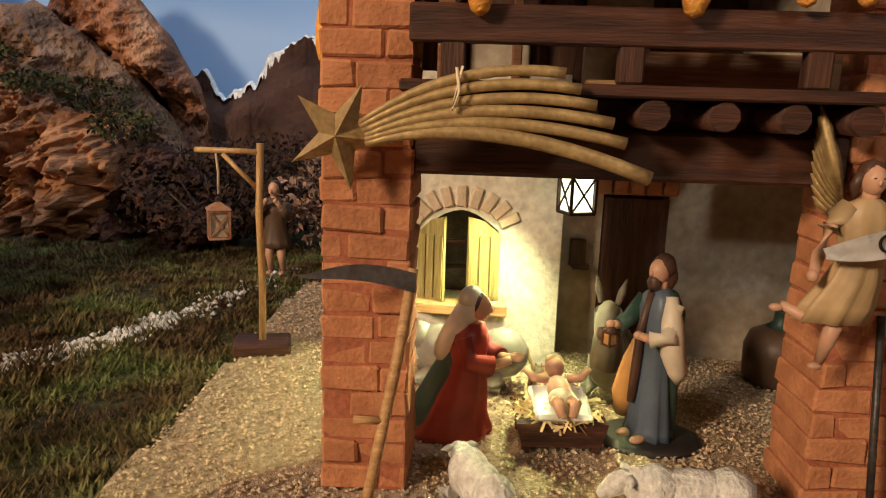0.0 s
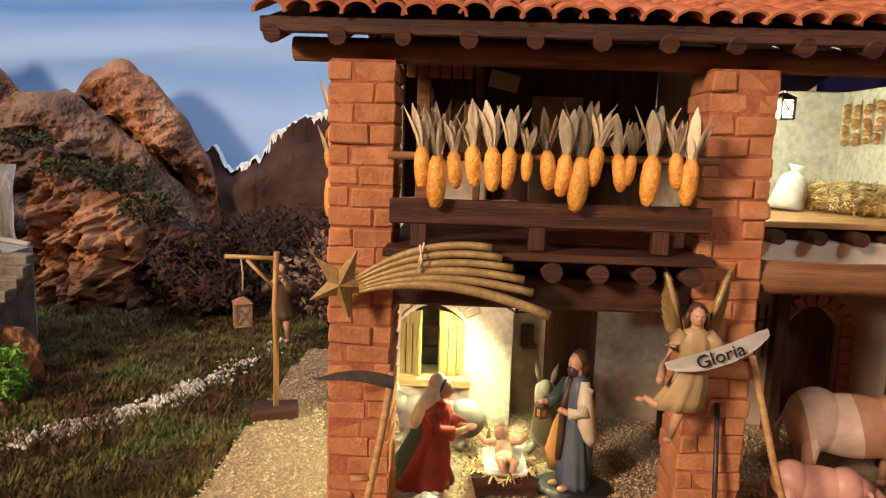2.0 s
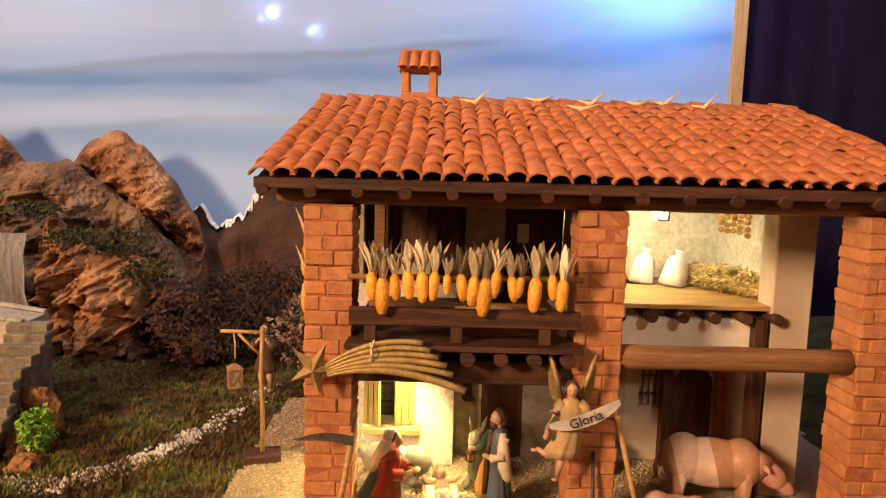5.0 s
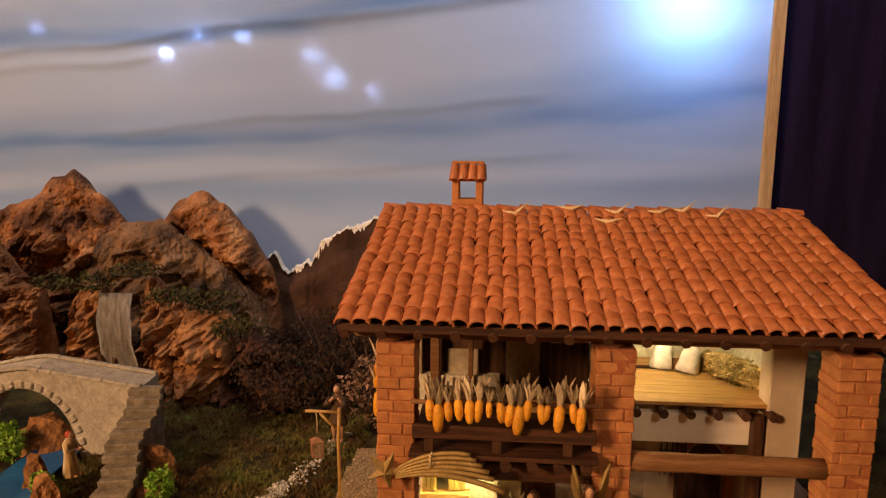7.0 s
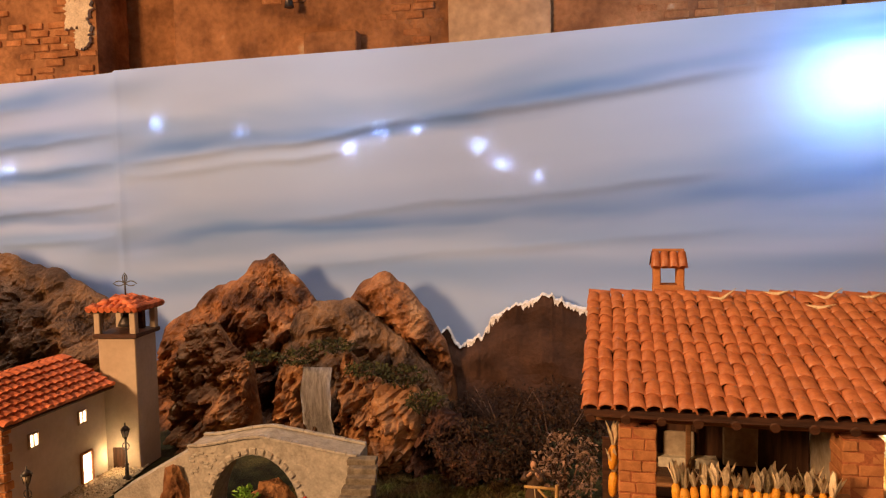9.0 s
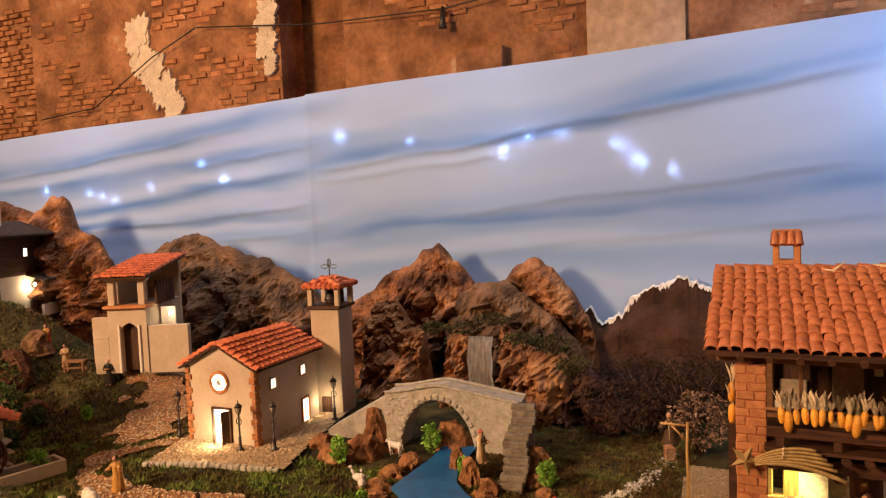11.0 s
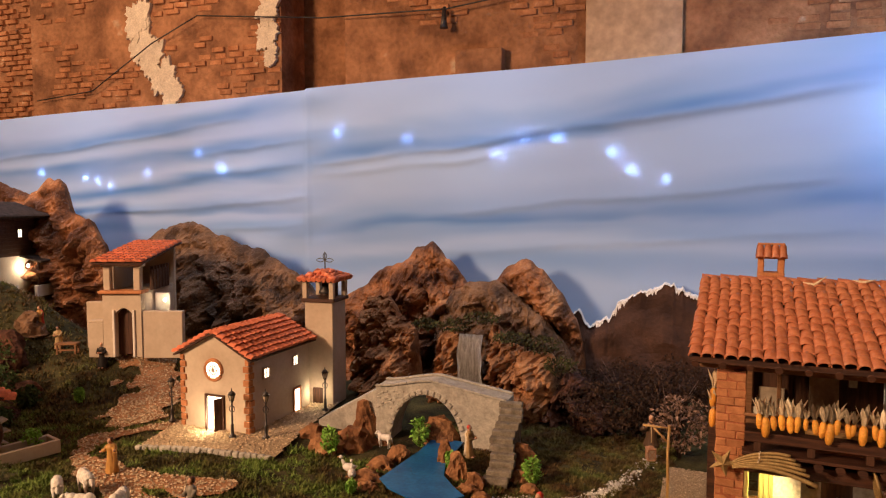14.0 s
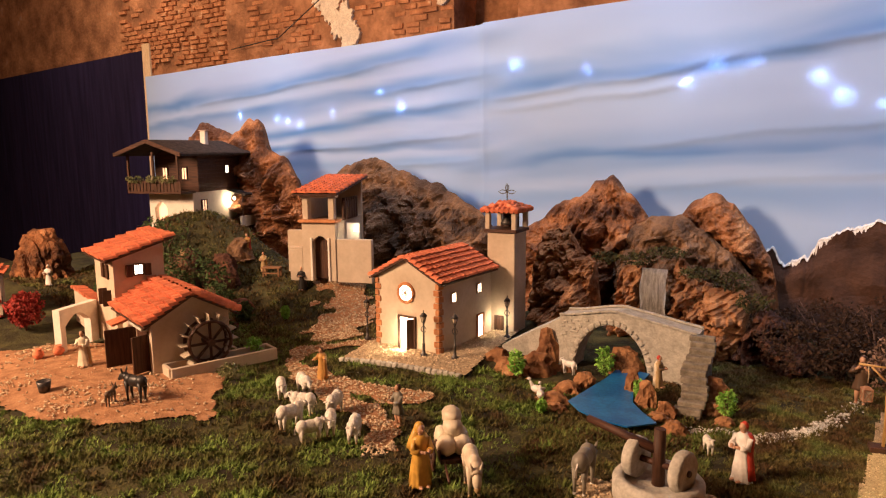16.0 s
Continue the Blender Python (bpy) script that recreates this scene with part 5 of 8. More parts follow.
bmesh.ops.solidify(bm, geom=bm.faces[:], thickness=0.006)
pd = new("water", mesh("water", bm, WATER))
pd.matrix_basis = pose(0, 0, 0.036)
tagged(pd, "deep blue painted pond below the bridge", "pond", kind="structure")
for n, (x, y, sx, sz) in enumerate(((-1.72, 1.02, 0.10, 0.06), (-1.66, 0.93, 0.07, 0.04), (-1.70, 1.17, 0.09, 0.07), (-1.66, 1.30, 0.08, 0.09), (-1.20, 1.05, 0.07, 0.05), (-1.30, 1.18, 0.06, 0.15), (-1.40, 1.30, 0.05, 0.16), (-1.10, 0.96, 0.07, 0.07), (-1.18, 1.12, 0.07, 0.09), (-1.98, 1.40, 0.13, 0.13), (-2.10, 1.30, 0.12, 0.10), (-2.02, 1.60, 0.08, 0.22), (-1.84, 1.50, 0.06, 0.06), (-0.98, 1.28, 0.08, 0.07), (-1.02, 1.42, 0.08, 0.15), (-0.92, 1.15, 0.06, 0.05), (-2.25, 1.42, 0.09, 0.09), (-1.55, 1.62, 0.12, 0.17))):
    boulder((x, y), (sx, sx * 0.8, sz), 30 + n)

# white stones of the brook
rng = np.random.default_rng(5)
vs, fs = [], []
line = [(-1.05, 1.02), (-0.92, 1.07), (-0.78, 1.05), (-0.66, 1.14), (-0.56, 1.32), (-0.50, 1.48), (-0.44, 1.66), (-0.40, 1.82)]
for k in range(1700):
    t = rng.uniform(0, len(line) - 1.001)
    if t > 4.5 and rng.uniform() < 0.55:
        continue
    a = int(t)
    x = line[a][0] + (line[a + 1][0] - line[a][0]) * (t - a) + rng.normal() * 0.019
    y = line[a][1] + (line[a + 1][1] - line[a][1]) * (t - a) + rng.normal() * 0.021
    r = rng.uniform(0.004, 0.009)
    o, z = len(vs), ground_z(x, y) + r * 0.6
    ca, sa = math.cos(k), math.sin(k)
    for dx, dy, dz in ((1, 0, 0), (0, 1, 0), (-1, 0, 0), (0, -1, 0), (0.2, 0.1, 0.8), (0, 0, -0.8)):
        vs.append((x + r * (dx * ca - dy * sa), y + r * (dx * sa + dy * ca), z + r * dz))
    fs += [(o, o + 1, o + 4), (o + 1, o + 2, o + 4), (o + 2, o + 3, o + 4), (o + 3, o, o + 4), (o + 1, o, o + 5), (o + 2, o + 1, o + 5), (o + 3, o + 2, o + 5), (o, o + 3, o + 5)]
tagged(soup("brook_pebbles", vs, fs, [WHITESTONE]), "white pebbles strewn in a winding line", "pebbles", kind="stuff")

# ---- the gate with a small loggia ----
gate = thing("gatehouse", None, None, pose(-4.18, 1.76, 0.28, rz=20), "beige gatehouse with open loggia and tiled roof", "gatehouse")
GW, GD = 0.275, 0.62
part("front_wall", wall_with_arch(0, GW, -0.02, 0.44, 0.085, 0.215, -0.02, 0.335, 0.045, 0, 0.07), BEIGE, gate)
slab("gate_door", (0.15, 0.055, 0.16), (0.13, 0.012, 0.34), DARKWOOD_Z, gate, label="dark wooden arched door")
for x in (0.078, 0.222):
    slab("door_jamb", (x, -0.004, 0.15), (0.016, 0.016, 0.34), WHITEWALL, gate, 0.002)
slab("cornice", (GW / 2, 0.03, 0.450), (GW + 0.04, 0.12, 0.022), BRICK, gate, 0.004, "brick-red cornice")
for x in (0.03, GW - 0.03):
    slab("pillar", (x, 0.03, 0.545), (0.048, 0.048, 0.17), BEIGE, gate, 0.004)
slab("loggia_beam", (GW / 2, 0.03, 0.645), (GW + 0.03, 0.05, 0.026), WHITEWALL, gate, 0.004)
slab("loggia_floor", (GW / 2, 0.34, 0.44), (GW, 0.54, 0.02), BEIGE, gate, 0.003)
slab("loggia_side", (0.015, 0.36, 0.34), (0.03, 0.50, 0.68), BEIGE, gate, 0.003)
slab("loggia_back", (GW / 2, 0.60, 0.37), (GW + 0.02, 0.03, 0.74), BEIGE, gate, 0.003)
slab("lower_side", (GW - 0.015, 0.33, 0.20), (0.03, 0.52, 0.46), BEIGE, gate, 0.003)
slab("balcony_screen", (GW + 0.012, 0.30, 0.52), (0.02, 0.30, 0.15), DARKWOOD_Z, gate, 0.003, "dark wooden balcony screen")
for k in range(6):
    slab("screen_post", (GW + 0.014, 0.17 + 0.052 * k, 0.535), (0.026, 0.018, 0.17), DARKWOOD_Z, gate, 0.002)
gr = part("roof", B(), DARKWOOD, gate, "single-pitch tiled roof")
bm = B()
ga = math.degrees(math.atan2(0.095, GD))
box(bm, GW / 2, 0.30, 0.712, GW + 0.09, GD + 0.10, 0.012, m=pose(0, 0, 0, rx=ga))
gr.data = mesh("roof", bm, DARKWOOD)
tile_sheet("roof_tiles", gr, pose(-0.045, -0.06, 0.664, rx=ga), GW + 0.09, GD + 0.10, 9, 9, 31)
slab("wing_wall", (-0.055, 0.03, 0.10), (0.11, 0.06, 0.25), BEIGE, gate, 0.004)
slab("wing_wall", (-0.055, 0.03, 0.235), (0.11, 0.06, 0.02), BEIGE, gate, 0.004)
slab("wing_wall", (-0.115, 0.16, 0.19), (0.15, 0.05, 0.34), BEIGE, gate, 0.004)
slab("wing_wall", (GW + 0.145, 0.035, 0.14), (0.29, 0.05, 0.34), BEIGE, gate, 0.004)
slab("lit_wall", (GW + 0.075, 0.20, 0.25), (0.11, 0.02, 0.34), WHITEWALL, gate, 0.003)
bm = B()
blob(bm, (0, 0, 0), (0.012, 0.012, 0.016))
part("wall_lamp", bm, WINDOW_GLOW, gate, "glowing wall lamp", pose(GW + 0.10, 0.172, 0.37))

# ---- the chalet ----
chalet = thing("chalet", None, None, pose(-6.19, 1.80, 0.57, rz=14), "white and dark timber alpine chalet with balcony", "chalet")
HW, HD = 0.50, 0.70
part("ground_floor", wall_with_arch(0, HW, -0.12, 0.33, 0.06, 0.20, -0.02, 0.24, 0.06, 0, HD), WHITEWALL, chalet, "whitewashed ground floor")
bm = B()
box(bm, 0.13, 0.06, 0.11, 0.14, 0.02, 0.26)
part("lit_niche", bm, DIM_GLOW, chalet)
up = part("upper_floor", B(), DARKWOOD, chalet, "dark brown timber upper floor")
bm = B()
box(bm, HW / 2, HD / 2 + 0.05, 0.50, HW, HD - 0.10, 0.34)
extrude_poly(bm, [(0, 0.67), (HW, 0.67), (HW / 2, 0.775)], 0.10, HD)
up.data = mesh("upper_floor", bm, DARKWOOD)
for k in range(10):
    slab("timber_board", (HW + 0.004, HD / 2 + 0.04, 0.345 + 0.034 * k), (0.010, HD - 0.07, 0.031), DARKWOOD, up, 0.002)
rf = part("roof", B(), DARKWOOD, chalet, "dark shingled overhanging roof")
bm = B()
ra = math.degrees(math.atan2(0.115, HW / 2 + 0.10))
run = (HW / 2 + 0.12) / math.cos(radians(ra))
for sgn in (-1, 1):
    box(bm, HW / 2 + sgn * (HW / 4 + 0.058), HD / 2 - 0.10, 0.735, run, HD + 0.34, 0.020, m=pose(0, 0, 0, ry=sgn * ra))
rf.data = mesh("roof", bm, SHINGLE)
for k in range(7):
    q = 0.03 + 0.05 * k
    slab("roof_batten", (HW / 2 + q, HD / 2 - 0.10, 0.806 - q * math.tan(radians(ra))), (0.048, HD + 0.35, 0.010), SHINGLE, rf, 0.001, "", pose(0, 0, 0, ry=ra + 5))
slab("barge_board", (HW / 2 - 0.183, -0.275, 0.735), (run, 0.014, 0.035), DARKWOOD, rf, 0.002, "", pose(0, 0, 0, ry=-ra))
slab("barge_board", (HW / 2 + 0.183, -0.275, 0.735), (run, 0.014, 0.035), DARKWOOD, rf, 0.002, "", pose(0, 0, 0, ry=ra))
chm = slab("chimney", (HW / 2 + 0.10, HD * 0.56, 0.83), (0.06, 0.05, 0.13), WHITEWALL, chalet, 0.004, "white chimney")
slab("cap", (HW / 2 + 0.10, HD * 0.56, 0.90), (0.075, 0.065, 0.010), BEIGE, chm, 0.002)
slab("balcony_floor", (HW / 2 - 0.03, -0.08, 0.335), (HW + 0.10, 0.20, 0.02), DARKWOOD, chalet)
slab("balcony_rail", (HW / 2 - 0.03, -0.175, 0.435), (HW + 0.10, 0.014, 0.02), DARKWOOD, chalet)
for k in range(16):
    slab("baluster", (-0.065 + 0.038 * k, -0.175, 0.385), (0.028, 0.008, 0.09), DARKWOOD_Z, chalet, 0)
for x in (-0.06, 0.22, HW - 0.01):
    slab("post", (x, -0.17, 0.53), (0.018, 0.018, 0.34), DARKWOOD_Z, chalet, 0)
for n, x in enumerate((0.02, 0.24, 0.40)):
    leaf_cloud("flower_box", LEAFPALE, chalet, (x, -0.19, 0.455), (0.10, 0.03, 0.035), 170, 0.012, 60 + n)
CSIDE = pose(HW + 0.010, 0, 0, rz=90)
pane_window(chalet, CSIDE @ pose(0.50, 0, 0.53), 0.055, 0.075, WINDOW_GLOW)
pane_window(chalet, CSIDE @ pose(0.14, 0, 0.20), 0.07, 0.11, DIM_GLOW)
for dx in (0.12, 0.34):
    pane_window(chalet, pose(dx, 0.095, 0.50), 0.06, 0.11, DIM_GLOW)
slab("porch_roof", (HW + 0.10, 0.62, 0.305), (0.22, 0.24, 0.016), SHINGLE, chalet, 0.002, "", pose(0, 0, 0, ry=14))
slab("porch_wall", (HW + 0.08, 0.72, 0.14), (0.16, 0.03, 0.32), WHITEWALL, chalet)
slab("porch_parapet", (HW + 0.17, 0.60, 0.02), (0.03, 0.26, 0.10), WHITEWALL, chalet)
slab("porch_post", (HW + 0.17, 0.51, 0.15), (0.016, 0.016, 0.28), DARKWOOD_Z, chalet)
bm = B()
blob(bm, (0, 0, 0), (0.014, 0.014, 0.018))
part("porch_lamp", bm, WINDOW_GLOW, chalet, "glowing porch lamp", pose(HW + 0.05, 0.54, 0.24))

# ---- the water mill ----
mill = thing("water_mill", None, None, pose(-3.70, 0.104, 0.05, rz=72.8), "beige water mill with orange tiled roofs", "mill")
MW, MD, MH, MG = 0.44, 0.58, 0.293, 0.415
part("low_house", gable_walls(MW, MD, MH, MG), BEIGE, mill)
gable_roof(mill, MW, MD, MH, MG, 0.05, 0.04, 9, 7, 15)
# taller part behind, with a single-pitch roof
part("tall_house", B(), BEIGE, mill)
tall = mill.children[-1]
bm = B()
v = [(-0.03, MD), (0.27, MD), (0.27, MD + 0.45), (-0.03, MD + 0.45)]
lo = [bm.verts.new((x, y, 0)) for x, y in v]
hi = [bm.verts.new((x, y, z)) for (x, y), z in zip(v, (0.575, 0.665, 0.665, 0.575))]
for k in range(4):
    bm.faces.new((lo[k], lo[(k + 1) % 4], hi[(k + 1) % 4], hi[k]))
bm.faces.new(hi)
tall.data = mesh("tall_house", bm, BEIGE)
tl = part("tall_roof", B(), DARKWOOD, mill, "orange tiled single-pitch roof")
bm = B()
ta = math.degrees(math.atan2(0.09, 0.30))
box(bm, 0.12, MD + 0.225, 0.630, 0.42, 0.54, 0.012, m=pose(0, 0, 0, ry=-ta))
tl.data = mesh("tall_roof", bm, DARKWOOD)
tile_sheet("roof_tiles", tl, pose(-0.085, MD + 0.495, 0.574, rz=-90) @ pose(0, 0, 0, rx=ta), 0.54, 0.43, 11, 6, 41)
pane_window(mill, pose(0.115, MD - 0.003, 0.505), 0.055, 0.065, WINDOW_GLOW)
for dx in (0.060, 0.170):
    slab("shutter", (dx, MD - 0.008, 0.50), (0.04, 0.010, 0.075), DARKWOOD_Z, mill)
LEFT = pose(-0.003, 0, 0, rz=-90)
for y in (MD + 0.12, MD + 0.22):
    slab("dark_shutter", (-0.038, y, 0.49), (0.012, 0.045, 0.09), DARKWOOD_Z, mill)
    slab("dark_shutter", (-0.055, y - 0.03, 0.33), (0.05, 0.008, 0.10), DARKWOOD_Z, mill)
# dark sheet on the wall stands in for the shaded open doorway
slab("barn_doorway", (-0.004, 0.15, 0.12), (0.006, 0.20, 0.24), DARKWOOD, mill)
slab("barn_door", (-0.09, 0.28, 0.115), (0.17, 0.012, 0.22), DARKWOOD_Z, mill, 0.002, "open rust-brown barn door")
slab("barn_door", (-0.05, 0.05, 0.115), (0.10, 0.012, 0.21), DARKWOOD_Z, mill, 0.002, "", pose(0, 0, 0, rz=20))
slab("door_lintel", (-0.02, 0.15, 0.255), (0.05, 0.24, 0.018), STONEGREY, mill)
slab("porch_roof", (-0.06, 0.40, 0.245), (0.12, 0.12, 0.014), TILE_FAR, mill, 0.002, "small tiled porch roof", pose(0, 0, 0, ry=-14))
part("gate_arch", wall_with_arch(0, 0.24, 0, 0.29, 0.03, 0.19, 0, 0.24, 0.07, 0, 0.05), WHITEWALL, mill, "white plaster gate arch", pose(-0.30, 0.80, 0, rz=38) @ Matrix.Diagonal((1.35, 1, 0.92, 1)))
slab("yard_wall", (-0.03, MD + 0.76, 0.12), (0.04, 0.6, 0.24), BEIGE, mill, 0.003)
tile_sheet("wall_coping", mill, pose(-0.07, MD + 1.06, 0.242, rz=-90), 0.6, 0.08, 14, 1, 51)
wheel = new("wheel")
wheel.parent = mill
wheel.matrix_basis = pose(0.29, -0.058, 0.150) @ Matrix.Scale(1.15, 4)
tagged(wheel, "dark wooden wheel with pale paddles")
bm = B()
for y in (-0.03, 0.03):
    tube(bm, [(0.105 * math.cos(a), y, 0.105 * math.sin(a)) for a in [2 * math.pi * k / 28 for k in range(29)]], 0.009, 6, cap=False)
part("rim", bm, DARKWOOD, wheel)
for k in range(8):
    a = 2 * math.pi * k / 8
    slab("spoke", (0, -0.03, 0), (0.21, 0.008, 0.012), DARKWOOD, wheel, 0, "", pose(0, 0, 0, ry=math.degrees(a)))
for k in range(16):
    a = 2 * math.pi * k / 16
    part("paddle", (lambda b: (box(b, 0.122, 0, 0, 0.042, 0.07, 0.006, bevel=0.001), b)[1])(B()), GREYPLASTER, wheel, "", pose(0, 0, 0, ry=math.degrees(a)))
bm = B()
tube(bm, [(0, -0.05, 0), (0, 0.05, 0)], 0.018, 10)
part("hub", bm, DARKWOOD, wheel)
trough = thing("mill_trough", None, None, pose(-3.70, 0.104, 0.05, rz=72.8), "pale stone channel under the mill wheel", "trough")
for y in (-0.13, -0.005):
    slab("side", (0.36, y - 0.005, 0.02), (0.62, 0.02, 0.07), BEIGE, trough, 0.003)
slab("end", (0.05, -0.07, 0.02), (0.02, 0.11, 0.07), BEIGE, trough, 0.003)
slab("end", (0.66, -0.07, 0.02), (0.02, 0.11, 0.07), BEIGE, trough, 0.003)

# far house at the edge
fh = thing("stone_hut", None, None, pose(-5.75, 0.02, 0.12, rz=60), "narrow beige stone hut with brown roof", "hut")
part("body", gable_walls(0.22, 0.22, 0.30, 0.36), BEIGE, fh)
gable_roof(fh, 0.22, 0.22, 0.30, 0.36, 0.03, 0.03, 6, 4, 71)


# ---- figures: plain statues, one mesh each ----
def figurine(h, mats, robe=0, cloak=1, skin=2, hair=3, hood=False, kneel=False, arms="front", tunic=False, seed=0, staff=False, hat=False):
    """A painted statue h metres high that faces -y."""
    bm = B()
    random.seed(seed)
    if kneel:
        lathe(bm, [(0.37, 0.0), (0.355, 0.05), (0.30, 0.20), (0.22, 0.36), (0.155, 0.50), (0.15, 0.57), (0.155, 0.64), (0.07, 0.71)], 40, robe, pose(0, 0.0, 0), 0.10, 10, 1.0, 1.15)
        lathe(bm, [(0.40, 0.0), (0.37, 0.10), (0.28, 0.30), (0.18, 0.50), (0.165, 0.62), (0.10, 0.70)], 34, cloak, pose(0, 0.08, 0), 0.07, 7, 0.3, 1.05)
        zs, sh = 0.62, 0.145
    elif tunic:
        for s in (-1, 1):
            tube(bm, [(s * 0.055, 0.02, 0.40), (s * 0.065, -0.02, 0.22), (s * 0.07, 0.03, 0.03)], [0.055, 0.045, 0.028], 8, skin)
            blob(bm, (s * 0.07, -0.02, 0.022), (0.03, 0.06, 0.022), skin)
        lathe(bm, [(0.16, 0.30), (0.15, 0.36), (0.105, 0.52), (0.12, 0.66), (0.13, 0.74), (0.05, 0.82)], 28, robe, None, 0.12, 8, seed, 0.75)
        zs, sh = 0.74, 0.12
    else:
        lathe(bm, [(0.175, 0.0), (0.165, 0.04), (0.145, 0.22), (0.12, 0.42), (0.105, 0.54), (0.12, 0.66), (0.135, 0.75), (0.06, 0.82)], 32, robe, None, 0.11, 9, seed, 0.78)
        lathe(bm, [(0.185, 0.05), (0.165, 0.25), (0.13, 0.50), (0.145, 0.72), (0.08, 0.815)], 26, cloak, pose(0.02, 0.045, 0), 0.09, 6, seed + 1, 0.68)
        for s in (-1, 1):
            blob(bm, (s * 0.06, -0.14, 0.02), (0.035, 0.06, 0.022), skin)
        zs, sh = 0.75, 0.125
    hz = zs + 0.155
    tube(bm, [(0, 0, zs + 0.03), (0, -0.01, hz - 0.03)], [0.045, 0.04], 10, skin)
    blob(bm, (0, -0.015, hz), (0.058, 0.066, 0.078), skin, sub=3)
    blob(bm, (0, -0.082, hz - 0.008), (0.010, 0.014, 0.018), skin)
    blob(bm, (0, 0.012, hz + 0.016), (0.066, 0.070, 0.078), hair, sub=3, rough=0.12, freq=14)
    if hood:
        veil = 4 if kneel else cloak
        blob(bm, (0, 0.030, hz + 0.010), (0.083, 0.083, 0.097), veil, sub=3)
        lathe(bm, [(0.185, zs - 0.16), (0.165, zs - 0.02), (0.105, zs + 0.09), (0.082, hz)], 24, veil, pose(0, 0.065, 0), 0.10, 6, 0, 0.72)
    if hat:
        lathe(bm, [(0.13, hz + 0.035), (0.125, hz + 0.045), (0.065, hz + 0.055), (0.055, hz + 0.10), (0.02, hz + 0.115)], 16, hair)
    for s in (-1, 1):
        if arms == "front":
            pts = [(s * sh, 0.0, zs), (s * (sh + 0.03), -0.07, zs - 0.16), (s * 0.03, -0.24, zs - 0.13)]
        elif arms == "flute":
            pts = [(s * sh, 0.0, zs), (s * (sh + 0.05), -0.09, zs - 0.10), (0.03 + s * 0.05, -0.17, zs + 0.06)]
        elif arms == "wide":
            pts = [(s * sh, 0.0, zs), (s * (sh + 0.09), -0.03, zs - 0.13), (s * (sh + 0.17), -0.10, zs - 0.18 if s < 0 else zs - 0.03)]
        else:
            pts = [(s * sh, 0.0, zs), (s * (sh + 0.03), -0.02, zs - 0.18), (s * (sh + 0.02), -0.09, zs - 0.33)]
        tube(bm, [pts[0], pts[1], Vector(pts[1]).lerp(Vector(pts[2]), 0.6)], [0.052, 0.050, 0.056], 10, robe if not tunic else robe)
        tube(bm, [Vector(pts[1]).lerp(Vector(pts[2]), 0.5), pts[2]], [0.030, 0.024], 8, skin)
        blob(bm, pts[2], (0.026, 0.034, 0.028), skin)
    if arms == "flute":
        tube(bm, [(0.0, -0.08, hz - 0.03), (0.22, -0.30, hz - 0.02)], 0.012, 6, hair)
    if staff:
        tube(bm, [(0.20, -0.16, 0.0), (0.17, -0.15, 0.98)], 0.013, 7, hair)
    bmesh.ops.scale(bm, vec=(h, h, h), verts=bm.verts)
    return bm


def loft(bm, rings, seg=36, mi=0, fold=0.0, nf=9, ph=0.0):
    """Draped cloth: rings of (centre y, z, half-width x, half-depth y), pleated most at the first."""
    rows = []
    for k, (cy, z, rx, ry) in enumerate(rings):
        f = fold * (1 - k / len(rings))
        row = []
        for i in range(seg):
            a = 2 * math.pi * i / seg
            g = 1 + f * (math.sin(nf * a + ph + z * 5) + 0.5 * math.sin(nf * 1.7 * a + 2 * ph))
            row.append(bm.verts.new((rx * g * math.cos(a), cy + ry * g * math.sin(a), z)))
        rows.append(row)
    for r0, r1 in zip(rows, rows[1:]):
        for i in range(seg):
            f = bm.faces.new((r0[i], r0[(i + 1) % seg], r1[(i + 1) % seg], r1[i]))
            f.material_index, f.smooth = mi, True
    for r in (rows[0][::-1], rows[-1]):
        bm.faces.new(r).material_index = mi


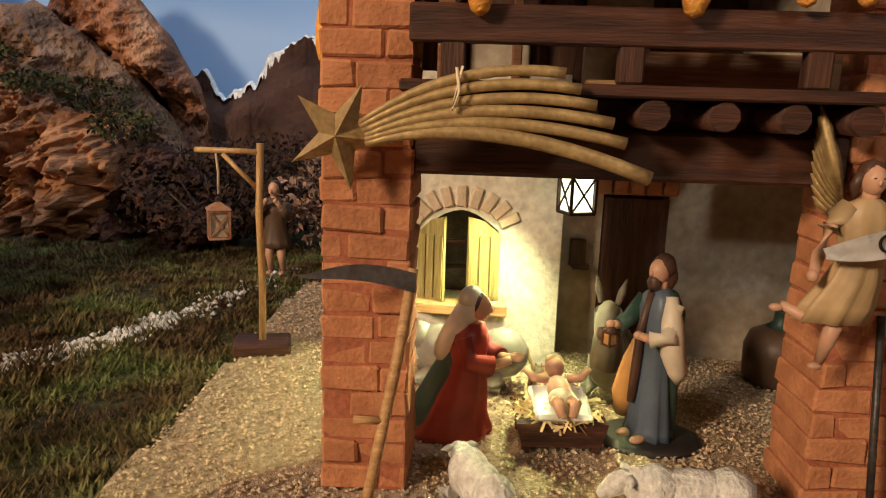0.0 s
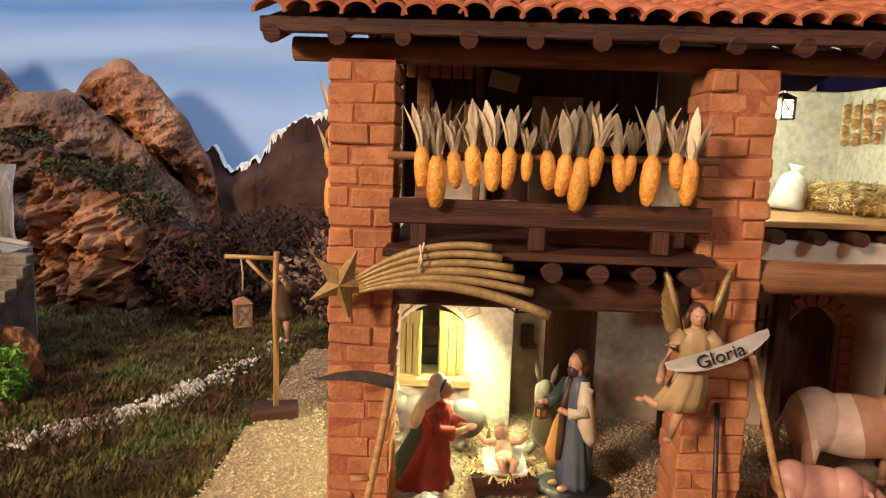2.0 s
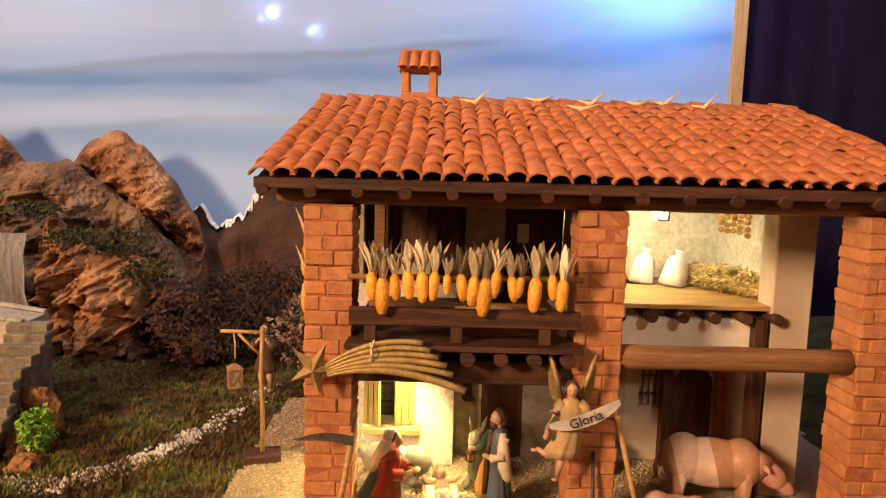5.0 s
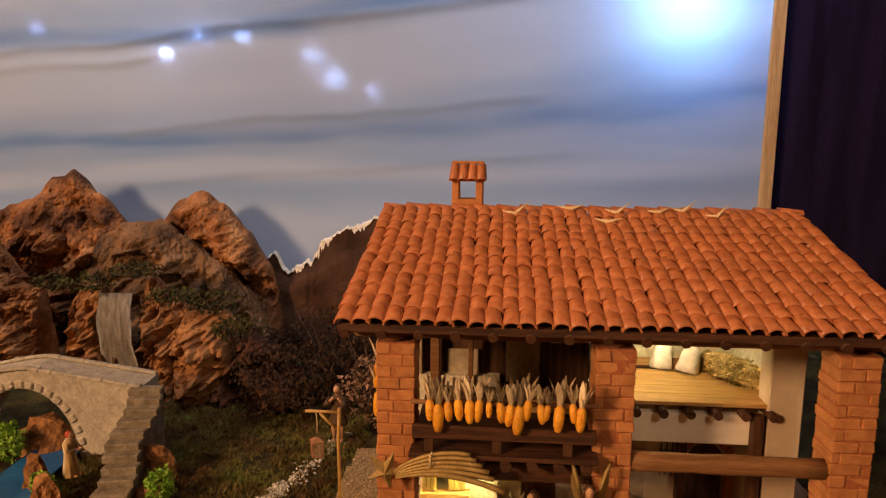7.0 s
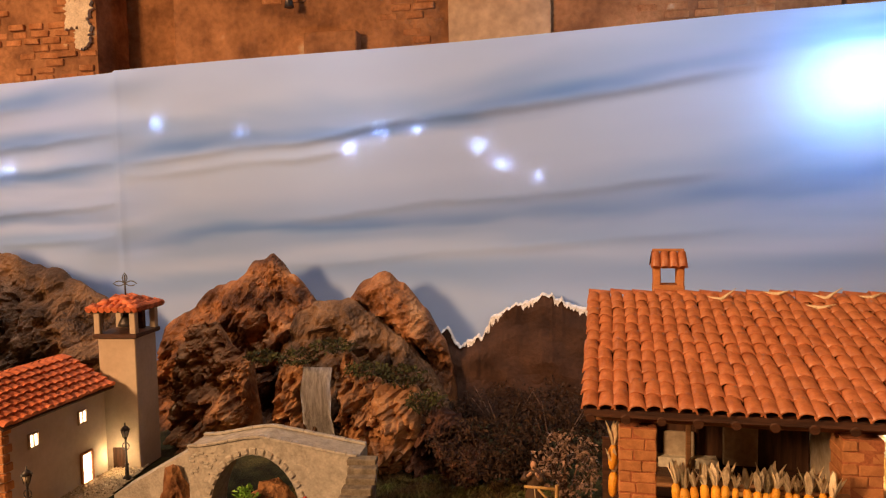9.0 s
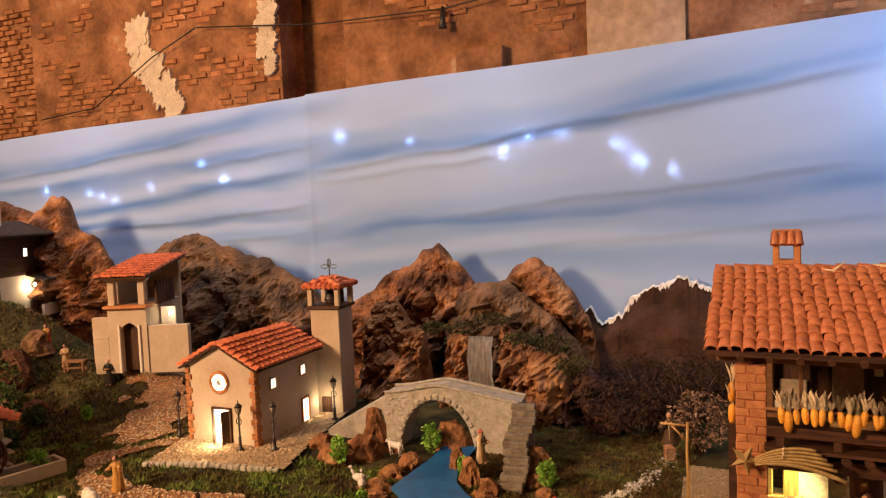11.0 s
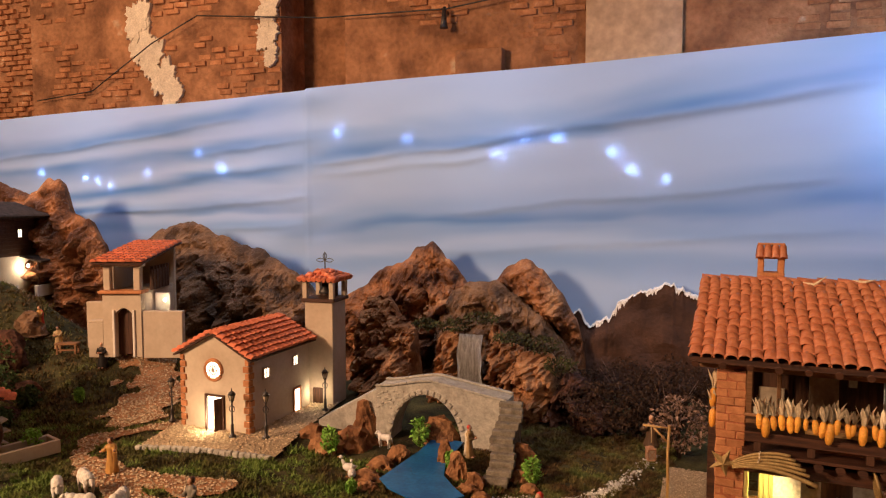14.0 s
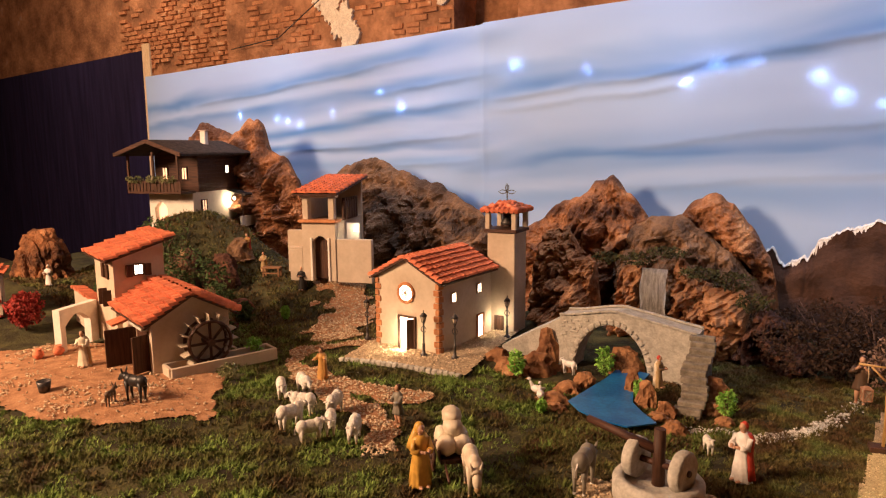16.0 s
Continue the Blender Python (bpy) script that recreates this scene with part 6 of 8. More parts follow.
def kneeling_woman(h):
    """A kneeling statue h metres high that bows towards -y."""
    bm = B()
    loft(bm, [(0.06, 0.0, 0.25, 0.30), (0.06, 0.05, 0.25, 0.30), (0.03, 0.16, 0.21, 0.235), (-0.02, 0.30, 0.18, 0.19), (-0.05, 0.42, 0.145, 0.15), (-0.06, 0.50, 0.135, 0.135), (-0.075, 0.60, 0.15, 0.13), (-0.09, 0.70, 0.145, 0.105), (-0.10, 0.76, 0.06, 0.06)], 40, 0, 0.055, 9, 0.6)
    loft(bm, [(0.14, 0.0, 0.24, 0.25), (0.13, 0.12, 0.21, 0.21), (0.07, 0.30, 0.165, 0.155), (0.0, 0.48, 0.13, 0.13), (-0.04, 0.62, 0.13, 0.11)], 30, 1, 0.05, 6, 0.3)
    hz = 0.865
    blob(bm, (0, -0.150, hz - 0.004), (0.062, 0.072, 0.086), 2, sub=3)
    blob(bm, (0, -0.222, hz - 0.014), (0.012, 0.016, 0.020), 2)
    blob(bm, (0, -0.120, hz + 0.018), (0.070, 0.072, 0.084), 3, sub=3)
    blob(bm, (0, -0.088, hz + 0.030), (0.084, 0.082, 0.100), 4, sub=3)
    loft(bm, [(0.06, 0.52, 0.13, 0.075), (0.045, 0.60, 0.15, 0.085), (0.0, 0.70, 0.135, 0.09), (-0.05, 0.80, 0.095, 0.088), (-0.085, 0.88, 0.084, 0.084)], 26, 4, 0.07, 6, 0.4)
    for s in (-1, 1):
        tube(bm, [(s * 0.14, -0.09, 0.69), (s * 0.165, -0.15, 0.55), (s * 0.09, -0.27, 0.52)], [0.058, 0.062, 0.066], 10, 0)
        tube(bm, [(s * 0.09, -0.26, 0.52), (s * 0.025, -0.37, 0.555)], [0.032, 0.026], 8, 2)
        blob(bm, (s * 0.018, -0.40, 0.57), (0.022, 0.045, 0.026), 2)
    bmesh.ops.scale(bm, vec=(h, h, h), verts=bm.verts)
    return bm


def bearded_man(h):
    """A standing robed statue h metres high that faces -y, a lantern in one hand."""
    bm = B()
    loft(bm, [(0, 0.0, 0.135, 0.115), (0, 0.05, 0.128, 0.11), (0, 0.25, 0.108, 0.095), (0, 0.45, 0.092, 0.08), (0, 0.58, 0.098, 0.08), (0, 0.70, 0.115, 0.082), (0, 0.77, 0.100, 0.068), (0, 0.82, 0.045, 0.045)], 44, 0, 0.07, 9, 0.7)
    loft(bm, [(0.05, 0.06, 0.12, 0.085), (0.045, 0.28, 0.115, 0.08), (0.035, 0.50, 0.110, 0.075), (0.03, 0.70, 0.125, 0.075), (0.02, 0.80, 0.080, 0.055)], 34, 1, 0.07, 7, 0.3)
    tube(bm, [(0.085, -0.01, 0.79), (0.120, -0.03, 0.66), (0.135, -0.02, 0.50), (0.150, 0.01, 0.40), (0.145, 0.02, 0.34)], [0.030, 0.055, 0.062, 0.050, 0.014], 14, 4)
    tube(bm, [(-0.03, -0.07, 0.60), (-0.075, -0.085, 0.42), (-0.115, -0.08, 0.22), (-0.13, -0.06, 0.09)], [0.020, 0.048, 0.068, 0.050], 14, 5)
    tube(bm, [(0.0, -0.068, 0.80), (-0.02, -0.098, 0.60), (-0.025, -0.110, 0.35), (-0.03, -0.118, 0.20)], [0.018, 0.024, 0.026, 0.020], 10, 3)
    hz = 0.905
    tube(bm, [(0, 0, 0.79), (0, -0.012, hz - 0.03)], [0.042, 0.036], 10, 2)
    blob(bm, (0, -0.022, hz), (0.050, 0.058, 0.070), 2, sub=3)
    blob(bm, (0, -0.080, hz - 0.006), (0.010, 0.015, 0.018), 2)
    blob(bm, (0, 0.008, hz + 0.022), (0.059, 0.063, 0.070), 3, sub=3, rough=0.16, freq=16)
    blob(bm, (0, 0.034, hz - 0.025), (0.058, 0.044, 0.080), 3, sub=3, rough=0.18, freq=16)
    blob(bm, (0, -0.055, hz - 0.056), (0.038, 0.034, 0.046), 3, sub=3, rough=0.2, freq=16)
    for pts, rad in ((((-0.10, 0.0, 0.745), (-0.135, -0.07, 0.62), (-0.125, -0.16, 0.60)), (0.044, 0.046, 0.040)), (((0.10, 0.0, 0.745), (0.145, -0.07, 0.59), (0.075, -0.13, 0.575)), (0.046, 0.050, 0.044))):
        tube(bm, pts, rad, 12, 1 if pts[0][0] < 0 else 4)
    for p0, p1 in (((-0.125, -0.15, 0.60), (-0.120, -0.215, 0.615)), ((0.075, -0.12, 0.575), (0.015, -0.150, 0.585))):
        tube(bm, [p0, p1], [0.026, 0.020], 8, 2)
        blob(bm, p1, (0.022, 0.028, 0.022), 2)
    for s in (-1, 1):
        blob(bm, (s * 0.05, -0.125, 0.018), (0.030, 0.052, 0.020), 2)
    box(bm, -0.118, -0.215, 0.50, 0.066, 0.066, 0.010, mi=3)
    box(bm, -0.118, -0.215, 0.535, 0.044, 0.044, 0.060, mi=5)
    for sx in (-1, 1):
        for sy in (-1, 1):
            box(bm, -0.118 + sx * 0.027, -0.215 + sy * 0.027, 0.535, 0.009, 0.009, 0.070, mi=3)
    lathe(bm, [(0.048, 0.57), (0.020, 0.60), (0.006, 0.612)], 8, 3, pose(-0.118, -0.215, 0))
    bmesh.ops.scale(bm, vec=(h, h, h), verts=bm.verts)
    return bm


def beast(l, mats=2, leg=0.45, body=0.24, neck=(0.34, 0.30), head=0.16, ears="up", fat=1.0, lying=False, woolly=0.0, band=False, pack=False, horns=False, snout=0.0, graze=False):
    """A four-legged statue, l metres from chest to rump, that faces +x."""
    bm = B()
    h0 = leg if not lying else 0.16
    bz = h0 + body * 0.75
    blob(bm, (0, 0, bz), (0.50, body * 0.80 * fat, body * fat), 0, sub=3, rough=woolly, freq=26)
    blob(bm, (0.30, 0, bz + 0.02), (0.23, body * 0.82 * fat, body * 1.02 * fat), 0, sub=3, rough=woolly, freq=26)
    blob(bm, (-0.30, 0, bz + 0.02), (0.25, body * 0.85 * fat, body * 1.02 * fat), 1 if band else 0, sub=3, rough=woolly, freq=26)
    for sx in (-1, 1):
        for sy in (-1, 1):
            x, y = sx * 0.33, sy * body * 0.48
            if lying:
                tube(bm, [(x, y * 1.2, 0.15), (x + 0.17, y * 1.7, 0.07), (x + 0.02, y * 1.9, 0.05)], [0.085, 0.06, 0.035], 8, 0)
            else:
                tube(bm, [(x, y, bz), (x + 0.02 * sx, y, h0 * 0.55), (x - 0.01, y, 0.05)], [0.105, 0.055, 0.036], 8, 0)
                tube(bm, [(x - 0.01, y, 0.06), (x, y, 0.0)], [0.040, 0.048], 8, 1)
    nx, nz = 0.42 + neck[0] * 0.6, bz + neck[1]
    if graze:
        nx, nz = 0.70, bz - 0.10
    tube(bm, [(0.36, 0, bz + 0.04), ((0.36 + nx) / 2, 0, (bz + nz) / 2 + 0.05), (nx, 0, nz)], [body * 0.72, body * 0.55, head * 0.72], 12, 0)
    d = Vector((0.75, 0, -0.62)) if not graze else Vector((0.35, 0, -0.95))
    hc = Vector((nx, 0, nz)) + d * head * 0.5
    mrot = d.to_track_quat("X", "Z").to_matrix().to_4x4()
    blob(bm, hc, (head * 1.05, head * 0.58, head * 0.66), 0, mrot, 3)
    blob(bm, hc + d * head * 0.95, (head * (0.5 + snout), head * 0.40, head * 0.42), 1 if not woolly else 0, mrot, 2)
    for s in (-1, 1):
        b0 = Vector((nx - 0.03, s * head * 0.42, nz + head * 0.35))
        tip = b0 + (Vector((-0.02, s * 0.07, 0.26)) if ears == "up" else Vector((0.03, s * 0.16, -0.03)))
        tube(bm, [b0, b0.lerp(tip, 0.5), tip], [0.028, 0.042, 0.006], 6, 0)
        if horns:
            tube(bm, [b0, b0 + Vector((0.02, s * 0.10, 0.06)), b0 + Vector((0.05, s * 0.12, 0.17))], [0.03, 0.022, 0.005], 7, 1)
    tube(bm, [(-0.52, 0, bz + 0.08), (-0.60, 0.02, bz - 0.08), (-0.58, 0.03, bz - 0.26)], [0.03, 0.022, 0.03], 6, 0 if woolly else 1)
    if pack:
        for s in (-1, 1):
            blob(bm, (0, s * body * 0.9, bz + 0.03), (0.20, 0.11, 0.20), 2, sub=2, rough=0.2)
    bmesh.ops.scale(bm, vec=(l, l, l), verts=bm.verts)
    return bm


def stand(x, y, z=None, rz=0.0):
    return pose(x, y, (ground_z(x, y) + 0.012) if z is None else z, rz=rz)


def at_house(u, v, z=0.0, rz=0.0):
    return HM @ pose(u, v, z, rz=rz)


# Holy family group in the stable
thing("kneeling_woman_statue", kneeling_woman(0.212), [REDROBE, GREENROBE, SKIN, HAIR, CREAM], at_house(0.150, 0.165, 0.0, 72), "kneeling woman statue in red robe and cream veil", "statue")
thing("bearded_man_statue", bearded_man(0.256), [BLUEGREY, GREENROBE, SKIN, HAIR, CREAM, OCHRE], at_house(0.418, 0.165, 0.008, -58), "standing bearded man statue in blue-grey robe", "statue")
bm = B()
lathe(bm, [(0.075, 0), (0.072, 0.006), (0.06, 0.010)], 24, flat=0.75)
thing("statue_base", bm, BLACKISH, at_house(0.418, 0.165, 0.0), "flat dark stone-like statue base", "base")
crib = thing("crib", None, None, at_house(0.290, 0.145, 0.0, 4), "dark wooden crib filled with straw and cloth", "crib")
bm = B()
extrude_poly(bm, [(-0.052, 0.012), (0.052, 0.012), (0.060, 0.044), (-0.060, 0.044)], -0.040, 0.045)
part("trough", bm, DARKWOOD, crib)
for sx in (-1, 1):
    for sy in (-0.03, 0.035):
        slab("leg", (sx * 0.046, sy, 0.009), (0.010, 0.010, 0.018), DARKWOOD, crib, 0.001)
rng = np.random.default_rng(4)


def straw_pile(name, parent, c, s, n, length, width, seed, mat=STRAW):
    rng = np.random.default_rng(seed)
    vs, fs = [], []
    for k in range(n):
        p = rng.normal(size=3)
        p = np.array(c) + p / np.linalg.norm(p) * rng.uniform(0.3, 1) ** 0.4 * np.array(s)
        a = rng.normal(size=3) * np.array((1, 1, 0.45))
        a /= np.linalg.norm(a)
        b = np.cross(a, rng.normal(size=3))
        b /= np.linalg.norm(b) + 1e-6
        l, w = length * rng.uniform(0.5, 1.3), width * rng.uniform(0.6, 1.4)
        m = p + np.array((0, 0, l * 0.15))
        o = len(vs)
        for q in (p - a * l, m, p + a * l):
            vs += [tuple(q - b * w), tuple(q + b * w)]
        fs += [(o, o + 1, o + 3, o + 2), (o + 2, o + 3, o + 5, o + 4)]
    return soup(name, vs, fs, [mat], parent)


straw_pile("straw", crib, (0, 0, 0.046), (0.062, 0.046, 0.018), 500, 0.014, 0.0016, 3)
bm = B()
box(bm, 0, 0.004, 0.062, 0.075, 0.070, 0.012, bevel=0.004, jitter=0.003)
part("cloth", bm, WHITE, crib, "white cloth over straw", pose(0, 0, 0, rx=14))
bm = B()
blob(bm, (0, 0, 0.015), (0.019, 0.032, 0.017), 0, sub=3)
blob(bm, (0, 0.045, 0.026), (0.016, 0.017, 0.018), 0, sub=3)
blob(bm, (0, 0.052, 0.030), (0.016, 0.014, 0.016), 1, rough=0.1)
blob(bm, (0, -0.022, 0.016), (0.022, 0.020, 0.016), 2, sub=3)
for s in (-1, 1):
    tube(bm, [(s * 0.017, 0.024, 0.020), (s * 0.038, 0.020, 0.024), (s * 0.052, 0.032, 0.034)], [0.009, 0.007, 0.006], 8, 0)
    tube(bm, [(s * 0.010, -0.028, 0.016), (s * 0.014, -0.048, 0.030), (s * 0.008, -0.062, 0.014)], [0.011, 0.009, 0.006], 8, 0)
thing("infant_statue", bm, [SKIN, TAN, CREAM], at_house(0.290, 0.148, 0.062, 6) @ pose(0, 0, 0, rx=16) @ Matrix.Diagonal((0.85, 0.85, 0.85, 1)), "small infant statue lying on white cloth", "statue")
thing("ox_statue", beast(0.17, leg=0.4, body=0.235, neck=(0.30, 0.16), head=0.20, ears="side", lying=True, horns=True), [GREYHIDE, TAN], at_house(0.170, 0.325, 0.0, 172), "lying grey ox statue behind the crib", "statue")
thing("donkey_statue", beast(0.15, leg=0.5, body=0.25, neck=(0.14, 0.66), head=0.19, ears="up", lying=True), [GREYHIDE, BROWNHIDE], at_house(0.400, 0.345, 0.0, 250), "lying grey-brown donkey statue", "statue")
for u, v, rz, l in ((0.185, -0.045, 115, 0.105), (0.405, -0.060, 178, 0.125), (0.60, -0.12, 185, 0.10)):
    thing("sheep_statue", beast(l, leg=0.30, body=0.27, neck=(0.22, 0.16), head=0.15, ears="side", lying=True, woolly=0.10), [WOOL, TAN], at_house(u, v, 0.0, rz), "lying white woolly sheep statue on gravel", "statue", "sheep by the stable")
pig = beast(0.215, leg=0.36, body=0.27, neck=(0.22, 0.0), head=0.20, ears="side", fat=1.05, snout=0.25)
for x in (-0.055, 0.035, 0.13):
    bmesh.ops.bisect_plane(pig, geom=pig.verts[:] + pig.edges[:] + pig.faces[:], plane_co=(x, 0, 0), plane_no=(1, 0, 0.25))
for f in pig.faces:
    x = f.calc_center_median().x + 0.25 * f.calc_center_median().z
    f.material_index = 1 if -0.055 < x < 0.035 else (2 if x > 0.13 else 0)
thing("pig_statue", pig, [PIGPINK, PIGWHITE, PINK], at_house(0.940, 0.22, 0.0, -12), "large pink and brown banded pig statue", "statue")
thing("piglet_statue", beast(0.135, leg=0.30, body=0.26, neck=(0.22, 0.0), head=0.20, ears="side", snout=0.25), [PINK, PINK], at_house(0.815, 0.085, 0.0, -14), "small pink piglet statue on gravel", "statue")

# angel on the middle pillar, with a lettered scroll
def angel(h):
    """A hovering winged statue h metres high that faces -y, the knees drawn to one side."""
    bm = B()
    loft(bm, [(0.02, 0.24, 0.155, 0.085), (0.01, 0.32, 0.150, 0.085), (0.0, 0.44, 0.115, 0.078), (0.0, 0.54, 0.088, 0.064), (0.0, 0.64, 0.100, 0.068), (0.0, 0.73, 0.112, 0.066), (0.0, 0.79, 0.080, 0.052), (0.0, 0.815, 0.040, 0.040)], 44, 0, 0.10, 8, 0.4)
    for v in bm.verts:
        if v.co.z < 0.5:
            v.co.x -= 0.35 * (0.5 - v.co.z)
    loft(bm, [(-0.005, 0.520, 0.100, 0.074), (-0.005, 0.545, 0.095, 0.070), (-0.005, 0.565, 0.098, 0.070)], 30, 0, 0.05, 9, 0.1)
    for pts in (((-0.12, 0.0, 0.32), (-0.20, 0.01, 0.25), (-0.30, 0.03, 0.30)), ((-0.05, 0.0, 0.30), (-0.09, -0.01, 0.14), (-0.10, 0.02, 0.03))):
        tube(bm, pts, [0.044, 0.034, 0.020], 10, 1)
        tip = Vector(pts[2])
        blob(bm, tip + Vector((-0.02, -0.01, -0.015)), (0.034, 0.022, 0.020), 1)
    hz = 0.895
    tube(bm, [(0, 0, 0.79), (0, -0.01, hz - 0.03)], [0.036, 0.032], 10, 1)
    blob(bm, (0, -0.02, hz), (0.050, 0.056, 0.068), 1, sub=3)
    blob(bm, (0, -0.076, hz - 0.006), (0.009, 0.013, 0.016), 1)
    blob(bm, (0, 0.008, hz + 0.024), (0.060, 0.060, 0.064), 2, sub=3, rough=0.2, freq=18)
    for s in (-1, 1):
        tube(bm, [(s * 0.050, -0.01, hz + 0.03), (s * 0.066, 0.0, hz - 0.03), (s * 0.060, 0.01, hz - 0.085)], [0.022, 0.024, 0.010], 8, 2)
        blob(bm, (s * 0.018, -0.070, hz + 0.012), (0.007, 0.005, 0.004), 2)
        tube(bm, [(s * 0.075, 0.0, 0.775), (s * 0.125, -0.005, 0.72), (s * 0.150, -0.01, 0.665)], [0.046, 0.052, 0.056], 12, 0)
    for pts in (((-0.145, -0.01, 0.69), (-0.185, -0.03, 0.56), (-0.225, -0.10, 0.47)), ((0.145, -0.01, 0.69), (0.235, -0.03, 0.635), (0.270, -0.10, 0.70))):
        tube(bm, pts, [0.034, 0.030, 0.022], 10, 1)
        blob(bm, pts[2], (0.026, 0.028, 0.030), 1)
    # wings: one leaf-shaped vane each, with overlapping quills along its outer edge
    for s in (-1, 1):
        for k in range(9):
            t = k / 8
            root = Vector((s * (0.05 + 0.055 * t), 0.085, 0.70 + 0.16 * t))
            out = Vector((s * (0.42 - 0.16 * t), 0.10, 0.30 + 0.52 * t)).normalized()
            ln = 0.17 + 0.20 * t
            side = out.cross(Vector((0, 1, 0))).normalized()
            w = 0.030
            ring = []
            for q, ww in ((0, 0.5), (0.35, 1.0), (0.75, 0.9), (1.0, 0.15)):
                p = root + out * ln * q + Vector((0, 0.02 * q - 0.005 * k, 0))
                ring.append((bm.verts.new(p - side * w * ww), bm.verts.new(p + Vector((0, -0.012 * ww, 0))), bm.verts.new(p + side * w * ww), bm.verts.new(p + Vector((0, 0.010, 0)))))
            for a, b in zip(ring, ring[1:]):
                for c in range(4):
                    f = bm.faces.new((a[c], a[(c + 1) % 4], b[(c + 1) % 4], b[c]))
                    f.material_index, f.smooth = 3, True
            for cap in (ring[0][::-1], ring[-1]):
                bm.faces.new(cap).material_index = 3
    bmesh.ops.scale(bm, vec=(h, h, h), verts=bm.verts)
    return bm


bm = angel(0.215)
thing("angel_statue", bm, [TAN, SKIN, HAIR, GOLD], at_house(0.540, -0.058, 0.194, -6), "hanging angel statue in tan tunic with gold wings", "statue")
scroll = thing("scroll", None, None, at_house(0.562, -0.098, 0.340, -6) @ pose(0, 0, 0, ry=-24), "white curved scroll lettered in black", "scroll")
bm = B()
rows = []
for i in range(17):
    x = -0.072 + 0.144 * i / 16
    w = 0.0135 * (1 - (abs(x) / 0.085) ** 3)
    z = 1.5 * x * x
    y = 2.0 * x * x
    rows.append([bm.verts.new((x, y, z - w)), bm.verts.new((x, y - 0.002, z)), bm.verts.new((x, y, z + w))])
for a, b in zip(rows, rows[1:]):
    for k in range(2):
        bm.faces.new((a[k], b[k], b[k + 1], a[k + 1])).smooth = True
bmesh.ops.solidify(bm, geom=bm.faces[:], thickness=0.002)
part("sheet", bm, WHITE, scroll)
txt = bpy.data.curves.new("lettering", "FONT")
txt.body, txt.size, txt.extrude, txt.align_x, txt.align_y = "Gloria", 0.026, 0.0006, "CENTER", "CENTER"
txt.materials.append(INK)
lo = new("lettering", txt)
lo.parent = scroll
lo.matrix_basis = pose(0, -0.0055, 0.002, 90, 0, 0)

# ---- corn on the balcony ----
def corn(seed):
    t = thing("corn_cob", None, None, Matrix(), "dried yellow corn cob with pale raised husk", "corn", "corn hung on the balcony")
    random.seed(seed)
    bm = B()
    prof = [(0.002, -0.070), (0.008, -0.066), (0.0125, -0.052), (0.0140, -0.030), (0.0125, -0.010), (0.006, 0.002)]
    lathe(bm, prof, 14)
    for v in bm.verts:
        a = math.atan2(v.co.y, v.co.x)
        v.co.x *= 1 + 0.05 * math.sin(7 * a + v.co.z * 500)
    part("cob", bm, CORN, t)
    for k in range(7):
        bm = B()
        a = 2 * math.pi * k / 7 + random.uniform(-0.3, 0.3)
        lean = random.uniform(0.006, 0.034)
        tall = random.uniform(0.044, 0.082)
        base = Vector((math.cos(a) * 0.004, math.sin(a) * 0.004, -0.004))
        side = Vector((-math.sin(a), math.cos(a), 0))
        out = Vector((math.cos(a), math.sin(a) * 0.6, 0))
        w = random.uniform(0.006, 0.0125)
        rows = []
        for t5, ww in ((0, 0.35), (0.25, 0.75), (0.5, 1.0), (0.75, 0.8), (1.0, 0.12)):
            p = base + out * lean * t5 ** 1.4 + Vector((0, 0, tall * t5))
            rows.append([bm.verts.new(p - side * w * ww), bm.verts.new(p + out * 0.0025 * ww), bm.verts.new(p + side * w * ww)])
        for r0, r1 in zip(rows, rows[1:]):
            for c in range(2):
                bm.faces.new((r0[c], r0[c + 1], r1[c + 1], r1[c])).smooth = True
        bmesh.ops.solidify(bm, geom=bm.faces[:], thickness=0.0007)
        part("husk_leaf", bm, HUSK, t)
    return t


kinds = [corn(s) for s in range(4)]
random.seed(21)
spots = [(0.143, 0.610), (0.164, 0.598), (0.187, 0.606), (0.212, 0.614), (0.240, 0.612), (0.265, 0.612), (0.289, 0.608), (0.315, 0.610), (0.342, 0.606), (0.364, 0.602), (0.384, 0.618), (0.413, 0.608), (0.431, 0.608), (0.460, 0.606), (0.491, 0.612), (0.512, 0.604)]
for k, (u, z) in enumerate(spots):
    sc = random.uniform(0.74, 1.12)
    m = HM @ pose(u, -0.060 + random.uniform(-0.004, 0.004), z, random.uniform(-4, 4), random.uniform(-7, 7), random.uniform(-40, 40) + (180 if k % 2 else 0)) @ Matrix.Diagonal((sc, sc, sc, 1))
    if k < 4:
        kinds[k].matrix_basis = m
    else:
        copy_thing(kinds[k % 4], m)
for z in (0.64, 0.56):
    copy_thing(kinds[1], HM @ pose(-0.013, 0.115, z, 0, 4, 30))
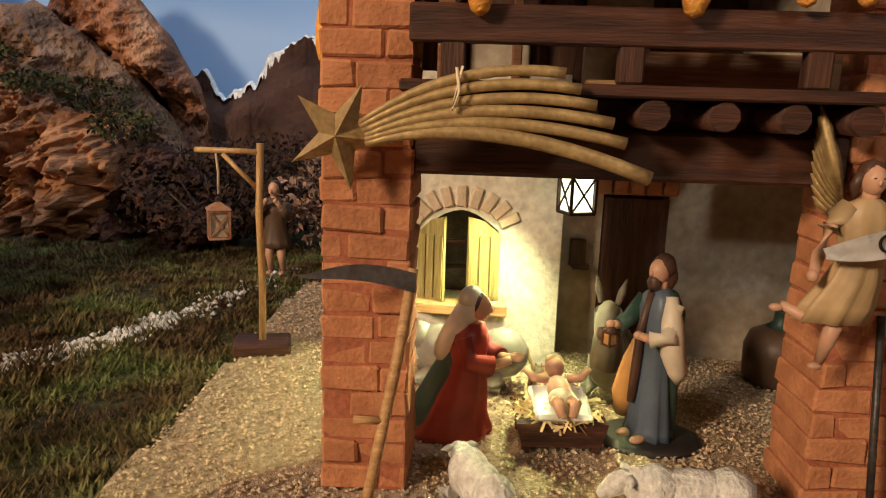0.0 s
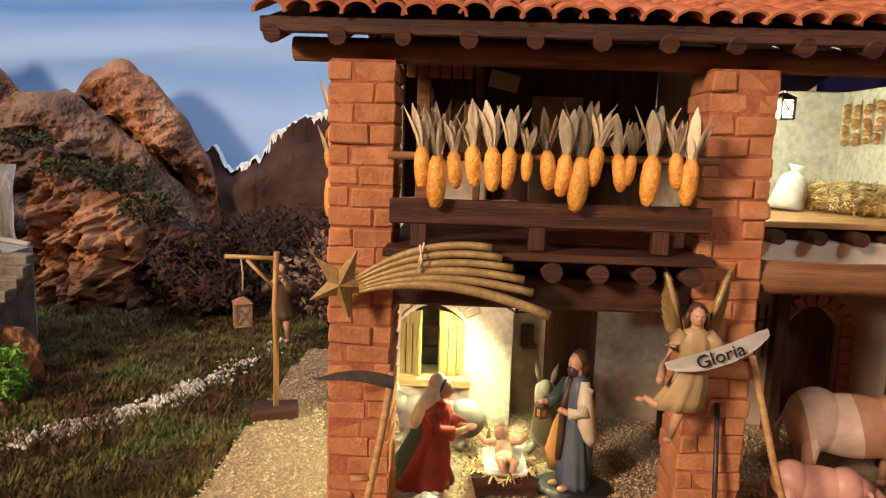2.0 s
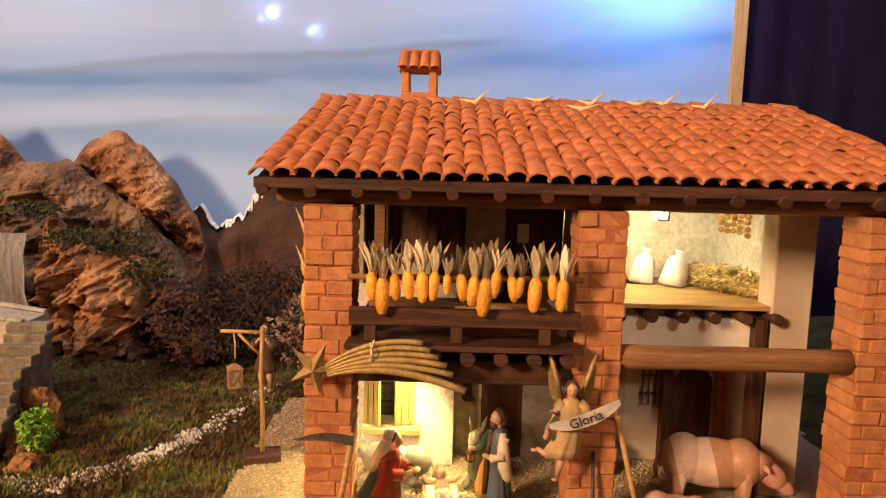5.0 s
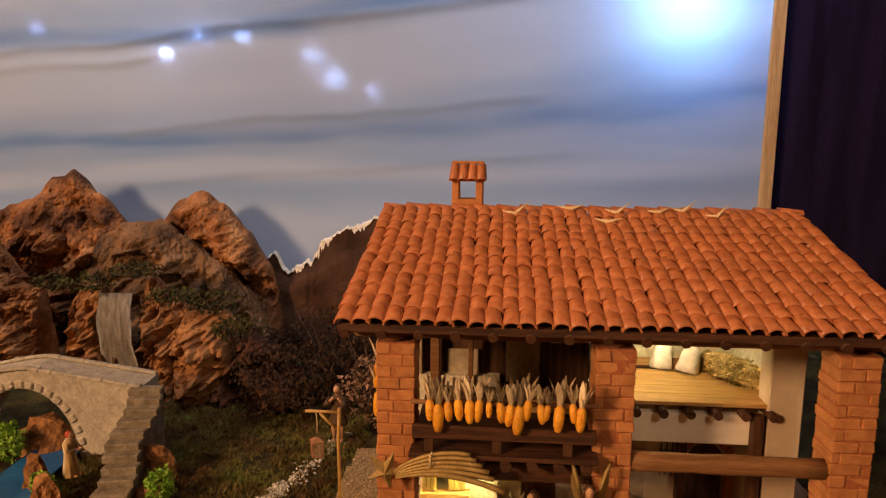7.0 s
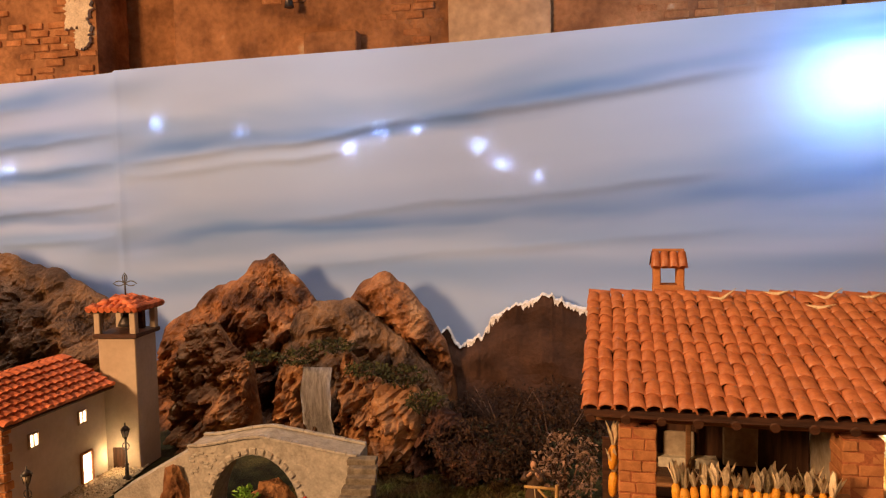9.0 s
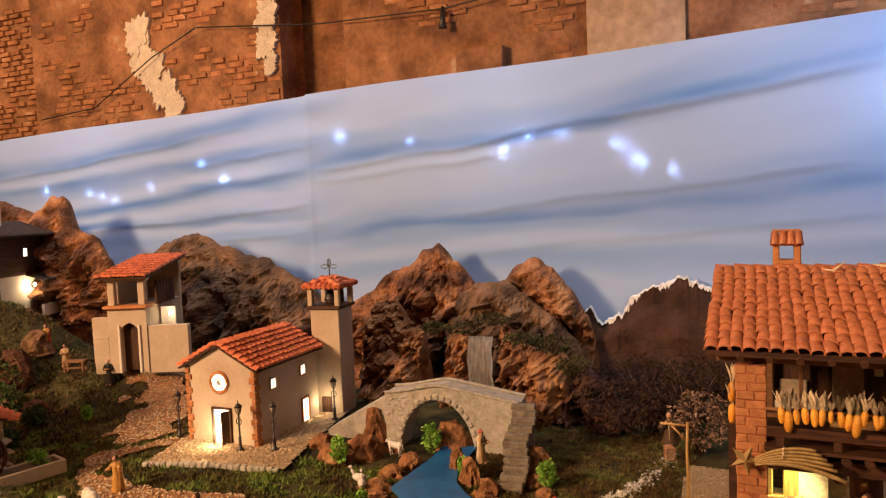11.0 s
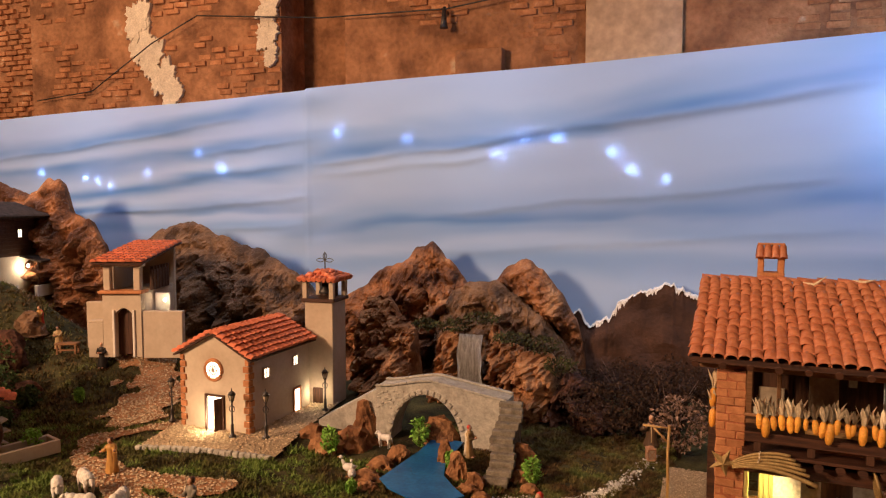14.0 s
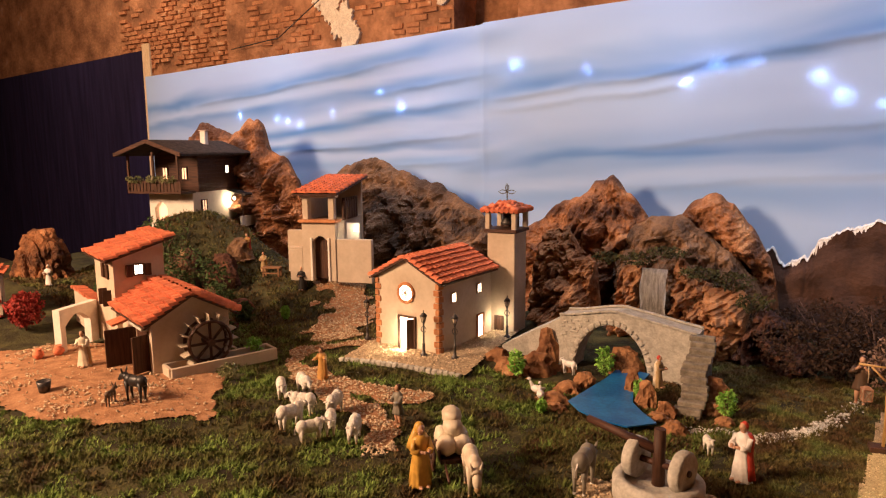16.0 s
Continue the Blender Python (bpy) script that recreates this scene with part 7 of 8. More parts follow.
# husks left lying on the roof
random.seed(9)
for k, (u, v) in enumerate(((0.36, 0.66), (0.66, 0.60), (0.70, 0.68), (0.84, 0.69), (0.92, 0.70), (0.55, 0.71), (1.02, 0.66))):
    bm = B()
    a = random.uniform(-0.6, 0.6)
    d = Vector((math.cos(a), math.sin(a) * 0.5, 0))
    tube(bm, [-0.045 * d + Vector((0, 0, 0.012)), Vector((0, 0, 0.002)), 0.045 * d + Vector((0, 0, 0.018 if k % 2 else 0.045))], [0.001, 0.008, 0.001], 5)
    thing("husk", bm, HUSK, HM @ RM @ pose(u, (v - E0[0]) / math.cos(radians(tilt)), 0.022), "dry pale corn husk lying on roof tiles", "husk", "husks on the roof")

# ---- star with its tail ----
star = thing("star_ornament", None, None, HM @ pose(0.030, -0.048, 0.411), "dull gold comet star with curved slatted tail", "ornament")
bm = B()
ring = []
for k in range(10):
    a = math.pi / 2 + math.pi * k / 5 - 0.42
    r = 0.056 if k % 2 == 0 else 0.021
    ring.append(bm.verts.new((r * math.cos(a), 0.006, r * math.sin(a))))
c0, c1 = bm.verts.new((0, -0.017, 0)), bm.verts.new((0, 0.012, 0))
for k in range(10):
    bm.faces.new((ring[k], ring[(k + 1) % 10], c0))
    bm.faces.new((ring[(k + 1) % 10], ring[k], c1))
part("star", bm, GOLD, star)
tails = (((0.025, 0.014), (0.115, 0.058), (0.215, 0.064), 0.0055), ((0.025, 0.010), (0.120, 0.048), (0.230, 0.050), 0.0055), ((0.028, 0.006), (0.125, 0.036), (0.245, 0.036), 0.0055), ((0.03, 0.002), (0.125, 0.026), (0.262, 0.020), 0.006), ((0.03, -0.002), (0.13, 0.016), (0.275, 0.002), 0.006), ((0.03, -0.006), (0.14, 0.012), (0.300, -0.030), 0.0075))
for p0, p1, p2, r in tails:
    bm = B()
    pts = []
    for k in range(13):
        t = k / 12
        x = (1 - t) ** 2 * p0[0] + 2 * t * (1 - t) * p1[0] + t * t * p2[0]
        z = (1 - t) ** 2 * p0[1] + 2 * t * (1 - t) * (p1[1] + 0.018) + t * t * p2[1]
        pts.append((x, -0.022 + 0.004 * math.sin(t * 3), z))
    tube(bm, pts, [0.0025 + (r - 0.0025) * min(1, 3 * k / 12) for k in range(13)], 8)
    part("tail_slat", bm, GOLD, star)
bm = B()
tube(bm, [(0.115, -0.03, 0.066), (0.118, -0.034, 0.045), (0.112, -0.03, 0.028), (0.120, -0.02, 0.068)], 0.0016, 5)
part("tie", bm, HUSK, star, "raffia tie")

# ---- scythe, pole, lantern post ----
sc = thing("scythe", None, None, HM @ pose(0, 0, 0), "old scythe with wooden handle leaning on the pillar", "scythe")
bm = B()
tube(bm, [(0.060, -0.105, 0.0), (0.078, -0.080, 0.10), (0.094, -0.060, 0.19), (0.106, -0.040, 0.278)], [0.0055, 0.006, 0.006, 0.0055], 8)
part("handle", bm, LIGHTWOOD, sc)
bm = B()
tube(bm, [(0.082, -0.075, 0.125), (0.052, -0.082, 0.128)], 0.0042, 8)
part("grip", bm, LIGHTWOOD, sc)
bm = B()
up, dn = [], []
for k in range(11):
    t = k / 10
    x = 0.110 - 0.122 * t
    zt = 0.276 + 0.010 * math.sin(math.pi * min(1, t * 1.1)) - 0.004 * t
    up.append(bm.verts.new((x, -0.052 - 0.01 * t, zt)))
    dn.append(bm.verts.new((x, -0.052 - 0.01 * t, zt - 0.020 * (1 - t ** 2.2) - 0.0008)))
for k in range(10):
    bm.faces.new((up[k], up[k + 1], dn[k + 1], dn[k]))
bmesh.ops.solidify(bm, geom=bm.faces[:], thickness=0.0018)
part("blade", bm, BLADE, sc, "grey steel blade")
bm = B()
tube(bm, [(0.715, -0.09, 0.0), (0.68, -0.035, 0.16), (0.645, -0.006, 0.315)], 0.0055, 8)
thing("wooden_pole", bm, LIGHTWOOD, HM, "brown wooden tool handle leaning on the pillar", "pole")
bm = B()
tube(bm, [(0.598, -0.05, 0.0), (0.600, -0.008, 0.24)], 0.004, 8)
thing("iron_rod", bm, IRON, HM, "thin dark iron rod against the pillar", "rod")


def lantern(m, w, h, label, lit=True, wood=DARKWOOD):
    t = thing("lantern", None, None, m, label, "lantern")
    bm = B()
    for sx in (-1, 1):
        for sy in (-1, 1):
            box(bm, sx * w / 2, sy * w / 2, h / 2, w * 0.10, w * 0.10, h)
    for z in (0, h):
        for s in (-1, 1):
            box(bm, 0, s * w / 2, z, w, w * 0.11, w * 0.11)
            box(bm, s * w / 2, 0, z, w * 0.11, w, w * 0.11)
    for s in (-1, 1):
        for a in (1, -1):
            ang = math.degrees(math.atan2(h, w)) * a
            box(bm, 0, s * w * 0.51, h / 2, math.hypot(w, h) * 0.92, w * 0.05, w * 0.07, m=pose(0, 0, 0, ry=ang))
            box(bm, s * w * 0.51, 0, h / 2, w * 0.05, math.hypot(w, h) * 0.92, w * 0.07, m=pose(0, 0, 0, rx=ang))
    part("frame", bm, wood, t)
    bm = B()
    vs4 = ((-1, -1), (1, -1), (1, 1), (-1, 1))
    k = w * 0.62
    a = [bm.verts.new((x * k, y * k, h * 1.04)) for x, y in vs4]
    b = [bm.verts.new((x * w * 0.12, y * w * 0.12, h * 1.30)) for x, y in vs4]
    for i in range(4):
        bm.faces.new((a[i], a[(i + 1) % 4], b[(i + 1) % 4], b[i]))
    bm.faces.new(a[::-1])
    bm.faces.new(b)
    part("roof", bm, wood, t)
    bm = B()
    box(bm, 0, 0, h * 0.5, w * 0.86, w * 0.86, h * 0.90)
    part("pane", bm, LANTERN_PANE if lit else GREYPLASTER, t, "glowing milky pane" if lit else "")
    bm = B()
    tube(bm, [(0.004 * math.cos(q), 0, h * 1.36 + 0.006 * math.sin(q)) for q in [2 * math.pi * i / 10 for i in range(11)]], 0.0012, 5, cap=False)
    part("ring", bm, IRON, t)
    return t


lantern(HM @ pose(0.328, 0.36, 0.285, rz=22), 0.042, 0.058, "dark wooden lantern glowing yellow in the stable")
lantern(HM @ pose(0.850, 0.44, 0.688, rz=12), 0.030, 0.040, "dark wooden lantern glowing yellow in the loft")
lp = thing("lantern_post", None, None, HM @ pose(-0.206, 0.44, 0.0), "golden wooden post with arm on a flat base", "lamp post")
bm = B()
box(bm, 0, 0, 0.010, 0.10, 0.075, 0.022, bevel=0.004, jitter=0.001)
part("base", bm, DARKWOOD, lp, "", pose(0, 0, 0, rz=14))
bm = B()
tube(bm, [(0, 0, 0.015), (0.002, 0, 0.13), (-0.001, 0, 0.25), (0.004, 0, 0.372)], 0.0064, 10)
part("post", bm, BRASSWOOD, lp)
bm = B()
tube(bm, [(0.008, 0, 0.357), (-0.05, 0, 0.358), (-0.110, 0, 0.358)], 0.005, 8)
part("arm", bm, BRASSWOOD, lp)
bm = B()
tube(bm, [(-0.004, 0, 0.295), (-0.062, 0, 0.352)], 0.0042, 8)
part("brace", bm, BRASSWOOD, lp)
bm = B()
tube(bm, [(-0.074, 0, 0.353), (-0.071, 0, 0.32), (-0.072, 0, 0.282)], 0.0022, 6)
part("hook", bm, HUSK, lp, "string loop")
lantern(HM @ pose(-0.279, 0.44, 0.206, rz=25), 0.034, 0.048, "small brown wooden lantern hanging unlit from a post", False, material("pale_brown_wood", (0.30, 0.15, 0.08), (0.42, 0.24, 0.14), 30, 0.6, 0.3))

# loft goods
for u, v, rz in ((0.855, 0.60, 10), (0.935, 0.57, -12)):
    bm = B()
    lathe(bm, [(0.034, 0.0), (0.038, 0.008), (0.036, 0.035), (0.030, 0.065), (0.024, 0.080), (0.010, 0.088), (0.008, 0.092), (0.018, 0.104)], 22, 0, None, 0.09, 5, u * 20, 0.7)
    thing("sack", bm, WHITE, HM @ pose(u, v, 0.490, -6, 10, rz), "tied cream cloth sack on loft boards", "sack", "sacks in the loft")
hay = thing("straw_bundle", None, None, HM @ pose(1.065, 0.52, 0.515, rz=-62), "loose bundle of yellow straw on the loft", "straw")
bm = B()
blob(bm, (0, 0, 0.0), (0.155, 0.050, 0.028), 0, sub=3, rough=0.2)
part("core", bm, STRAW, hay)
straw_pile("straw", hay, (0, 0, 0.006), (0.165, 0.058, 0.036), 2600, 0.016, 0.0017, 8)
on = thing("onion_strings", None, None, HM @ pose(1.115, 0.58, 0.70, rz=-90), "strings of brown onions hung on the loft wall", "onions")
random.seed(5)
for k in range(5):
    bm = B()
    for j in range(6):
        blob(bm, (-0.10 + 0.045 * k + random.uniform(-0.004, 0.004), -0.008, 0.03 - 0.016 * j + random.uniform(-0.004, 0.004)), (0.009, 0.009, 0.008), 0)
    tube(bm, [(-0.10 + 0.045 * k, 0, 0.045), (-0.10 + 0.045 * k, -0.006, -0.055)], 0.0018, 5, 1)
    part("string", bm, [OCHRE, HUSK], on)
# demijohn behind the pillar
dj = thing("demijohn", None, None, at_house(0.690, 0.40, 0.0), "dark wicker demijohn with green glass neck", "bottle")
bm = B()
lathe(bm, [(0.046, 0), (0.054, 0.012), (0.056, 0.06), (0.048, 0.085), (0.026, 0.098)], 22, fold=0.03, nf=14)
part("wicker", bm, BROWNHIDE, dj)
bm = B()
lathe(bm, [(0.026, 0.096), (0.014, 0.108), (0.013, 0.125), (0.016, 0.128)], 16)
part("neck", bm, GREENROBE, dj, "dark green glass neck")
straw_pile("straw_scraps", None, (0.95, 1.20, 0.02), (0.16, 0.08, 0.012), 300, 0.016, 0.0015, 12)
tagged(bpy.data.objects["straw_scraps"], "scattered straw on the sty floor", "straw", kind="stuff")

# ---- village figures ----
def person(x, y, h, mats, label, rz=0.0, z=None, **kw):
    return thing("figure_statue", figurine(h, 4, **kw), mats, stand(x, y, z, rz), label, "statue")


person(-1.77, -0.08, 0.245, [YELLOW, YELLOW, SKIN, YELLOW], "woman statue in yellow dress and headscarf", 60, seed=1, hood=True)
person(-2.19, 0.34, 0.205, [GREYHIDE, BLACKISH, SKIN, HAIR], "boy statue in grey shirt and dark trousers", -20, seed=2, tunic=True)
person(-2.93, 0.62, 0.185, [OCHRE, OCHRE, SKIN, HAIR], "girl statue in orange dress carrying a basket", -10, seed=3, arms="wide")
person(-0.76, 0.62, 0.235, [WHITE, SCARLET, SKIN, SCARLET], "shepherd statue in white with red cap and bag", -30, seed=4, arms="front")
person(-1.27, 1.30, 0.165, [TAN, CREAM, SKIN, SCARLET], "washerwoman statue with red kerchief by the pond", 80, seed=5, z=0.075)
person(-0.41, 1.75, 0.25, [BROWNHIDE, TAN, SKIN, HAIR], "piper statue in brown tunic with long pipe", -10, seed=6, tunic=True, arms="flute")
person(-4.16, -0.03, 0.21, [CREAM, TAN, SKIN, HAIR], "man statue in pale shirt at the mill door", 30, seed=7)
person(-5.68, 0.20, 0.20, [SCARLET, BROWNHIDE, SKIN, HAIR], "woman statue in red shawl", 30, seed=8)
person(-6.05, 0.75, 0.17, [WHITE, TAN, SKIN, WHITE], "woman statue in white with bundle on head", 20, seed=9)
person(-5.95, 1.50, 0.18, [OCHRE, WHITE, SKIN, HAIR], "woman statue in white blouse before the chalet", 20, seed=10)
person(-5.30, 1.48, 0.16, [TAN, OCHRE, SKIN, HAIR], "small man statue in ochre coat", 10, seed=11)
person(-4.98, 1.90, 0.18, [OCHRE, SCARLET, SKIN, HAIR], "woman statue in orange dress by the porch", 10, seed=12)
person(-4.20, 1.76, 0.19, [BLACKISH, BLACKISH, SKIN, WHITE], "monk statue in black habit by the gate", 20, seed=13)
person(-4.72, 1.84, 0.17, [TAN, OCHRE, SKIN, HAIR], "craftsman statue in tan smock at a bench", 20, seed=14)
for x, y, rz in ((-2.89, 0.28, -40), (-2.84, 0.39, -25), (-2.65, 0.19, 200), (-2.58, 0.04, 80), (-2.41, -0.01, 60), (-2.39, 0.10, -50), (-2.52, 0.27, -70), (-2.26, 0.11, -60)):
    k = random.uniform(0.9, 1.1)
    thing("sheep_statue", beast(0.118 * k, leg=0.42, body=0.27, neck=(0.22, 0.05 if rz < 0 else 0.2), head=0.15, ears="side", woolly=0.12), [WOOL, TAN], stand(x, y, rz=rz), "standing white woolly sheep statue on moss", "statue", "flock on the meadow")
thing("lamb_statue", beast(0.075, leg=0.5, body=0.24, neck=(0.2, 0.25), head=0.15, ears="side", woolly=0.10), [WOOL, TAN], stand(-0.92, 0.80, rz=-60), "small white lamb statue on dark moss", "statue")
thing("goat_statue", beast(0.085, leg=0.5, body=0.22, neck=(0.2, 0.28), head=0.15, ears="side"), [WHITE, WHITE], stand(-1.80, 1.42, rz=170), "small white goat statue by the bridge", "statue")
thing("horse_statue", beast(0.15, leg=0.62, body=0.24, neck=(0.25, 0.3), head=0.2, ears="up", graze=True), [CREAM, TAN], stand(-1.58, -0.02, rz=-50), "cream horse statue drawing a loaded cart", "statue")
thing("donkey_statue", beast(0.15, leg=0.62, body=0.25, neck=(0.25, 0.2), head=0.19, ears="up", graze=True), [GREYHIDE, WHITE], stand(-1.24, 0.22, rz=95), "grey donkey statue harnessed to the olive press", "statue")
thing("donkey_statue", beast(0.13, leg=0.60, body=0.23, neck=(0.28, 0.18), head=0.19, ears="up"), [BLACKISH, BLACKISH], stand(-3.44, -0.17, rz=190), "black donkey statue in the mill yard", "statue")
thing("foal_statue", beast(0.075, leg=0.62, body=0.22, neck=(0.24, 0.3), head=0.19, ears="up"), [BROWNHIDE, BLACKISH], stand(-3.50, -0.27, rz=120), "dark brown donkey foal statue", "statue")
for x, y, rz in ((-1.82, 1.04, 170), (-1.77, 0.98, 120)):
    bm = B()
    blob(bm, (0, 0, 0.026), (0.036, 0.020, 0.020), 0, sub=3)
    tube(bm, [(0.026, 0, 0.034), (0.040, 0, 0.055), (0.044, 0, 0.068)], [0.011, 0.007, 0.007], 8, 0)
    blob(bm, (0.048, 0, 0.070), (0.012, 0.008, 0.009), 0)
    tube(bm, [(0.056, 0, 0.069), (0.070, 0, 0.066)], [0.005, 0.002], 6, 1)
    tube(bm, [(-0.03, 0, 0.030), (-0.055, 0, 0.042)], [0.014, 0.003], 6, 0)
    for s in (-1, 1):
        tube(bm, [(0, s * 0.008, 0.012), (0.004, s * 0.009, 0)], 0.003, 5, 1)
    thing("goose_statue", bm, [WHITE, OCHRE], stand(x, y, rz=rz), "white goose statue near the pond", "statue", "geese by the pond")

# loaded cart
cart = thing("cart", None, None, stand(-1.74, 0.10, rz=-50), "dark wooden cart loaded with pale sacks", "cart")
slab("bed", (0, 0, 0.075), (0.20, 0.12, 0.018), DARKWOOD, cart)
for s in (-1, 1):
    slab("side_board", (0, s * 0.062, 0.10), (0.20, 0.008, 0.035), DARKWOOD, cart)
    bm = B()
    tube(bm, [(0.055 * math.cos(q), 0, 0.055 * math.sin(q)) for q in [2 * math.pi * i / 20 for i in range(21)]], 0.007, 6, cap=False)
    for k in range(4):
        box(bm, 0, 0, 0, 0.105, 0.006, 0.007, m=pose(0, 0, 0, ry=45 * k))
    tube(bm, [(0, -0.012, 0), (0, 0.012, 0)], 0.012, 8)
    part("wheel", bm, DARKWOOD, cart, "", pose(0.0, s * 0.080, 0.058))
    bm = B()
    tube(bm, [(0.09, s * 0.045, 0.078), (0.28, s * 0.05, 0.085)], 0.005, 6)
    part("shaft", bm, DARKWOOD, cart)
random.seed(31)
load = thing("sack_load", None, None, stand(-1.74, 0.10, rz=-50), "heap of cream sacks tied on the cart", "sacks")
for x, y, z in ((-0.05, -0.03, 0.10), (0.045, -0.03, 0.10), (-0.05, 0.03, 0.10), (0.045, 0.03, 0.10), (0.0, 0.0, 0.155), (-0.03, 0.0, 0.19)):
    bm = B()
    blob(bm, (x, y, z + 0.02), (0.052, 0.040, 0.040), 0, sub=3, rough=0.15)
    part("sack", bm, CREAM, load)
# olive press
press = thing("olive_press", None, None, stand(-0.98, 0.27, rz=-13) @ Matrix.Scale(1.18, 4), "round stone olive press with two millstones", "olive press")
bm = B()
lathe(bm, [(0.125, 0.0), (0.135, 0.02), (0.135, 0.075), (0.125, 0.085), (0.105, 0.085), (0.095, 0.06), (0.02, 0.058)], 32)
part("basin", bm, STONEGREY, press)
bm = B()
tube(bm, [(0, 0, 0.05), (0, 0, 0.235)], [0.020, 0.017], 10)
part("post", bm, DARKWOOD_Z, press)
for s in (-1, 1):
    bm = B()
    rr = 0.063
    pts = [(0.0, -0.016), (0.016, -0.018), (rr - 0.005, -0.018), (rr, -0.012), (rr, 0.012), (rr - 0.005, 0.018), (0.016, 0.018), (0.0, 0.016)]
    lathe(bm, [(max(r, 0.001), z) for r, z in pts], 28, 0, pose(s * 0.076, 0, 0.124, 0, 90, 0))
    part("millstone", bm, STONEGREY, press)
bm = B()
tube(bm, [(0.10, 0, 0.124), (-0.10, 0.0, 0.124)], 0.010, 8)
part("axle", bm, DARKWOOD, press)
bm = B()
tube(bm, [(0, 0, 0.165), (-0.12, -0.01, 0.185), (-0.24, -0.02, 0.205)], [0.016, 0.014, 0.012], 8)
part("beam", bm, DARKWOOD, press)
# small mill-yard objects
bm = B()
lathe(bm, [(0.026, 0), (0.036, 0.058), (0.034, 0.058), (0.026, 0.01)], 18)
thing("bucket", bm, IRON, stand(-3.97, -0.35), "dark metal bucket standing on the sand", "bucket")
for x, y in ((-4.57, -0.08), (-4.53, 0.02)):
    bm = B()
    lathe(bm, [(0.018, 0), (0.032, 0.02), (0.030, 0.04), (0.016, 0.052), (0.020, 0.06)], 16)
    thing("clay_pot", bm, TILE_FAR, stand(x, y), "small orange clay pot by the wall", "pot", "pots by the gate")
bench = thing("workbench", None, None, stand(-4.60, 1.82, rz=25), "small brown wooden workbench", "bench")
slab("top", (0, 0, 0.075), (0.16, 0.07, 0.014), LOG, bench)
for sx in (-1, 1):
    for sy in (-1, 1):
        slab("leg", (sx * 0.065, sy * 0.026, 0.034), (0.012, 0.012, 0.07), LOG, bench, 0)
slab("stretcher", (0, -0.026, 0.03), (0.13, 0.008, 0.012), LOG, bench, 0)

# plants
for n, (x, y, h) in enumerate(((-3.52, 0.66, 0.15), (-4.02, 1.40, 0.11), (-2.03, 1.22, 0.17), (-1.62, 1.50, 0.18), (-1.34, 1.24, 0.11), (-0.93, 1.24, 0.14), (-1.70, 0.84, 0.07))):
    shrub(x, y, h, LEAFGREEN, "bright lime-green artificial shrub", n + 100, 420, 0.011, 0.36 if h < 0.16 and n != 1 else 0.30)
shrub(-3.31, 0.30, 0.10, LEAFPALE, "small pale green shrub beside the mill channel", 120, 300, 0.010, 0.6)
shrub(-5.32, 0.21, 0.27, LEAFRED, "dense dark red artificial bush", 121, 2200, 0.014, 0.42, hole=-0.6)
shrub(-0.27, 1.86, 0.34, LEAFDRY, "dry bush with pale pinkish leaves", 122, 1100, 0.011, 0.45, hole=0.0)
shrub(-0.66, 2.10, 0.30, THICKET, "low dark brown dry thicket", 123, 2200, 0.012, 1.0, hole=-0.1)
shrub(-0.34, 2.30, 0.34, THICKET, "low dark brown dry thicket", 127, 1600, 0.012, 0.8, hole=-0.1)
shrub(-1.00, 2.45, 0.30, THICKET, "low dark brown dry thicket", 129, 1600, 0.012, 0.9, hole=-0.1)
# more thickets, added to darken the shaded ground behind the house
for n, (x, y, h, w) in enumerate(((-0.52, 2.10, 0.24, 0.8), (-0.30, 2.62, 0.36, 0.8), (-0.62, 2.62, 0.34, 0.9), (0.02, 2.45, 0.34, 0.7))):
    shrub(x, y, h, THICKET, "tangled dark purple-brown dry thicket", n + 170, 1500, 0.011, w, hole=-0.05)
for n, (x, y, h) in enumerate(((-5.05, 1.20, 0.34), (-4.85, 1.45, 0.30), (-5.25, 1.05, 0.28), (-4.62, 1.30, 0.24), (-5.50, 1.42, 0.50), (-5.1, 1.35, 0.42), (-5.85, 1.15, 0.22), (-4.45, 1.05, 0.2), (-4.9, 0.9, 0.22), (-4.3, 1.25, 0.16), (-4.15, 0.95, 0.14), (-5.5, 0.9, 0.2), (-4.65, 0.75, 0.14))):
    shrub(x, y, h * 0.85, LEAFDARK, "dark green leafy bush on the slope", n + 130, 700, 0.014, 0.55, hole=0.0)
for n, (x, y, z, h, w) in enumerate(((-1.70, 2.30, 0.50, 0.10, 1.2), (-1.32, 2.30, 0.45, 0.08, 1.6), (-1.12, 2.34, 0.38, 0.14, 0.9), (-1.92, 2.34, 0.50, 0.08, 1.3), (-0.98, 2.2, 0.30, 0.12, 0.9), (-1.55, 2.44, 0.55, 0.07, 2.0))):
    shrub(x, y, h, CLIFFMOSS, "dark moss tuft growing on the cliff", n + 150, 420, 0.011, w, z=z)

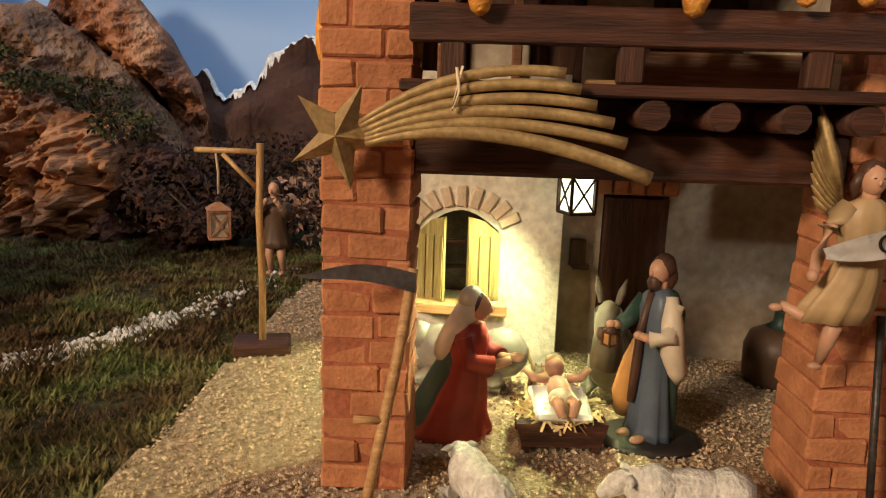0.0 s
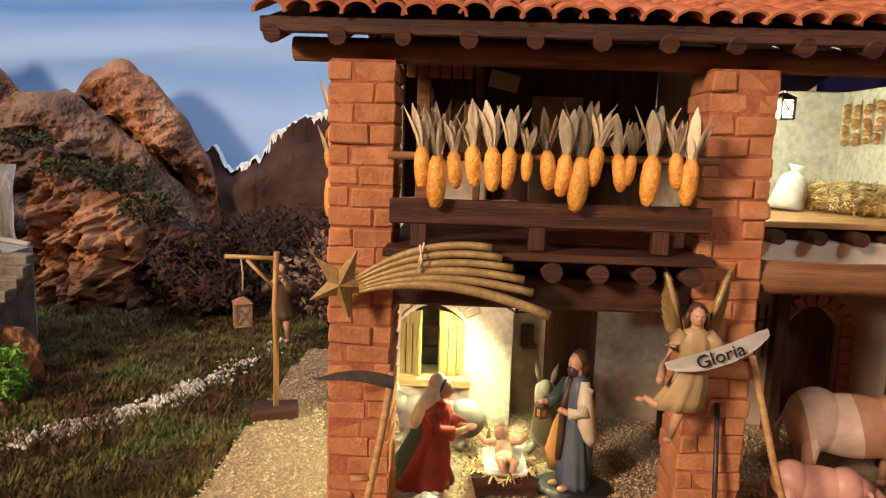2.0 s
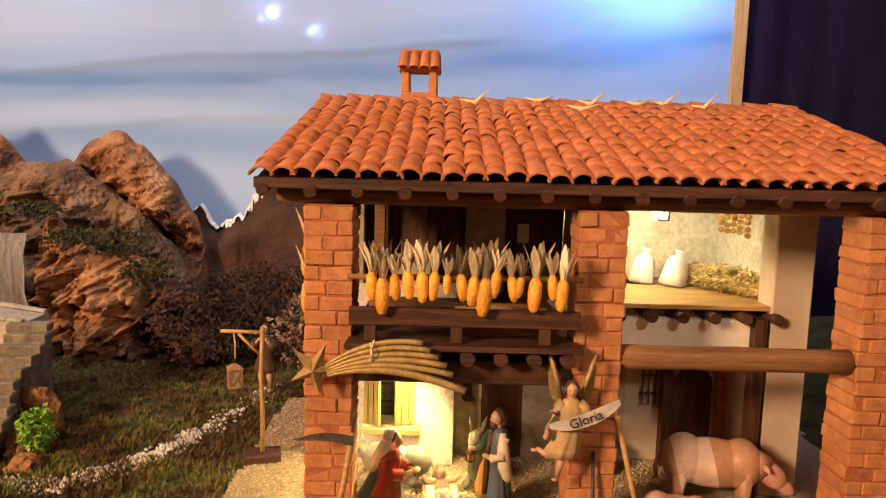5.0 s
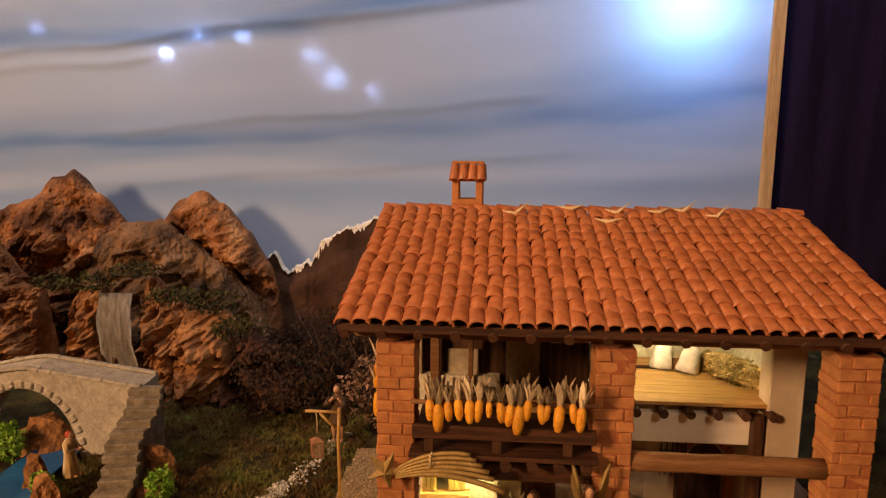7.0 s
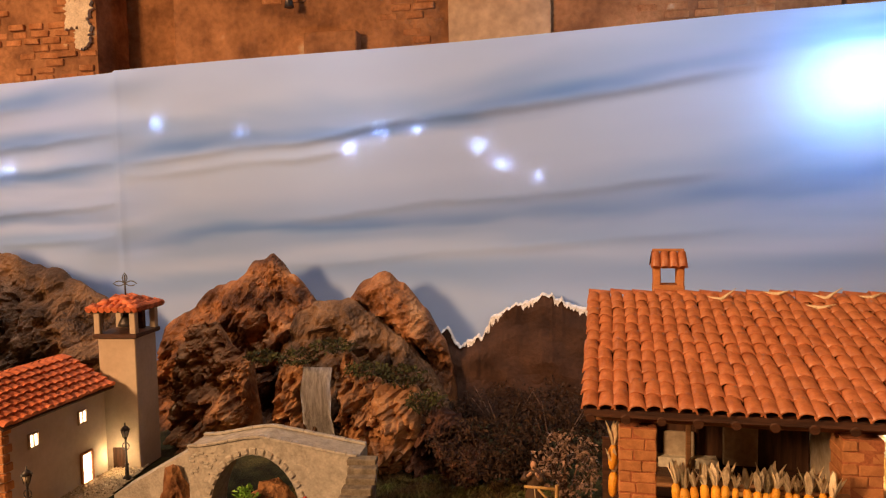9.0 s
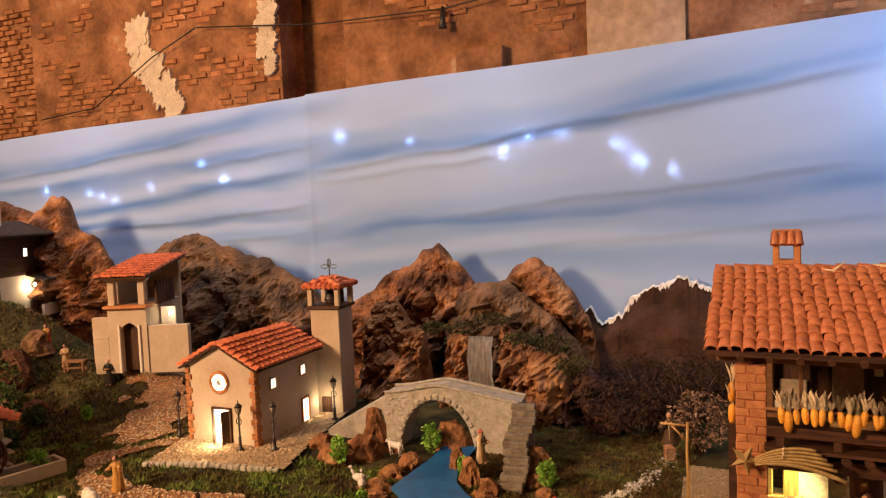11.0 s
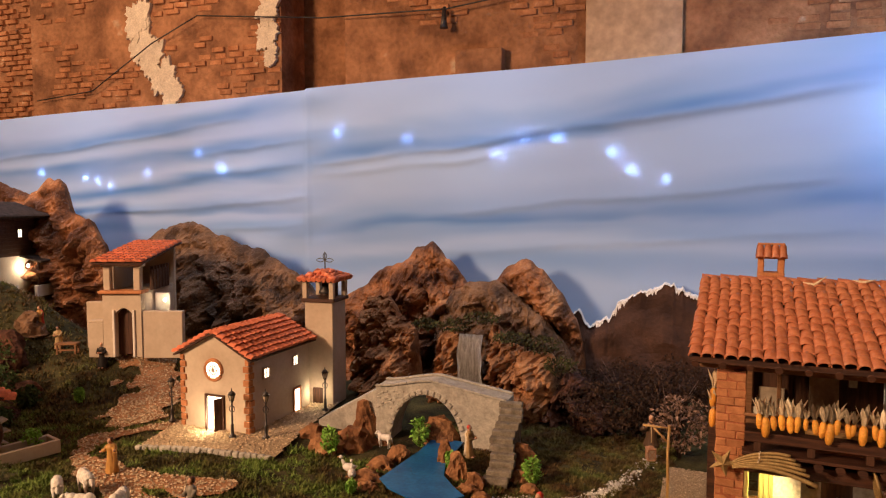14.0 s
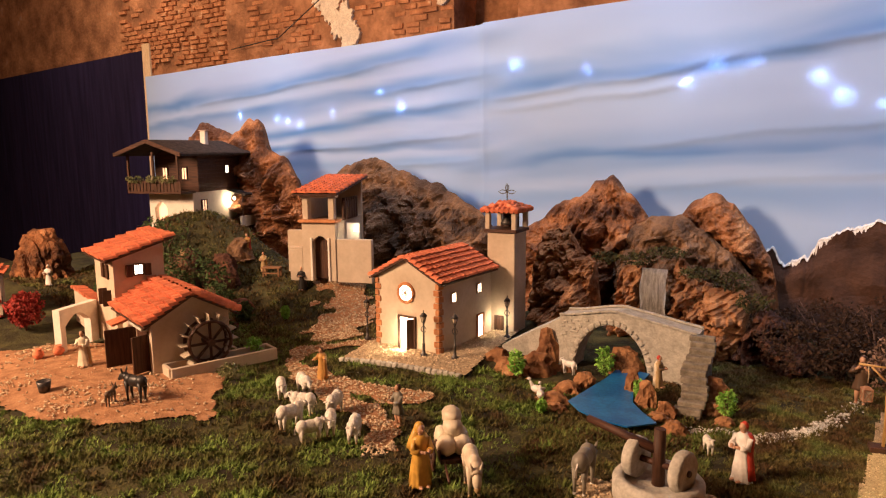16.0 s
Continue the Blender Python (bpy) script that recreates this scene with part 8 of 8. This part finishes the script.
# lights in the painted sky
bm = B()
blob(bm, (0, 0, 0), (0.008, 0.008, 0.012))
led = mesh("led", bm, LED)
for k, (x, z) in enumerate(((-3.13, 1.98), (-2.47, 1.89), (-1.67, 1.75), (-1.47, 1.85), (-1.21, 1.85), (-0.80, 1.74), (-0.66, 1.61), (-0.43, 1.53), (-4.41, 1.68), (-4.67, 1.84), (-5.34, 1.66), (-6.20, 1.63), (-6.86, 1.69), (-6.02, 1.60), (-5.84, 1.55))):
    s = (1.0, 0.35, 1.3, 1.0, 0.7, 0.9, 1.0, 0.35, 1.0, 0.45, 0.5, 0.7, 1.0, 0.6, 0.6)[k]
    y = cloth_y(x) + cloth_fold(x, z) + 0.024
    ob = new("star_light", led)
    ob.matrix_basis = pose(x, y - 0.014, z - 0.012)
    tagged(ob, "small white star light behind the sky cloth", "light", "star lights")
    lamp("star_bulb", "POINT", pose(x, y, z), 0.75 * s, (0.80, 0.90, 1.0), 0.008)

# ---- bricks of the hall wall ----
bm = B()
box(bm, 0, 0, 0, 0.90, 0.03, 0.95, bevel=0.004)
thing("board", bm, CARDBOARD, pose(-0.825, 4.965, 3.20), "tan board fixed over a window in the wall", "board")
bm = B()
box(bm, 0, 0, 0, 0.42, 0.012, 0.03, m=pose(0, 0, 0, ry=-4))
thing("strip_light", bm, glow("strip_glow", (0.95, 0.97, 1.0), 1.3), pose(-0.62, 4.935, 2.735), "bright strip of daylight under the board", "light")
wires = B()
for pts in (((-8.6, 4.9, 2.75), (-7.6, 4.88, 2.82), (-6.6, 4.88, 3.35), (-5.9, 4.88, 3.62)), ((-5.9, 4.88, 3.62), (-4.2, 4.9, 3.44), (-2.7, 4.85, 3.38), (-0.6, 4.88, 3.6), (1.0, 4.9, 3.9))):
    tube(wires, pts, 0.008, 6)
thing("cable", wires, BLACKISH, Matrix(), "dark cable slung along the old wall", "cable")
bm = B()
tube(bm, [(-2.72, 4.86, 3.40), (-2.72, 4.84, 3.26), (-2.72, 4.84, 3.18)], [0.02, 0.03, 0.045], 8)
thing("hanging_lamp", bm, IRON, Matrix(), "small dark lamp holder on the cable", "lamp holder")


def lime(cx, cz, w, h, seed, y):
    bm = B()
    pts = []
    for k in range(60):
        a = 2 * math.pi * k / 60
        r = 1 + 0.5 * noise.noise(Vector((math.cos(a) * 1.7, math.sin(a) * 1.7, seed))) + 0.4 * noise.noise(Vector((math.cos(a) * 6, math.sin(a) * 6, seed)))
        pts.append((cx + w * r * math.cos(a) + 0.18 * h * math.sin(a), cz + h * r * math.sin(a)))
    hub = bm.verts.new((cx, y - 0.012, cz))
    front = [bm.verts.new((px, y - 0.012, pz)) for px, pz in pts]
    back = [bm.verts.new((px, y + 0.03, pz)) for px, pz in pts]
    for a, b, c, d in zip(front, front[1:] + front[:1], back, back[1:] + back[:1]):
        bm.faces.new((hub, b, a))
        bm.faces.new((a, b, d, c))
    part("plaster_patch", bm, LIME, north, "pale old lime plaster")


for k, (cx, cz, w, h) in enumerate(((-6.85, 3.45, 0.13, 0.22), (-6.70, 3.20, 0.14, 0.20), (-6.52, 2.95, 0.13, 0.18), (-6.38, 2.72, 0.11, 0.16), (-6.9, 3.7, 0.12, 0.2), (-4.98, 3.35, 0.10, 0.14), (-4.92, 3.1, 0.07, 0.1), (-4.95, 3.65, 0.1, 0.16))):
    lime(cx, cz, w * 1.35, h * 1.25, k * 1.7, 4.975 - 0.0035 * k)
random.seed(50)
old = [brick_mesh("wall_brick", 0.21, 0.06, 0.062, OLDBRICK_ONE, s + 60) for s in range(4)]
nb, wv, wf = 0, [], []
for row in range(31):
    z = 2.20 + 0.073 * row
    x = -12.0 + 0.115 * (row % 2)
    while x < 1.4:
        x += 0.23 + random.uniform(-0.02, 0.02)
        if -4.85 < x < -3.93 or -1.36 < x < -0.30 or -2.60 < x < -2.10 or random.random() < 0.10 or noise.noise(Vector((x * 0.9, z * 1.5, 3))) + 0.5 * noise.noise(Vector((x * 3, z * 4, 1))) < (0.12 if x > -8.6 else -0.2):
            continue
        y = 5.234 if x < -8.6 else 4.999
        m = pose(x, y + random.uniform(-0.004, 0.026), z, 0, random.uniform(-1.5, 1.5), random.uniform(-2, 2)) @ Matrix.Diagonal((random.uniform(0.7, 1.02), 1, random.uniform(0.85, 1.0), 1))
        me = random.choice(old)
        if nb < 300 and -7.0 < x < 1.0:
            part("wall_brick", me, None, north, m=m)
            nb += 1
        else:
            o = len(wv)
            wv += [tuple(m @ v.co) for v in me.vertices]
            wf += [tuple(o + k for k in p.vertices) for p in me.polygons]
tagged(soup("far_bricks", wv, wf, [OLDBRICK], north), "old brown wall bricks", kind="stuff")

# ---- gravel grains and moss ----
rng = np.random.default_rng(17)
OCT = np.array(((1, 0, 0), (0, 1, 0), (-1, 0, 0), (0, -1, 0), (0.2, 0.1, 0.7), (0, 0, -0.7)))
OCF = np.array(((0, 1, 4), (1, 2, 4), (2, 3, 4), (3, 0, 4), (1, 0, 5), (2, 1, 5), (3, 2, 5), (0, 3, 5)))


def grains(name, label, n, pick, size, mat):
    P = []
    while len(P) < n:
        p = pick()
        if p:
            P.append(p)
    P = np.array(P)
    a = rng.uniform(0, 6.28, n)
    r = rng.uniform(*size, n)
    V = OCT[None] * r[:, None, None] * rng.uniform(0.6, 1.3, (n, 1, 3))
    X = V[..., 0] * np.cos(a)[:, None] - V[..., 1] * np.sin(a)[:, None]
    Y = V[..., 0] * np.sin(a)[:, None] + V[..., 1] * np.cos(a)[:, None]
    V = np.stack((X, Y, V[..., 2]), -1) + P[:, None]
    F = OCF[None] + 6 * np.arange(n)[:, None, None]
    return tagged(soup(name, V.reshape(-1, 3).tolist(), F.reshape(-1, 3).tolist(), [mat]), label, "gravel", kind="stuff")


def in_yard():
    u, v = rng.uniform(-0.25, 0.95), rng.uniform(-0.32, 0.93)
    p = HM @ Vector((u, v, 0))
    return (p.x, p.y, 0.0125) if in_house_gravel(p.x, p.y) else None


def in_village():
    x, y = rng.uniform(-4.9, -0.5), rng.uniform(-0.5, 2.2)
    if (in_mill_yard(x, y) and rng.uniform() < 0.05 + 0.4 * (wob(x, y, 3) > 0.15)) or in_road(x, y) or in_paving(x, y) or in_press_yard(x, y):
        return (x, y, ground_z(x, y) + 0.016 + (0.008 if in_paving(x, y) else 0))


grains("gravel_grains", "fine tan gravel grains before the stable", 26000, in_yard, (0.0018, 0.0040), GRAIN)
grains("road_stones", "pale stones strewn on village roads", 9000, in_village, (0.004, 0.010), GRAIN)


def mossy(x, y):
    return not (in_house_gravel(x, y) or in_mill_yard(x, y) or in_road(x, y) or in_press_yard(x, y) or (in_paving(x, y)))


def moss(name, n, x0, x1, y0, y1, size, blades, mat=MOSS):
    vs, fs = [], []
    for k in range(n):
        x, y = rng.uniform(x0, x1), rng.uniform(y0, y1)
        if not mossy(x, y):
            continue
        den = 0.55 * noise.noise(Vector((x * 5, y * 5, 8))) + 0.75 * noise.noise(Vector((x * 19, y * 19, 3)))
        if den < rng.uniform(-0.6, 0.1):
            continue
        z = ground_z(x, y)
        s = size * (1 + 1.1 * den)
        for b in range(blades):
            a, le = rng.uniform(0, 6.28), s * rng.uniform(0.5, 1.3)
            dx, dy = math.cos(a), math.sin(a)
            w = le * 0.16
            px, py = x + rng.normal() * s * 0.35, y + rng.normal() * s * 0.35
            o = len(vs)
            vs += [(px - dy * w, py + dx * w, z - 0.002), (px + dy * w, py - dx * w, z - 0.002), (px + dx * le * 0.7, py + dy * le * 0.7, z + le * rng.uniform(0.35, 0.9))]
            fs.append((o, o + 1, o + 2))
    return tagged(soup(name, vs, fs, [mat]), "dark green and brown moss tufts", "moss", kind="stuff")


moss("moss_near", 42000, -1.6, -0.3, 0.35, 2.1, 0.017, 5, MOSSBROWN)
moss("moss_meadow", 56000, -4.4, -0.9, -1.25, 1.25, 0.022, 4)
moss("moss_far", 16000, -6.6, -3.2, 0.6, 2.2, 0.026, 4, MOSSBROWN)
